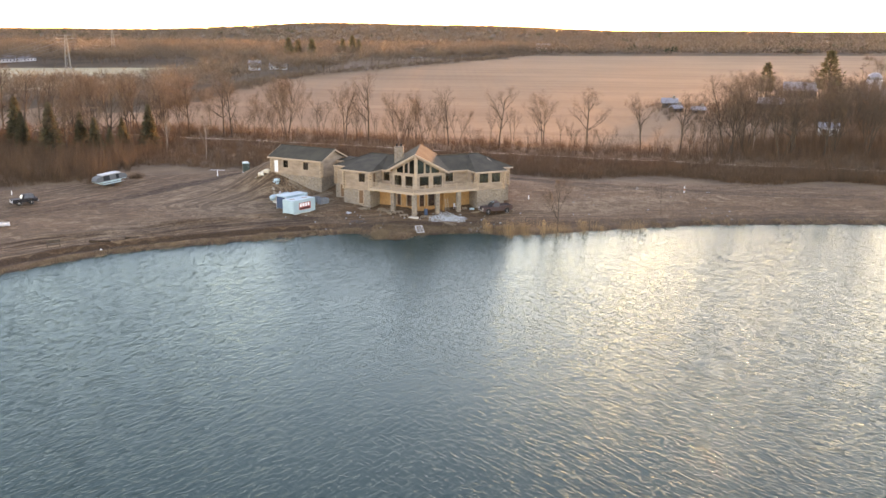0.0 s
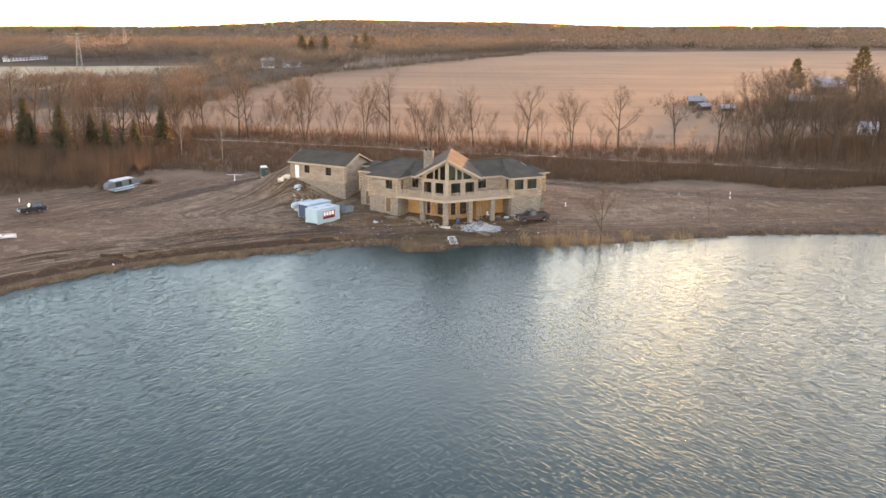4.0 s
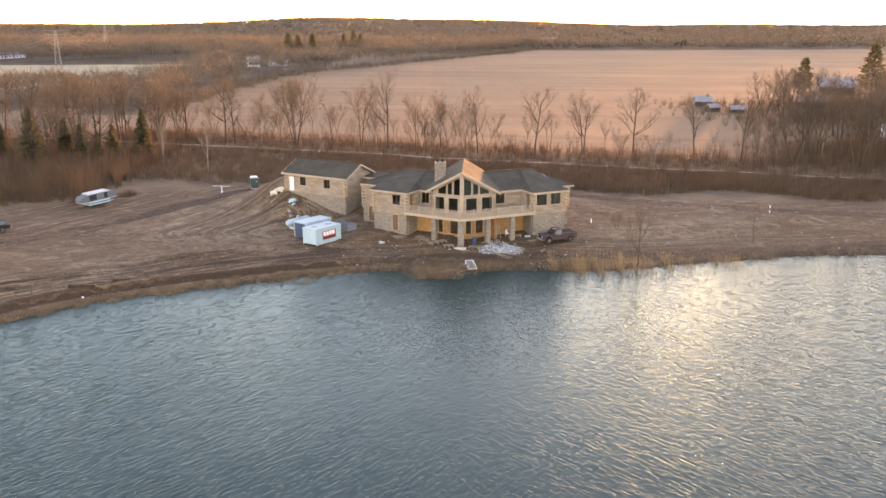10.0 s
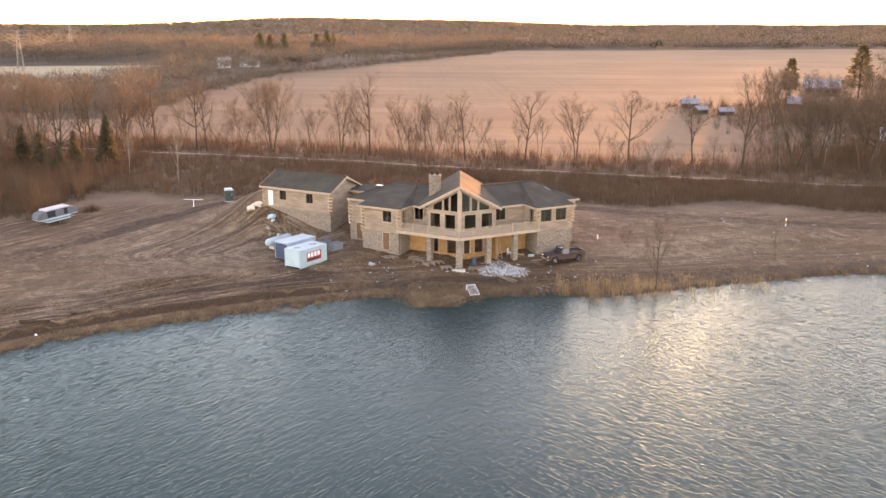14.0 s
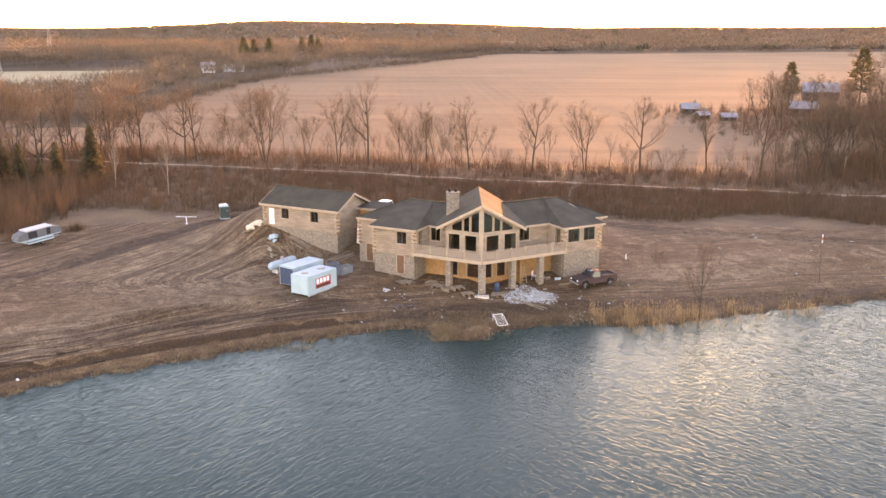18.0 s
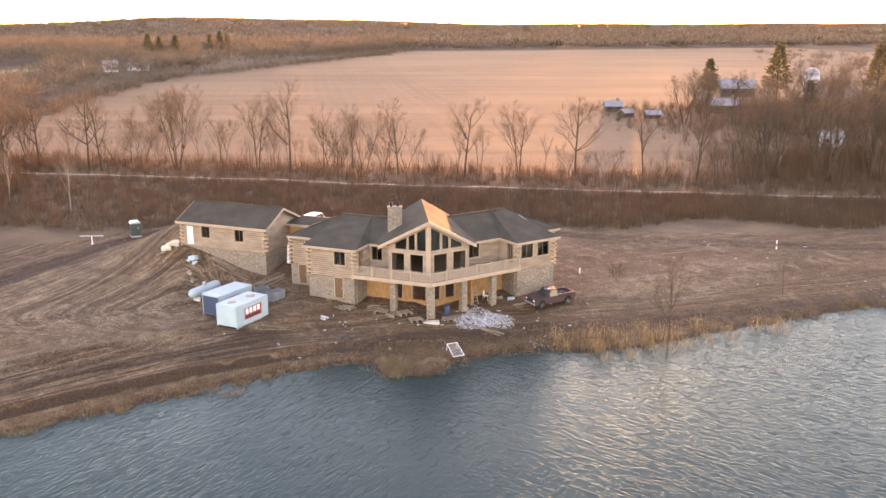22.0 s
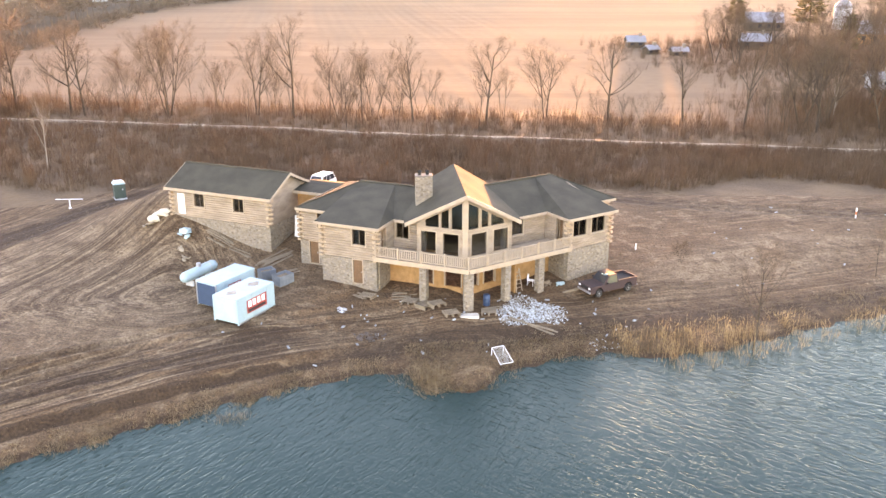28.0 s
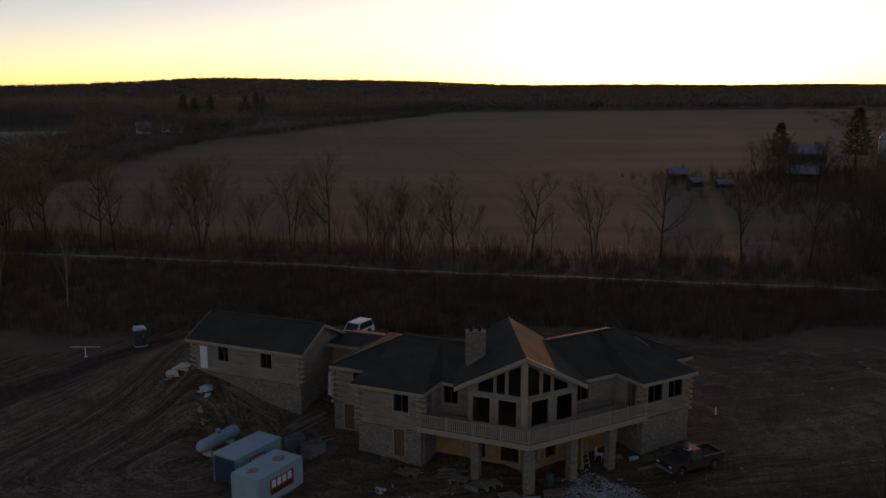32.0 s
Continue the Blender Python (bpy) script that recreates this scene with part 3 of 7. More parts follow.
    nt.links.new(total.outputs[0], b.inputs["Height"])
    for node in (body, gloss, fresnel):
        nt.links.new(b.outputs[0], node.inputs["Normal"])
    return m


def build_water():
    bm = bmesh.new()
    ring = [(x, y + 6) for x, y in SHORE] + [(420, -410), (-400, -410)]
    bm.faces.new([bm.verts.new((x, y, 0)) for x, y in ring])
    bmesh.ops.triangulate(bm, faces=bm.faces[:])
    bm.normal_update()
    for f in bm.faces:
        if f.normal.z < 0:
            f.normal_flip()
    ob = to_object("water", bm, water_material())
    return tagged(ob, "grey-blue lake with small wind ripples", "lake", kind="structure")


build_water()


def ribbon(name, pts, width, mat, label, category, lift=0.05, step=2.0):
    """A strip of road laid on the ground along pts."""
    px, py = zip(*pts)
    n = int(abs(px[-1] - px[0]) / step)
    bm = bmesh.new()
    rows = []
    for k in range(n + 1):
        x = px[0] + (px[-1] - px[0]) * k / n
        y = float(np.interp(x, px, py))
        row = []
        for o in (-0.5, -0.46, -0.2, 0.2, 0.46, 0.5):
            yy = y + o * width * (1 + 0.12 * math.sin(k * 1.7 + o))
            z = float(ground_z(x, yy)) + (lift if abs(o) < 0.49 else -0.1)
            row.append(bm.verts.new((x, yy, z)))
        rows.append(row)
    for a, b in zip(rows, rows[1:]):
        for k in range(5):
            bm.faces.new((a[k], b[k], b[k + 1], a[k + 1]))
    return tagged(to_object(name, bm, mat, smooth=True), label, category, kind="structure")


M_ROADPALE = material("pale_gravel", (0.23, 0.172, 0.122), 0.6, 0.3, 0.5, 4, 0.4, second=(0.11, 0.08, 0.056), sheen=0.1, sheen_tint=(1, 0.7, 0.45))
M_TRACK = streaky(material("dark_track_soil", (0.062, 0.037, 0.023), 0.9, 0.35, 0.5, 5, 0.7, second=(0.04, 0.024, 0.015), depth=0.15), 50, (0.08, 1.1, 1), 0.6, (0.032, 0.019, 0.012))
ribbon("road", [(-160, 246), (-50, 209.5), (0, 193), (60, 173), (160, 146)], 1.3, M_ROADPALE, "pale gravel trail along the tree line", "road", 0.25)


# ---- the log house ----
APEX = (-4.3, 125.7)
F_R = plan(APEX, 24.0)      # right half: x along its front, y into the house
F_L = plan(APEX, -31.0)     # left half: x runs from -17 to 0
F_A = plan(APEX, -3.5)      # the axis of the prow
F_G = plan((-19.9, 140.1), -31.0)   # garage: front right corner
DECK, EAVE, RIDGE, BASE = 4.35, 6.80, 8.50, 1.35
AX = math.tan(radians(27.5))  # x of the prow's axis for each metre of y in the half frames

house = thing("house", pose(0, 0, 0), "unfinished two-storey log house with stone base, dark shingle roof and deck", "house")


LOGS = []


def log_wall(bm, f, x0, x1, y, z0, z1, holes=(), th=0.28, course=0.21, side=-1):
    """A wall of round-faced logs with openings (x0, x1, z0, z1); side is where the bulge shows. The core goes into bm, the logs wait in LOGS."""
    plain_wall(bm, f, x0 + 0.01, x1 - 0.01, y + 0.1, z0, z1, holes, th - 0.18)
    z = z0
    while z < z1 - 0.02:
        h = min(course, z1 - z)
        zc = z + h / 2
        cuts = sorted((a, b) for a, b, c, d in holes if c - 0.02 < zc < d + 0.02)
        at = x0
        for a, b in [*cuts, (x1, x1)]:
            if a - at > 0.03:
                ya, yb = (y, y + th) if side < 0 else (y + th, y)
                g = 0.045 if side < 0 else -0.045
                prof = [(ya + g, z), (ya, z + h * 0.22), (ya - g * 0.4, z + h * 0.5), (ya, z + h * 0.78), (ya + g, z + h), (yb, z + h), (yb, z)]
                lb = bmesh.new()
                prism(lb, [f @ Vector((at, py, pz)) for py, pz in prof], (f.to_3x3() @ Vector((a - at, 0, 0))))
                bmesh.ops.recalc_face_normals(lb, faces=lb.faces[:])
                LOGS.append(lb)
            at = max(at, b)
        z += h


def weld(name, bm, mat, parent, label=""):
    bmesh.ops.remove_doubles(bm, verts=bm.verts[:], dist=0.001)
    return part(name, bm, mat, parent, label)


def log_part(name, bm, mat, parent, label=""):
    """A log wall with each of its logs."""
    bmesh.ops.remove_doubles(bm, verts=bm.verts[:], dist=0.001)
    ob = part(name, bm, mat, parent, label)
    for lb in LOGS:
        part("log", lb, mat, ob)
    LOGS.clear()
    return ob


def side_wall(bm, f, x, y0, y1, z0, z1, holes=(), th=0.28, side=-1):
    """A log wall that runs along y."""
    g = f @ pose(x, 0, 0, 0, 0, 90)
    log_wall(bm, g, y0, y1, -th if side > 0 else 0, z0, z1, holes, th, side=-1 if side > 0 else 1)


def plain_wall(bm, f, x0, x1, y, z0, z1, holes=(), th=0.3):
    """A plain slab wall with rectangular openings."""
    xs = sorted({x0, x1, *[v for h in holes for v in h[:2]]})
    zs = sorted({z0, z1, *[v for h in holes for v in h[2:]]})
    for a, b in zip(xs, xs[1:]):
        for c, d in zip(zs, zs[1:]):
            if not any(h[0] <= a and b <= h[1] and h[2] <= c and d <= h[3] for h in holes):
                box(bm, a, b, y, y + th, c, d, f)


def log_ends(parent, f, x, y, z0, z1, course=0.21):
    """The crossed log ends that stick out of a corner."""
    z, k = z0, 0
    while z < z1 - 0.1:
        bm = bmesh.new()
        if k % 2:
            box(bm, x - 0.36, x + 0.36, y - 0.02, y + 0.26, z + 0.01, z + course - 0.01, f, 0.03)
        else:
            box(bm, x - 0.14, x + 0.14, y - 0.38, y + 0.30, z + 0.01, z + course - 0.01, f, 0.03)
        part("log_end", bm, M_LOGEND, parent)
        z += course
        k += 1


def window(parent, f, x0, x1, y, z0, z1, mullions=1, th=0.28, mat=None, name="window"):
    """A window in an opening of a wall whose outer face is at y: frame, sash bars and panes."""
    bm = bmesh.new()
    w = 0.09
    box(bm, x0 - w, x1 + w, y - 0.05, y + 0.07, z1, z1 + w, f)
    box(bm, x0 - w, x1 + w, y - 0.07, y + 0.09, z0 - w, z0, f)
    box(bm, x0 - w, x0, y - 0.05, y + 0.07, z0, z1, f)
    box(bm, x1, x1 + w, y - 0.05, y + 0.07, z0, z1, f)
    win = part(name, bm, mat or M_TRIM, parent)
    bm = bmesh.new()
    n = mullions + 1
    s = 0.045
    for k in range(n):
        a, b = x0 + (x1 - x0) * k / n, x0 + (x1 - x0) * (k + 1) / n
        for q in ((a, b, z0, z0 + s), (a, b, z1 - s, z1), (a, a + s, z0 + s, z1 - s), (b - s, b, z0 + s, z1 - s)):
            box(bm, q[0], q[1], y + 0.10, y + 0.15, q[2], q[3], f)
    part("sash", bm, M_DARK, win, "dark window sash")
    for k in range(n):
        a, b = x0 + (x1 - x0) * k / n + s, x0 + (x1 - x0) * (k + 1) / n - s
        bm = bmesh.new()
        box(bm, a, b, y + 0.12, y + 0.13, z0 + s, z1 - s, f)
        part("pane", bm, M_GLASS, win)
    return win


def door(parent, f, x0, x1, y, z0, z1, mat, label, trim=True):
    bm = bmesh.new()
    w = 0.09
    if trim:
        box(bm, x0 - w, x0, y - 0.04, y + 0.1, z0, z1 + w, f)
        box(bm, x1, x1 + w, y - 0.04, y + 0.1, z0, z1 + w, f)
        box(bm, x0, x1, y - 0.04, y + 0.1, z1, z1 + w, f)
    box(bm, x0, x1, y - 0.06, y + 0.16, z0 - 0.06, z0, f)
    d = part("door", bm, M_TRIM, parent, label)
    bm = bmesh.new()
    box(bm, x0 + 0.01, x1 - 0.01, y + 0.05, y + 0.10, z0, z1 - 0.01, f)
    for a, b in ((0.15, 0.45), (0.55, 0.85)):
        for c, e in ((0.1, 0.45), (0.52, 0.92)):
            box(bm, x0 + (x1 - x0) * a, x0 + (x1 - x0) * b, y + 0.035, y + 0.05, z0 + (z1 - z0) * c, z0 + (z1 - z0) * e, f, 0.012)
    part("leaf", bm, mat, d)
    bm = bmesh.new()
    tube(bm, f @ Vector((x1 - 0.1, y + 0.05, z0 + 1.0)), f @ Vector((x1 - 0.1, y - 0.03, z0 + 1.0)), 0.03, 0.03, 8)
    part("knob", bm, M_METAL, d)
    return d


def half(f, sg):
    """One half of the main house: sg 1 for the right one, -1 for the left. X(a) turns distance from the prow into local x."""
    X = (lambda a, b: (a, b)) if sg > 0 else (lambda a, b: (-b, -a))
    if sg > 0:
        prow_end, w_in, w_out, end = 6.0, 10.5, 15.1, 17.4
    else:
        prow_end, w_in, w_out, end = 5.4, 8.25, 13.2, 17.0
    wf, mf, bk = 0.45, 3.35, 12.4         # wing front, main front, back
    R = RIDGE if sg > 0 else RIDGE - 0.08
    main_l = mf if sg > 0 else 3.3
    # openings: distances along, and heights
    if sg > 0:
        win_main = [(6.55, 7.85, 5.05, 6.45)]
        win_wing = [(10.95, 12.45, 5.0, 6.45), (13.0, 14.5, 5.0, 6.45)]
        door_wing, win_set = [], []
    else:
        win_main = [(6.6, 7.75, 5.05, 6.5)]
        win_wing = [(9.2, 10.4, 5.0, 6.4)]
        door_wing = [(9.5, 10.35, 1.72, 3.75)]
        win_set = [(13.85, 15.3, 5.1, 6.4)]
    cv = lambda hs: [(*X(a, b), c, d) for a, b, c, d in hs]
    split = DECK - 0.55 if sg < 0 else DECK - 0.45
    stone_top = split
    # upper log walls
    bm = bmesh.new()
    log_wall(bm, f, *X(prow_end - 0.3, w_in), main_l, DECK - 0.3, EAVE, cv(win_main))
    log_part("log_wall", bm, M_LOG, house)
    bm = bmesh.new()
    log_wall(bm, f, *X(w_in, w_out), wf, split, EAVE - 0.05, cv(win_wing))
    log_part("log_wall", bm, M_LOG, house, "weathered pale log wall")
    bm = bmesh.new()
    side = -1 if sg > 0 else 1
    side_wall(bm, f, X(w_in, w_in)[0], wf + 0.28, main_l, DECK - 0.35, EAVE, [(wf + 0.5, wf + 1.4, DECK, DECK + 2.05)], side=side)
    log_part("log_wall", bm, M_LOG, house)
    bm = bmesh.new()
    side_wall(bm, f, X(w_out, w_out)[0], wf + 0.28, mf + 0.2, split, EAVE, side=-side)
    log_part("log_wall", bm, M_LOG, house)
    bm = bmesh.new()
    log_wall(bm, f, *X(w_out, end), mf, split, EAVE, cv(win_set))
    log_part("log_wall", bm, M_LOG, house)
    bm = bmesh.new()
    side_wall(bm, f, X(end, end)[0], mf + 0.28, bk, split, EAVE, side=-side)
    log_part("log_wall", bm, M_LOG, house)
    bm = bmesh.new()
    log_wall(bm, f, *X(AX * bk, end), bk, 3.2, EAVE, side=1)
    log_part("log_wall", bm, M_LOG, house)
    for a, y in ((w_in, wf), (w_out, wf), (end, mf)):
        log_ends(house, f, X(a, a)[0], y, split, EAVE - 0.1)
    # stone base
    bm = bmesh.new()
    plain_wall(bm, f, *X(w_in - 0.05, w_out + 0.05), wf - 0.06, BASE - 0.8, stone_top, cv(door_wing), 0.36)
    weld("stone_wall", bm, M_STONE, house, "grey and brown field stone wall")
    for a, y1, zt in ((w_in, main_l, DECK - 0.35), (w_out, mf, stone_top), (end, bk - 0.3, stone_top)):
        bm = bmesh.new()
        box(bm, sg * a - 0.15, sg * a + 0.15, (wf if a < end else mf) + 0.3, y1 + 0.3, BASE - 0.8, zt, f)
        part("stone_wall", bm, M_STONE, house)
    hs = [(15.25, 16.1, 1.75, 3.75)] if sg < 0 else []
    bm = bmesh.new()
    plain_wall(bm, f, *X(w_out + 0.15, end + 0.05), mf - 0.05, BASE - 0.8, stone_top, cv(hs), 0.36)
    weld("stone_wall", bm, M_STONE, house)
    # basement wall of bare board under the deck, with doorways
    bm = bmesh.new()
    holes = [(1.9, 2.9, BASE + 0.3, 3.75), (3.3, 4.6, BASE + 0.3, 3.75)] if sg > 0 else [(1.6, 3.2, BASE + 0.3, 3.75), (4.1, 5.0, BASE + 0.3, 3.75)]
    plain_wall(bm, f, *X(1.3, w_in), 2.75, BASE - 0.4, DECK - 0.3, cv(holes), 0.2)
    if sg > 0:
        box(bm, 5.2, 5.35, 0.9, 2.75, BASE - 0.3, DECK - 0.3, f)
    weld("board_wall", bm, M_OSB, house, "bare orange-brown sheathing board wall")
    for a, b, c, d in holes:
        bm = bmesh.new()
        x0, x1 = X(a, b)
        box(bm, x0, x0 + 0.1, 2.68, 2.96, c, d, f)
        box(bm, x1 - 0.1, x1, 2.68, 2.96, c, d, f)
        box(bm, x0 + 0.1, x1 - 0.1, 2.68, 2.96, d - 0.1, d, f)
        part("door_frame", bm, M_TRIM, house)
    # windows and doors
    for h in win_main + win_wing + win_set:
        x0, x1 = X(h[0], h[1])
        y = main_l if h in win_main else (mf if h in win_set else wf)
        window(house, f, x0, x1, y, h[2], h[3], 1)
    for h in door_wing:
        door(house, f, *X(h[0], h[1]), wf - 0.06, h[2], h[3], M_DOOR, "dark brown basement door")
    for h in hs:
        door(house, f, *X(h[0], h[1]), mf - 0.05, h[2], h[3], M_DOOR, "dark brown basement door")
    g = f @ pose(X(w_in, w_in)[0], 0, 0, 0, 0, 90)
    door(house, g, wf + 0.5, wf + 1.4, 0.0 if sg < 0 else -0.28, DECK, DECK + 2.05, M_DOOR, "brown door onto the deck")
    # roof: main hip, wing slope, fascia
    sl = (R - EAVE) / (7.6 - mf + 0.5)
    e0, e1, ye, yb, yr = AX * (mf - 0.5), end + (0.6 if sg > 0 else 0.15), mf - 0.5, bk + 0.5, 7.6
    rx = end - (3.2 if sg > 0 else 3.9)
    Y = lambda a, y, z: f @ Vector((sg * a, y, z))
    th = 0.16

    def slab(name, pts, label=""):
        b = bmesh.new()
        order = pts if sg > 0 else pts[::-1]
        prism(b, order, (0, 0, -th))
        bmesh.ops.recalc_face_normals(b, faces=b.faces[:])
        part(name, b, M_ROOF, house, label)

    ez = EAVE - 0.02
    slab("roof", [Y(e0, ye, ez), Y(e1, ye, ez), Y(rx, yr, R), Y(AX * yr, yr, R)], "dark grey shingle roof slope")
    slab("roof", [Y(e1, ye, ez), Y(e1, yb, ez), Y(rx, yr, R)])
    slab("roof", [Y(e1, yb, ez), Y(AX * yb, yb, ez), Y(AX * yr, yr, R), Y(rx, yr, R)])
    wy, ww0, ww1 = wf - 0.5, w_in - 0.45, w_out + 0.45
    up = 0.03
    pin = ww0 + (2.4 if sg > 0 else 2.0)
    if sg > 0:
        slab("roof", [Y(ww0, wy, ez), Y(ww1, wy, ez), Y(rx, yr, R + up), Y(pin, yr, R + up)])
    else:
        slab("roof", [Y(ww0, wy, ez), Y(ww1, wy, ez), Y(ww1 - 0.2, 5.9, R - 0.45), Y(rx - 1.6, yr, R + up), Y(pin, yr, R + up)])
    slab("roof", [Y(ww0, ye + 0.05, ez + 0.02), Y(ww0, wy, ez), Y(pin, yr, R + up)])
    # small gables that close the wing roof on its sides
    bm = bmesh.new()
    wsl = (R - ez) / (yr - wy)
    for a in (w_out - 0.02,):
        y1 = 6.2
        prism(bm, [f @ Vector((sg * a, wf + 0.1, EAVE - 0.2)), f @ Vector((sg * a, y1, EAVE - 0.2)), f @ Vector((sg * a, y1, ez + (y1 - wy) * wsl - th)), f @ Vector((sg * a, wf + 0.1, ez + (wf + 0.1 - wy) * wsl - th))], f.to_3x3() @ Vector((0.1 * (-sg if a == w_out - 0.02 else sg), 0, 0)))
    part("gable_fill", bm, M_LOG, house)
    bm = bmesh.new()
    fz0, fz1 = ez - th - 0.04, ez + 0.03
    box(bm, *X(ww0, ww1), wy - 0.04, wy - 0.002, fz0, fz1, f)
    box(bm, *X(prow_end - 0.2, ww0 - 0.06), ye - 0.04, ye - 0.002, fz0, fz1, f)
    box(bm, *X(ww0 - 0.04, ww0 - 0.002), wy, ye, fz0, fz1, f)
    box(bm, *X(ww1 + 0.02, e1), ye - 0.04, ye - 0.002, fz0, fz1, f)
    sx = sg * e1
    if sg > 0:
        box(bm, sx, sx + 0.04, ye - 0.04, yb, fz0, fz1, f)
    part("fascia", bm, M_TRIM, house, "pale pine fascia board")
    if sg < 0:
        # roof colour instead of pale pine: shade put into this board's own colour
        bm = bmesh.new()
        box(bm, sx - 0.04, sx, ye - 0.04, yb, fz0, ez - 0.01, f)
        part("side_fascia", bm, M_ROOF, house, "side fascia darkened to the roof's colour as if in shade")
    bm = bmesh.new()
    tube(bm, Y(AX * yr, yr, R + 0.05), Y(rx, yr, R + 0.05), 0.10, 0.10, 6)
    tube(bm, Y(rx, yr, R + 0.03), Y(e1, ye, ez + 0.04), 0.06, 0.06, 5)
    part("ridge_cap", bm, M_ROOF, house)
    # floors inside
    bm = bmesh.new()
    box(bm, *X(AX * 5, end - 0.1), 3.7, bk - 0.1, DECK - 0.35, DECK - 0.05, f)
    box(bm, *X(w_in + 0.2, w_out - 0.2), wf + 0.4, 3.6, DECK - 0.35, DECK - 0.05, f)
    weld("interior_floor", bm, M_OSB, house)
    # deck with its fascia, posts, rails and balusters
    d1 = w_in
    bm = bmesh.new()
    if sg > 0:
        pts = [(0, 0), (d1, 0), (d1, 2.9), (1.4, 2.9)]
    else:
        pts = [(0, 0), (d1, 0), (d1, 2.9), (1.4, 2.9)]
    prism(bm, [f @ Vector((sg * a, b, DECK)) for a, b in (pts if sg > 0 else pts[::-1])], (0, 0, -0.1))
    bmesh.ops.recalc_face_normals(bm, faces=bm.faces[:])
    deck = part("deck", bm, M_TRIM, house, "pale pine deck")
    bm = bmesh.new()
    box(bm, *X(0.02, d1), -0.05, -0.005, DECK - 0.36, DECK + 0.02, f)
    part("rim_board", bm, M_TRIM, deck)
    bm = bmesh.new()
    for k in range(int(d1 / 0.6)):
        a = 0.5 + 0.6 * k
        box(bm, sg * a - 0.03, sg * a + 0.03, 0.02, 2.7, DECK - 0.34, DECK - 0.11, f)
    part("joists", bm, M_TRIM, deck)
    n = 4 if sg < 0 else 6
    posts = [0.08 + (d1 - 0.2) * k / n for k in range(n + 1)]
    for a in posts[(1 if sg > 0 else 0):]:
        bm = bmesh.new()
        box(bm, sg * a - 0.06, sg * a + 0.06, 0.02, 0.14, DECK - 0.1, DECK + 1.0, f, 0.015)
        box(bm, sg * a - 0.08, sg * a + 0.08, 0.0, 0.16, DECK + 1.0, DECK + 1.05, f, 0.01)
        part("rail_post", bm, M_TRIM, deck)
    for a, b in zip(posts, posts[1:]):
        x0, x1 = X(a + 0.06, b - 0.06)
        for nm, za, zb in (("top_rail", 0.88, 0.94), ("bottom_rail", 0.10, 0.16)):
            bm = bmesh.new()
            box(bm, x0, x1, 0.045, 0.115, DECK + za, DECK + zb, f, 0.01)
            part(nm, bm, M_TRIM, deck)
        m = int((x1 - x0) / 0.155)
        for k in range(m):
            xk = x0 + (k + 0.5) * (x1 - x0) / m
            bb = bmesh.new()
            box(bb, xk - 0.028, xk + 0.028, 0.055, 0.105, DECK + 0.16, DECK + 0.88, f)
            part("baluster", bb, M_TRIM, deck)
    # stone piers under the deck
    for a in ((3.9, 7.4) if sg > 0 else (4.0,)):
        bm = bmesh.new()
        box(bm, sg * a - 0.3, sg * a + 0.3, 0.08, 0.68, BASE - 0.5, DECK - 0.37, f, 0.03)
        part("stone_pier", bm, M_STONE, house)


half(F_R, 1)
half(F_L, -1)

# pier and post at the point of the deck
bm = bmesh.new()
box(bm, -0.38, 0.38, 0.05, 0.8, BASE - 0.5, DECK - 0.37, F_A, 0.03)
part("stone_pier", bm, M_STONE, house)


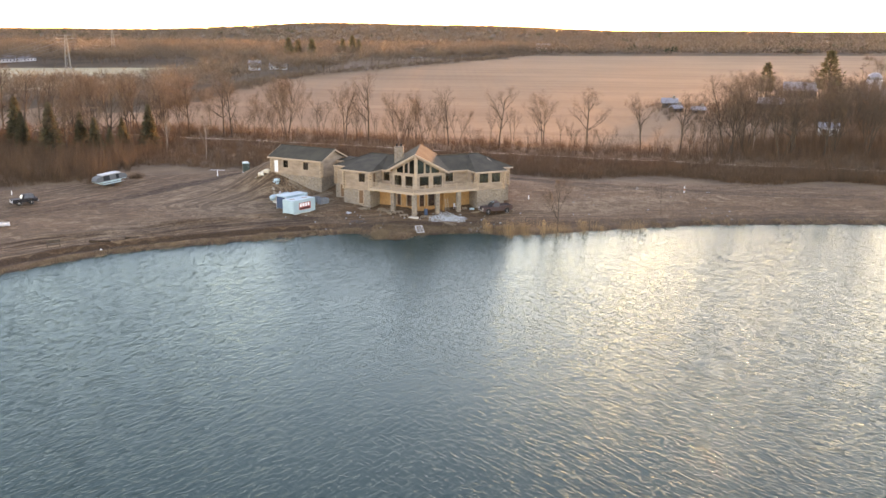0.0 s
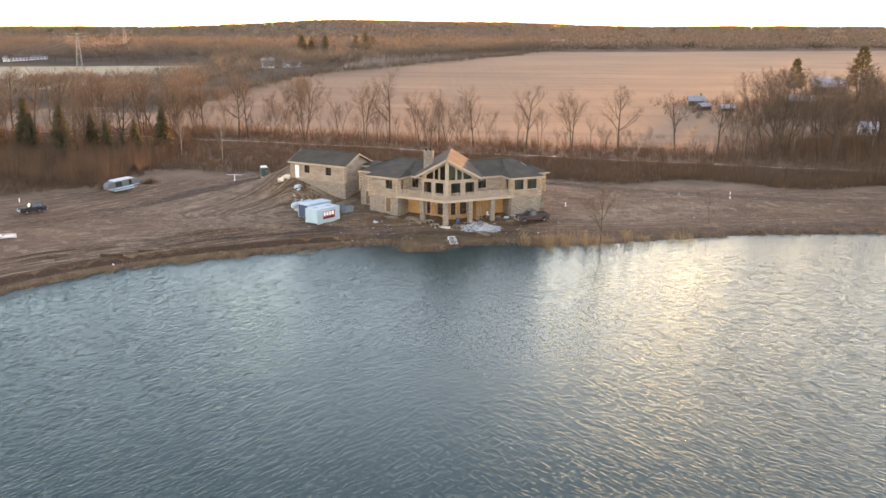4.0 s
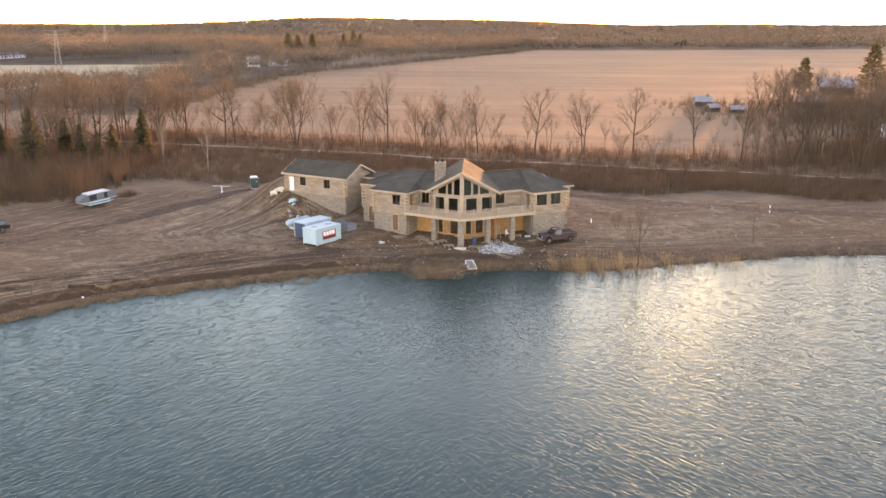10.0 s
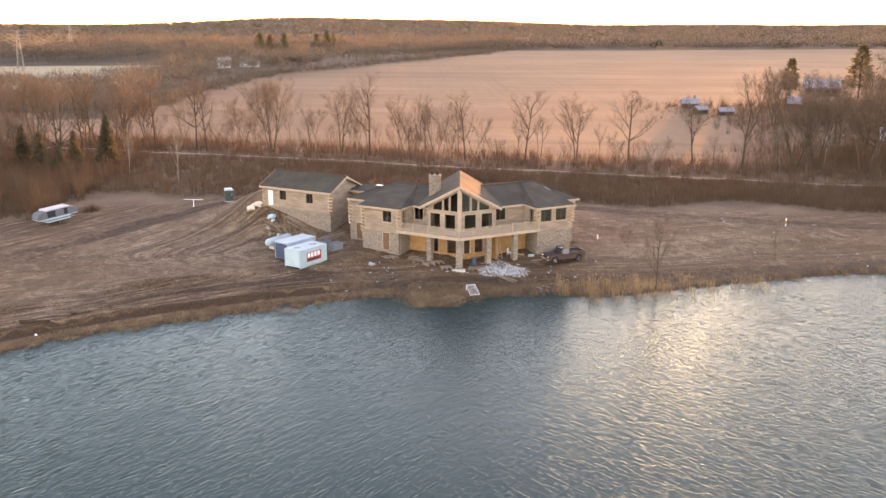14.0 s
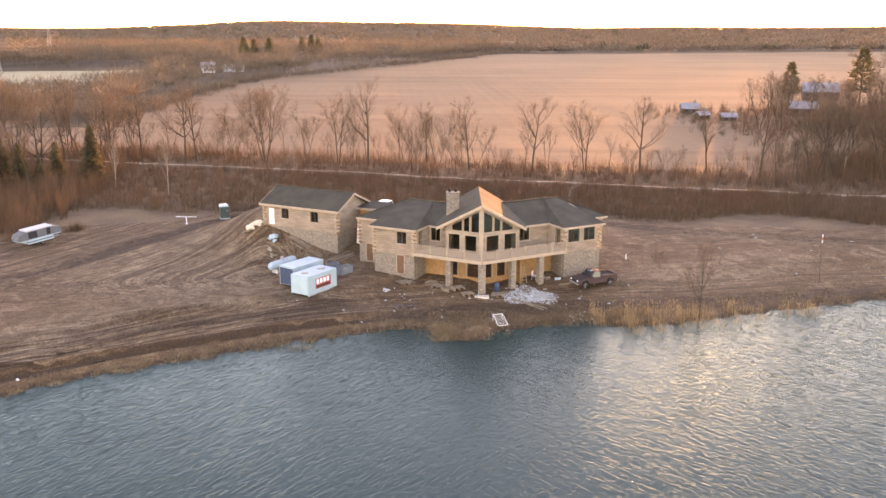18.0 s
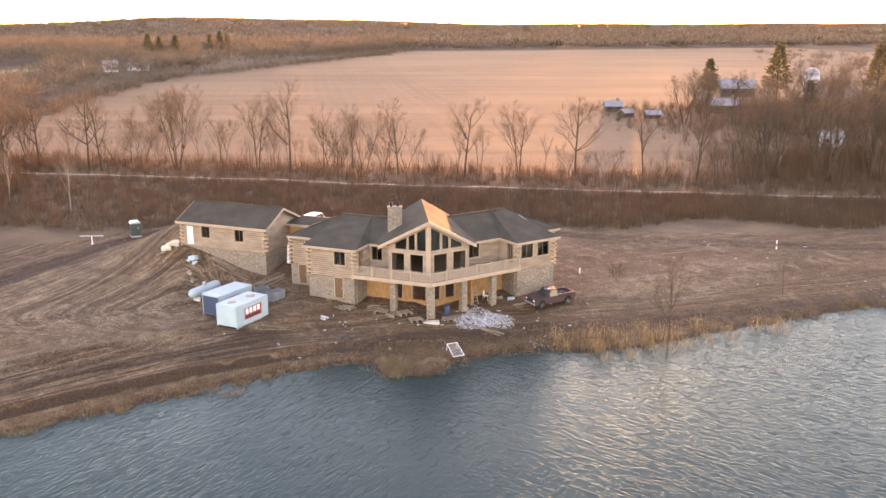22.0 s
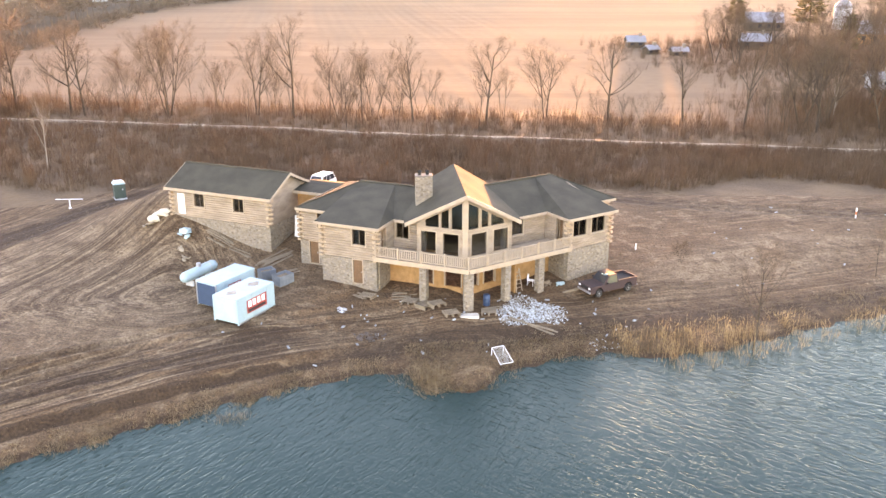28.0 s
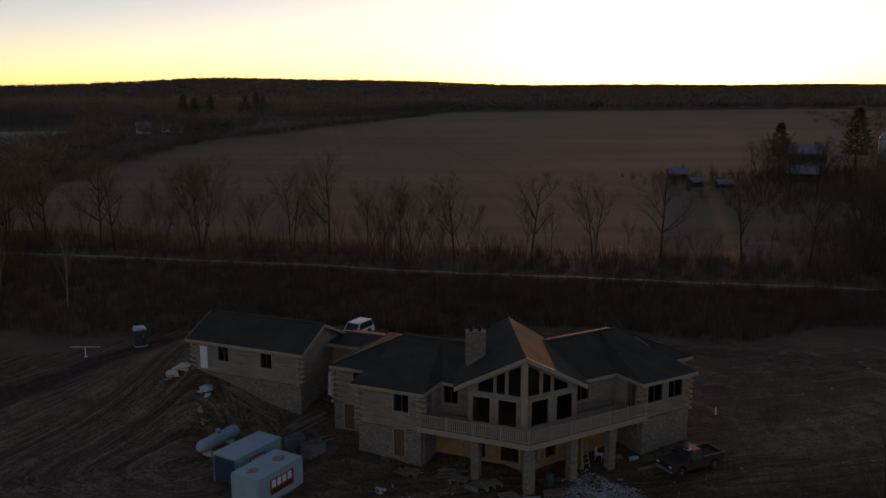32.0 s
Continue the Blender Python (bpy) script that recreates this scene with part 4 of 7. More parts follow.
def prow_wall(f, sg, length):
    """A glazed gable wall of the prow: posts, beams and panes under the sloping eave."""
    y, x_in = 2.45, 1.28
    x_out = length
    tan = 0.60
    ca = math.cos(radians(27.5))
    top = lambda a: 9.45 - tan * max(0.0, (a - x_in)) * ca      # underside of the roof along the wall
    bm = bmesh.new()
    L = x_out - x_in
    lows = [(x_in + 0.13 * L, x_in + 0.45 * L), (x_in + 0.60 * L, x_in + 0.91 * L)]
    z0, z1, zb = DECK + 0.08, 6.28, 6.66
    S = lambda a, b: (a, b) if sg > 0 else (-b, -a)
    # solid wood round the openings
    for a, b in ((x_in, lows[0][0]), (lows[0][1], lows[1][0]), (lows[1][1], x_out)):
        box(bm, *S(a, b), y, y + 0.26, DECK - 0.3, z1, f)
    for a, b in lows:
        box(bm, *S(a, b), y, y + 0.26, DECK - 0.3, z0, f)
    box(bm, *S(x_in, x_out), y, y + 0.26, z1, zb, f)
    ups = [(x_in + 0.055 * L, x_in + 0.29 * L), (x_in + 0.325 * L, x_in + 0.50 * L), (x_in + 0.53 * L, x_in + 0.83 * L)]
    gap = 0.33
    marks = [x_in, *[v for u in ups for v in u], x_out]
    for k in range(0, len(marks), 2):
        a, b = marks[k], marks[k + 1]
        pts = [(a, zb), (b, zb), (b, max(zb, top(b))), (a, max(zb, top(a)))]
        prism(bm, [f @ Vector((sg * p, y, q)) for p, q in pts], f.to_3x3() @ Vector((0, 0.26, 0)))
    for a, b in ups:
        ta, tb = max(zb + 0.02, top(a) - gap), max(zb + 0.01, top(b) - gap)
        pts = [(a, ta), (b, tb), (b, top(b)), (a, top(a))]
        prism(bm, [f @ Vector((sg * p, y, q)) for p, q in pts], f.to_3x3() @ Vector((0, 0.26, 0)))
    bmesh.ops.recalc_face_normals(bm, faces=bm.faces[:])
    weld("prow_wall", bm, M_LOG, house, "pale timber prow wall with tall glazing")
    for a, b in lows:
        window(house, f, *S(a, b), y, z0, z1, 0)
    for a, b in ups:
        ta, tb = max(zb + 0.02, top(a) - gap), max(zb + 0.01, top(b) - gap)
        w = 0.07
        bm = bmesh.new()
        F = lambda p, q, o: f @ Vector((sg * p, y + o, q))
        prism(bm, [F(a, zb, 0.12), F(b, zb, 0.12), F(b, tb, 0.12), F(a, ta, 0.12)], f.to_3x3() @ Vector((0, 0.012, 0)))
        bmesh.ops.recalc_face_normals(bm, faces=bm.faces[:])
        fb = bmesh.new()
        for p0, q0, p1, q1 in ((a, zb, b, zb), (a, ta, b, tb), (a, zb, a, ta), (b, zb, b, tb)):
            if math.hypot(p1 - p0, q1 - q0) > 0.1:
                d = Vector((p1 - p0, q1 - q0)).normalized()
                nrm = Vector((-d.y, d.x)) * w * 0.5
                quad = [(p0 + nrm.x, q0 + nrm.y), (p1 + nrm.x, q1 + nrm.y), (p1 - nrm.x, q1 - nrm.y), (p0 - nrm.x, q0 - nrm.y)]
                prism(fb, [F(p, q, -0.03) for p, q in quad], f.to_3x3() @ Vector((0, 0.13, 0)))
        bmesh.ops.recalc_face_normals(fb, faces=fb.faces[:])
        win = part("window", fb, M_TRIM, house)
        part("pane", bm, M_GLASS, win)


prow_wall(F_R, 1, 6.0)
prow_wall(F_L, -1, 5.5)
bm = bmesh.new()
box(bm, -0.22, 0.22, 2.62, 3.0, DECK, 9.55, F_A)
part("prow_post", bm, M_TRIM, house)

# prow roof: two slopes, verge boards
PZ, PT = 9.78, 0.60
for sg in (1, -1):
    out = 4.9 if sg > 0 else 4.75
    P = lambda x, y, dz=0.0: F_A @ Vector((sg * x, y, PZ - PT * x + dz))
    pts = [P(0, 2.1), P(out, 2.1 + out * 0.52), P(out, 11.4, 0.38), P(0, 11.4, 0.38)]
    bm = bmesh.new()
    prism(bm, pts if sg > 0 else pts[::-1], (0, 0, -0.18))
    bmesh.ops.recalc_face_normals(bm, faces=bm.faces[:])
    part("prow_roof", bm, M_ROOF, house, "steep dark shingle roof over the prow")
    bm = bmesh.new()
    prism(bm, [P(0, 2.07, 0.03), P(out, 2.07 + out * 0.52, 0.03), P(out, 2.07 + out * 0.52, -0.30), P(0, 2.07, -0.30)], F_A.to_3x3() @ Vector((0, -0.06, 0)))
    bmesh.ops.recalc_face_normals(bm, faces=bm.faces[:])
    part("verge_board", bm, M_TRIM, house)
bm = bmesh.new()
prism(bm, [F_A @ Vector(p) for p in ((-4.7, 11.2, 6.9), (4.7, 11.2, 6.9), (0, 11.2, 9.9))], F_A.to_3x3() @ Vector((0, 0.15, 0)))
bmesh.ops.recalc_face_normals(bm, faces=bm.faces[:])
part("back_gable", bm, M_LOG, house)

# chimney
F_C = F_A @ pose(-2.95, 7.2, 0)
bm = bmesh.new()
box(bm, -0.70, 0.70, -0.48, 0.48, 6.6, 10.2, F_C, 0.03)
chimney = part("chimney", bm, M_STONE, house, "tall field stone chimney")
bm = bmesh.new()
box(bm, -0.73, 0.73, -0.51, 0.51, 10.2, 10.28, F_C, 0.02)
part("cap", bm, material("pale_concrete", (0.17, 0.15, 0.13), 0.8, 0.2, 2, 15, 0.2), chimney, "pale concrete cap")
for x in (-0.35, 0.3):
    bm = bmesh.new()
    lathe(bm, [(0.13, 10.28), (0.13, 10.55), (0.18, 10.57), (0.18, 10.62), (0.05, 10.7)], 12, F_C @ pose(x, 0.1 * x, 0))
    part("flue", bm, M_BLACK, chimney, "dark metal flue")


# ---- garage and link ----
garage = thing("garage", pose(0, 0, 0), "log garage with stone base and dark shingle roof", "garage")
GL, GD, GF, GE, GR = 10.6, 6.2, 4.3, 6.95, 8.55
bm = bmesh.new()
g_holes = [(-10.05, -9.2, GF, GF + 2.05), (-8.1, -7.0, 5.25, 6.5), (-3.8, -2.7, 5.2, 6.45)]
log_wall(bm, F_G, -GL, 0, 0, GF - 0.15, GE, g_holes)
log_part("log_wall", bm, M_LOG, garage)
bm = bmesh.new()
side_wall(bm, F_G, 0, 0.28, GD, GF - 0.15, GE, side=-1)
prism(bm, [F_G @ Vector(p) for p in ((0, 0.1, GE), (0, GD - 0.1, GE), (0, GD / 2, GR - 0.16))], F_G.to_3x3() @ Vector((-0.28, 0, 0)))
bmesh.ops.recalc_face_normals(bm, faces=bm.faces[:])
log_part("log_wall", bm, M_LOG, garage)
bm = bmesh.new()
side_wall(bm, F_G, -GL, 0.28, GD, GF - 0.15, GE, side=1)
log_part("log_wall", bm, M_LOG, garage)
bm = bmesh.new()
log_wall(bm, F_G, -GL, 0, GD, GF - 0.15, GE, side=1)
log_part("log_wall", bm, M_LOG, garage)
bm = bmesh.new()
prism(bm, [F_G @ Vector(p) for p in ((-GL, 0.1, GE), (-GL, GD - 0.1, GE), (-GL, GD / 2, GR - 0.16))], F_G.to_3x3() @ Vector((0.28, 0, 0)))
bmesh.ops.recalc_face_normals(bm, faces=bm.faces[:])
part("gable", bm, M_LOG, garage)
bm = bmesh.new()
plain_wall(bm, F_G, -GL - 0.05, 0.05, -0.06, 0.8, GF - 0.15, (), 0.36)
weld("stone_wall", bm, M_STONE, garage, "grey field stone foundation wall")
bm = bmesh.new()
plain_wall(bm, F_G @ pose(0.05, 0, 0, 0, 0, 90), 0.3, GD, 0, 0.8, GF - 0.15, (), 0.3)
weld("stone_wall", bm, M_STONE, garage)
for x, y in ((0, 0), (-GL, 0), (0, GD - 0.2)):
    log_ends(garage, F_G, x, y, GF - 0.1, GE - 0.1)
door(garage, F_G, *g_holes[0][:2], 0, *g_holes[0][2:], M_WHITE, "white side door")
for h in g_holes[1:]:
    window(garage, F_G, h[0], h[1], 0, h[2], h[3], 1, mat=M_TRIM)
for sg, y0 in ((1, -0.45), (-1, GD + 0.45)):
    pts = [F_G @ Vector(p) for p in ((-GL - 0.5, y0, GE - 0.06), (0.5, y0, GE - 0.06), (0.5, GD / 2, GR), (-GL - 0.5, GD / 2, GR))]
    bm = bmesh.new()
    prism(bm, pts, (0, 0, -0.16))
    bmesh.ops.recalc_face_normals(bm, faces=bm.faces[:])
    part("roof", bm, M_ROOF, garage, "dark green-grey shingle roof slope")
bm = bmesh.new()
box(bm, -GL - 0.5, 0.5, -0.5, -0.46, GE - 0.28, GE - 0.02, F_G)
for x in (0.5, -GL - 0.54):
    for y0 in (-0.48, GD + 0.48):
        prism(bm, [F_G @ Vector(p) for p in ((x, y0, GE - 0.04), (x, GD / 2, GR + 0.03), (x, GD / 2, GR - 0.24), (x, y0, GE - 0.28))], F_G.to_3x3() @ Vector((0.04, 0, 0)))
bmesh.ops.recalc_face_normals(bm, faces=bm.faces[:])
part("fascia", bm, M_TRIM, garage, "pale pine verge board")
bm = bmesh.new()
tube(bm, F_G @ Vector((-GL - 0.5, GD / 2, GR + 0.02)), F_G @ Vector((0.5, GD / 2, GR + 0.02)), 0.09, 0.09, 6)
part("ridge_cap", bm, M_ROOF, garage)
bm = bmesh.new()
box(bm, -GL + 0.3, -0.3, 0.3, GD - 0.1, GF - 0.15, GF - 0.02, F_G)
weld("interior_floor", bm, M_OSB, garage)

link = thing("connecting_wing", pose(0, 0, 0), "low link between garage and house with bare board wall", "building")
bm = bmesh.new()
plain_wall(bm, F_G, 0.3, 5.2, 4.6, 3.6, 6.5, (), 0.25)
weld("board_wall", bm, M_OSB, link)
bm = bmesh.new()
plain_wall(bm, F_G, 0.3, 5.2, 4.55, 0.9, 3.6, (), 0.35)
weld("stone_wall", bm, M_STONE, link)
for y0, y1, z0, z1 in ((4.1, 6.9, 6.58, 6.98), (9.4, 6.9, 6.4, 6.98)):
    bm = bmesh.new()
    prism(bm, [F_G @ Vector(p) for p in ((0.05, y0, z0), (5.6, y0, z0), (5.6, y1, z1), (0.05, y1, z1))], (0, 0, -0.14))
    bmesh.ops.recalc_face_normals(bm, faces=bm.faces[:])
    part("roof", bm, M_ROOF, link)
bm = bmesh.new()
box(bm, 0.05, 5.5, 4.04, 4.08, 6.36, 6.61, F_G)
part("fascia", bm, M_TRIM, link)


# ---- things on the site ----
def on_ground(x, y, deg=0.0, lift=0.0):
    return pose(x, y, float(ground_z(x, y)) + lift, 0, 0, deg)


M_POD = material("white_container_paint", (0.25, 0.43, 0.47), 0.45, 0.12, 0.9, 10, 0.1)
M_PODDIRT = material("dirty_roof_patch", (0.34, 0.29, 0.24), 0.7, 0.3, 2, 10, 0.2)
M_BLUE = material("blue_door_panel", (0.018, 0.06, 0.11), 0.5, 0.15, 2, 12, 0.1)
M_RED = material("red_sign_paint", (0.45, 0.06, 0.05), 0.5, 0.1, 3, 12, 0)
M_CHAR = material("dark_sign_paint", (0.05, 0.03, 0.03), 0.5, 0.1, 3, 12, 0)
M_SNOW = material("melting_snow", (0.72, 0.78, 0.84), 0.6, 0.15, 3, 12, 0.4)
M_RUBBLE = material("pale_rubble", (0.36, 0.41, 0.42), 0.8, 0.35, 3, 12, 0.3, rand=0.5)
M_PLANK = material("grey_lumber", (0.26, 0.19, 0.135), 0.8, 0.3, 1.5, 20, 0.3, rand=0.25)
M_GREYBOX = material("grey_wrapped_goods", (0.42, 0.45, 0.46), 0.6, 0.2, 2, 14, 0.3)


def container(x, y, z, deg, L, W, H, label, logo, blue):
    """A moving container: ribbed body, corner posts, roof rim, roller door end and a painted sign."""
    f = pose(x, y, z, 0, 0, deg)
    c = thing("storage_container", f, label, "container", "storage containers")
    bm = bmesh.new()
    box(bm, 0.04, L - 0.04, 0.04, W - 0.04, 0.12, H - 0.04, None, 0.02)
    part("body", bm, M_POD, c)
    bm = bmesh.new()
    box(bm, 0, L, 0, W, H - 0.1, H, None, 0.03)
    part("roof_panel", bm, M_POD, c, "white roof panel with melting snow")
    for k in range(4):
        px, py = ((0, 0), (L - 0.1, 0), (0, W - 0.1), (L - 0.1, W - 0.1))[k]
        bm = bmesh.new()
        box(bm, px, px + 0.1, py, py + 0.1, 0, H - 0.1, None, 0.01)
        part("corner_post", bm, M_METAL if blue else M_POD, c)
    bm = bmesh.new()
    box(bm, 0.1, L - 0.1, 0.01, 0.05, 0, 0.14)
    box(bm, 0.1, L - 0.1, W - 0.05, W - 0.01, 0, 0.14)
    part("base_rail", bm, M_METAL, c)
    bm = bmesh.new()
    box(bm, 0.012, 0.045, 0.14, W - 0.14, 0.16, H - 0.2, None)
    part("end_door", bm, M_BLUE if blue else M_POD, c, "dark blue roller door" if blue else "white roller door")
    bm = bmesh.new()
    for k in range(1, 5):
        xx = L * k / 5
        box(bm, xx - 0.02, xx + 0.02, 0.015, 0.04, 0.16, H - 0.14)
    part("seams", bm, M_POD, c)
    if logo:
        a, b = logo
        zl, zh = H * 0.28, H * 0.78
        bm = bmesh.new()
        box(bm, L * a, L * b, 0.002, 0.012, zl, zh)
        part("sign_panel", bm, M_RED, c, "red sign with dark lettering shapes")
        w = L * (b - a)
        for k in range(4):
            bm = bmesh.new()
            x0 = L * a + w * (0.06 + 0.225 * k)
            box(bm, x0, x0 + w * 0.16, -0.006, 0.002, zl + (zh - zl) * 0.45, zl + (zh - zl) * 0.92, None, 0.02)
            part("sign_block", bm, M_WHITE, c)
        bm = bmesh.new()
        box(bm, L * a + w * 0.06, L * a + w * 0.92, -0.006, 0.002, zl + (zh - zl) * 0.08, zl + (zh - zl) * 0.30)
        part("sign_bar", bm, M_CHAR, c)
    # dirty puddle rings left on the roof
    rnd = random.Random(int(x * 10))
    for k in range(0 if blue else 2):
        bm = bmesh.new()
        cx, cy = L * (0.22 + 0.52 * k), W * rnd.uniform(0.4, 0.6)
        a, b = rnd.uniform(0.45, 0.65), rnd.uniform(0.3, 0.5)
        rim = [(cx + a * math.cos(t) * (1 + 0.2 * math.sin(3 * t + k)), cy + b * math.sin(t) * (1 + 0.2 * math.cos(4 * t))) for t in [6.283 * q / 18 for q in range(18)]]
        prism(bm, [(q[0], q[1], H + 0.001) for q in rim], (0, 0, 0.012))
        bmesh.ops.recalc_face_normals(bm, faces=bm.faces[:])
        part("roof_debris", bm, M_PODDIRT, c, "wet dirty leaves on the roof")
    return c


container(-22.05, 125.4, 0.98, 52.8, 4.4, 2.4, 2.12, "white storage container with red sign on bare soil", (0.25, 0.78), False)
container(-23.85, 128.75, 1.05, 50.5, 4.5, 2.2, 2.12, "white storage container with dark blue end door", (0.30, 0.62), True)


def propane_tank():
    a, b = Vector((-27.0, 133.7, 0)), Vector((-24.7, 137.0, 0))
    mid = (a + b) / 2
    deg = math.degrees(math.atan2(b.y - a.y, b.x - a.x))
    t = thing("propane_tank", on_ground(mid.x, mid.y, deg), "long white propane tank on short feet", "tank")
    bm = bmesh.new()
    r, h = 0.47, 1.75
    prof = [(0.001, -h - 0.42), (0.21, -h - 0.37), (0.37, -h - 0.22), (0.45, -h), (r, -h + 0.1), (r, h - 0.1), (0.45, h), (0.37, h + 0.22), (0.21, h + 0.37), (0.001, h + 0.42)]
    lathe(bm, prof, 20, pose(0, 0, 0.85, 0, 90, 0))
    part("body", bm, M_POD, t, smooth=True)
    bm = bmesh.new()
    lathe(bm, [(0.2, 1.25), (0.2, 1.55), (0.12, 1.62), (0.02, 1.64)], 12)
    part("dome", bm, M_METAL, t, "grey valve dome")
    for x in (-1.2, 1.2):
        bm = bmesh.new()
        box(bm, x - 0.1, x + 0.1, -0.4, 0.4, -0.15, 0.42, None, 0.03)
        part("foot", bm, M_GREYBOX, t)
    bm = bmesh.new()
    lathe(bm, [(r + 0.012, -0.05), (r + 0.012, 0.05)], 20, pose(1.1, 0, 0.85, 0, 90, 0))
    part("band", bm, M_METAL, t)


propane_tank()


def wheel(parent, x, y, r=0.38, w=0.24):
    bm = bmesh.new()
    lathe(bm, [(r * 0.62, -w / 2), (r * 0.93, -w / 2), (r, -w / 3), (r, w / 3), (r * 0.93, w / 2), (r * 0.62, w / 2)], 18, pose(x, y, r, 90, 0, 0))
    wh = part("wheel", bm, M_BLACK, parent, "black tyre")
    bm = bmesh.new()
    lathe(bm, [(0.05, -w / 2 - 0.01), (r * 0.35, -w / 2 + 0.03), (r * 0.6, -w / 2 - 0.005), (r * 0.6, w / 2 + 0.005), (r * 0.35, w / 2 - 0.03), (0.05, w / 2 + 0.01)], 14, pose(x, y, r, 90, 0, 0))
    part("rim", bm, M_METAL, wh)


def vehicle(name, m, label, category, paint, L, W, sill, belt, roof, cabin, hood, bed=None, r=0.38):
    """A car or pickup along x, nose at +x: shaped body, glasshouse, lights, bumpers and wheels. cabin: (rear foot, rear roof, front roof, front foot); bed: (from, to) of an open box."""
    v = thing(name, m, label, category)
    glass, h = M_CARGLASS, W / 2

    def shell(prof, w0, w1, nm, mat, lab=""):
        bm = bmesh.new()
        n = len(prof)
        zmin, zmax = min(p[1] for p in prof), max(p[1] for p in prof)
        rows = []
        for s in (-1, 1):
            rows.append([bm.verts.new((x, s * (w0 + (w1 - w0) * (z - zmin) / (zmax - zmin)), z)) for x, z in prof])
        bm.faces.new(rows[0])
        bm.faces.new(rows[1][::-1])
        for k in range(n):
            bm.faces.new((rows[0][(k + 1) % n], rows[0][k], rows[1][k], rows[1][(k + 1) % n]))
        bmesh.ops.recalc_face_normals(bm, faces=bm.faces[:])
        bmesh.ops.bevel(bm, geom=bm.edges[:], offset=0.035, segments=2, affect="EDGES", profile=0.6)
        return part(nm, bm, mat, v, lab)

    x0, x1 = -L / 2, L / 2
    fw, rw = x1 - 0.95, x0 + 1.0
    arch = r + 0.07

    def lower(xa, xb, za, zb_l, zb_r):
        pts = [(xa, za)]
        for c in sorted((rw, fw)):
            if xa < c - arch and c + arch < xb:
                pts += [(c + arch * math.cos(t), za + max(0, arch * math.sin(t))) for t in [math.pi * (1 - k / 6) for k in range(7)]]
        pts += [(xb, za), (xb, zb_r), (xa, zb_l)]
        return pts

    if bed:
        shell(lower(x0, x1, sill, belt, hood), h, h * 0.96, "body", paint)
        bm = bmesh.new()
        box(bm, bed[0], bed[1], -h + 0.1, h - 0.1, belt - 0.0, belt + 0.012)
        part("bed_liner", bm, M_BLACK, v, "dark open load bed")
        bm = bmesh.new()
        for a, b, c, d in ((bed[0] - 0.06, bed[1], -h, -h + 0.09), (bed[0] - 0.06, bed[1], h - 0.09, h), (bed[0] - 0.06, bed[0] + 0.03, -h + 0.09, h - 0.09)):
            box(bm, a, b, c, d, belt - 0.02, belt + 0.17, None)
        part("bed_rail", bm, paint, v)
    else:
        shell(lower(x0, x1, sill, belt, hood), h, h * 0.94, "body", paint)
    a, b, c, d = cabin
    shell([(a, belt - 0.05), (d, belt - 0.05), (c, roof), (b, roof)], h * 0.95, h * 0.78, "cabin", paint)
    # glass set 6 mm proud of the cabin
    def pane_quad(pts, nm="window"):
        bm = bmesh.new()
        q = [Vector(p) for p in pts]
        nrm = (q[1] - q[0]).cross(q[2] - q[0]).normalized()
        prism(bm, [p + nrm * 0.004 for p in q], nrm * 0.012)
        bmesh.ops.recalc_face_normals(bm, faces=bm.faces[:])
        part(nm, bm, glass, v)

    zt, zb = roof - 0.07, belt + 0.03
    wid = lambda z: h * (0.95 + (0.78 - 0.95) * (z - belt + 0.05) / (roof - belt + 0.05))
    fx = lambda z: d + (c - d) * (z - belt + 0.05) / (roof - belt + 0.05)
    bx = lambda z: a + (b - a) * (z - belt + 0.05) / (roof - belt + 0.05)
    pane_quad([(fx(zb), -wid(zb) + 0.1, zb), (fx(zb), wid(zb) - 0.1, zb), (fx(zt), wid(zt) - 0.08, zt), (fx(zt), -wid(zt) + 0.08, zt)], "windshield")
    pane_quad([(bx(zb), wid(zb) - 0.1, zb), (bx(zb), -wid(zb) + 0.1, zb), (bx(zt), -wid(zt) + 0.08, zt), (bx(zt), wid(zt) - 0.08, zt)], "rear_window")
    n = max(1, round((c - b) / 0.85))
    for s in (-1, 1):
        for k in range(n):
            xa0, xa1 = bx(zb) + 0.12 + (fx(zb) - bx(zb) - 0.3) * k / n, bx(zb) + 0.06 + (fx(zb) - bx(zb) - 0.3) * (k + 1) / n
            xb0, xb1 = bx(zt) + 0.12 + (fx(zt) - bx(zt) - 0.22) * k / n, bx(zt) + 0.06 + (fx(zt) - bx(zt) - 0.22) * (k + 1) / n
            q = [(xa0, s * wid(zb), zb), (xa1, s * wid(zb), zb), (xb1, s * wid(zt), zt), (xb0, s * wid(zt), zt)]
            pane_quad(q if s < 0 else q[::-1])
    for s in (-1, 1):
        bm = bmesh.new()
        box(bm, x1 - 0.05, x1 + 0.02, s * h * 0.72 - 0.14, s * h * 0.72 + 0.14, hood - 0.26, hood - 0.1, None, 0.02)
        part("headlight", bm, M_WHITE, v)
        bm = bmesh.new()
        box(bm, x0 - 0.02, x0 + 0.05, s * h * 0.8 - 0.1, s * h * 0.8 + 0.1, belt - 0.35, belt - 0.08, None, 0.02)
        part("tail_light", bm, M_RED, v)
        bm = bmesh.new()
        box(bm, d - 0.35, d - 0.2, s * (h + 0.09) - 0.09, s * (h + 0.09) + 0.09, belt + 0.05, belt + 0.2, None, 0.02)
        part("mirror", bm, M_BLACK, v)
        for x in (fw, rw):
            wheel(v, x, s * (h - 0.14), r)
    bm = bmesh.new()
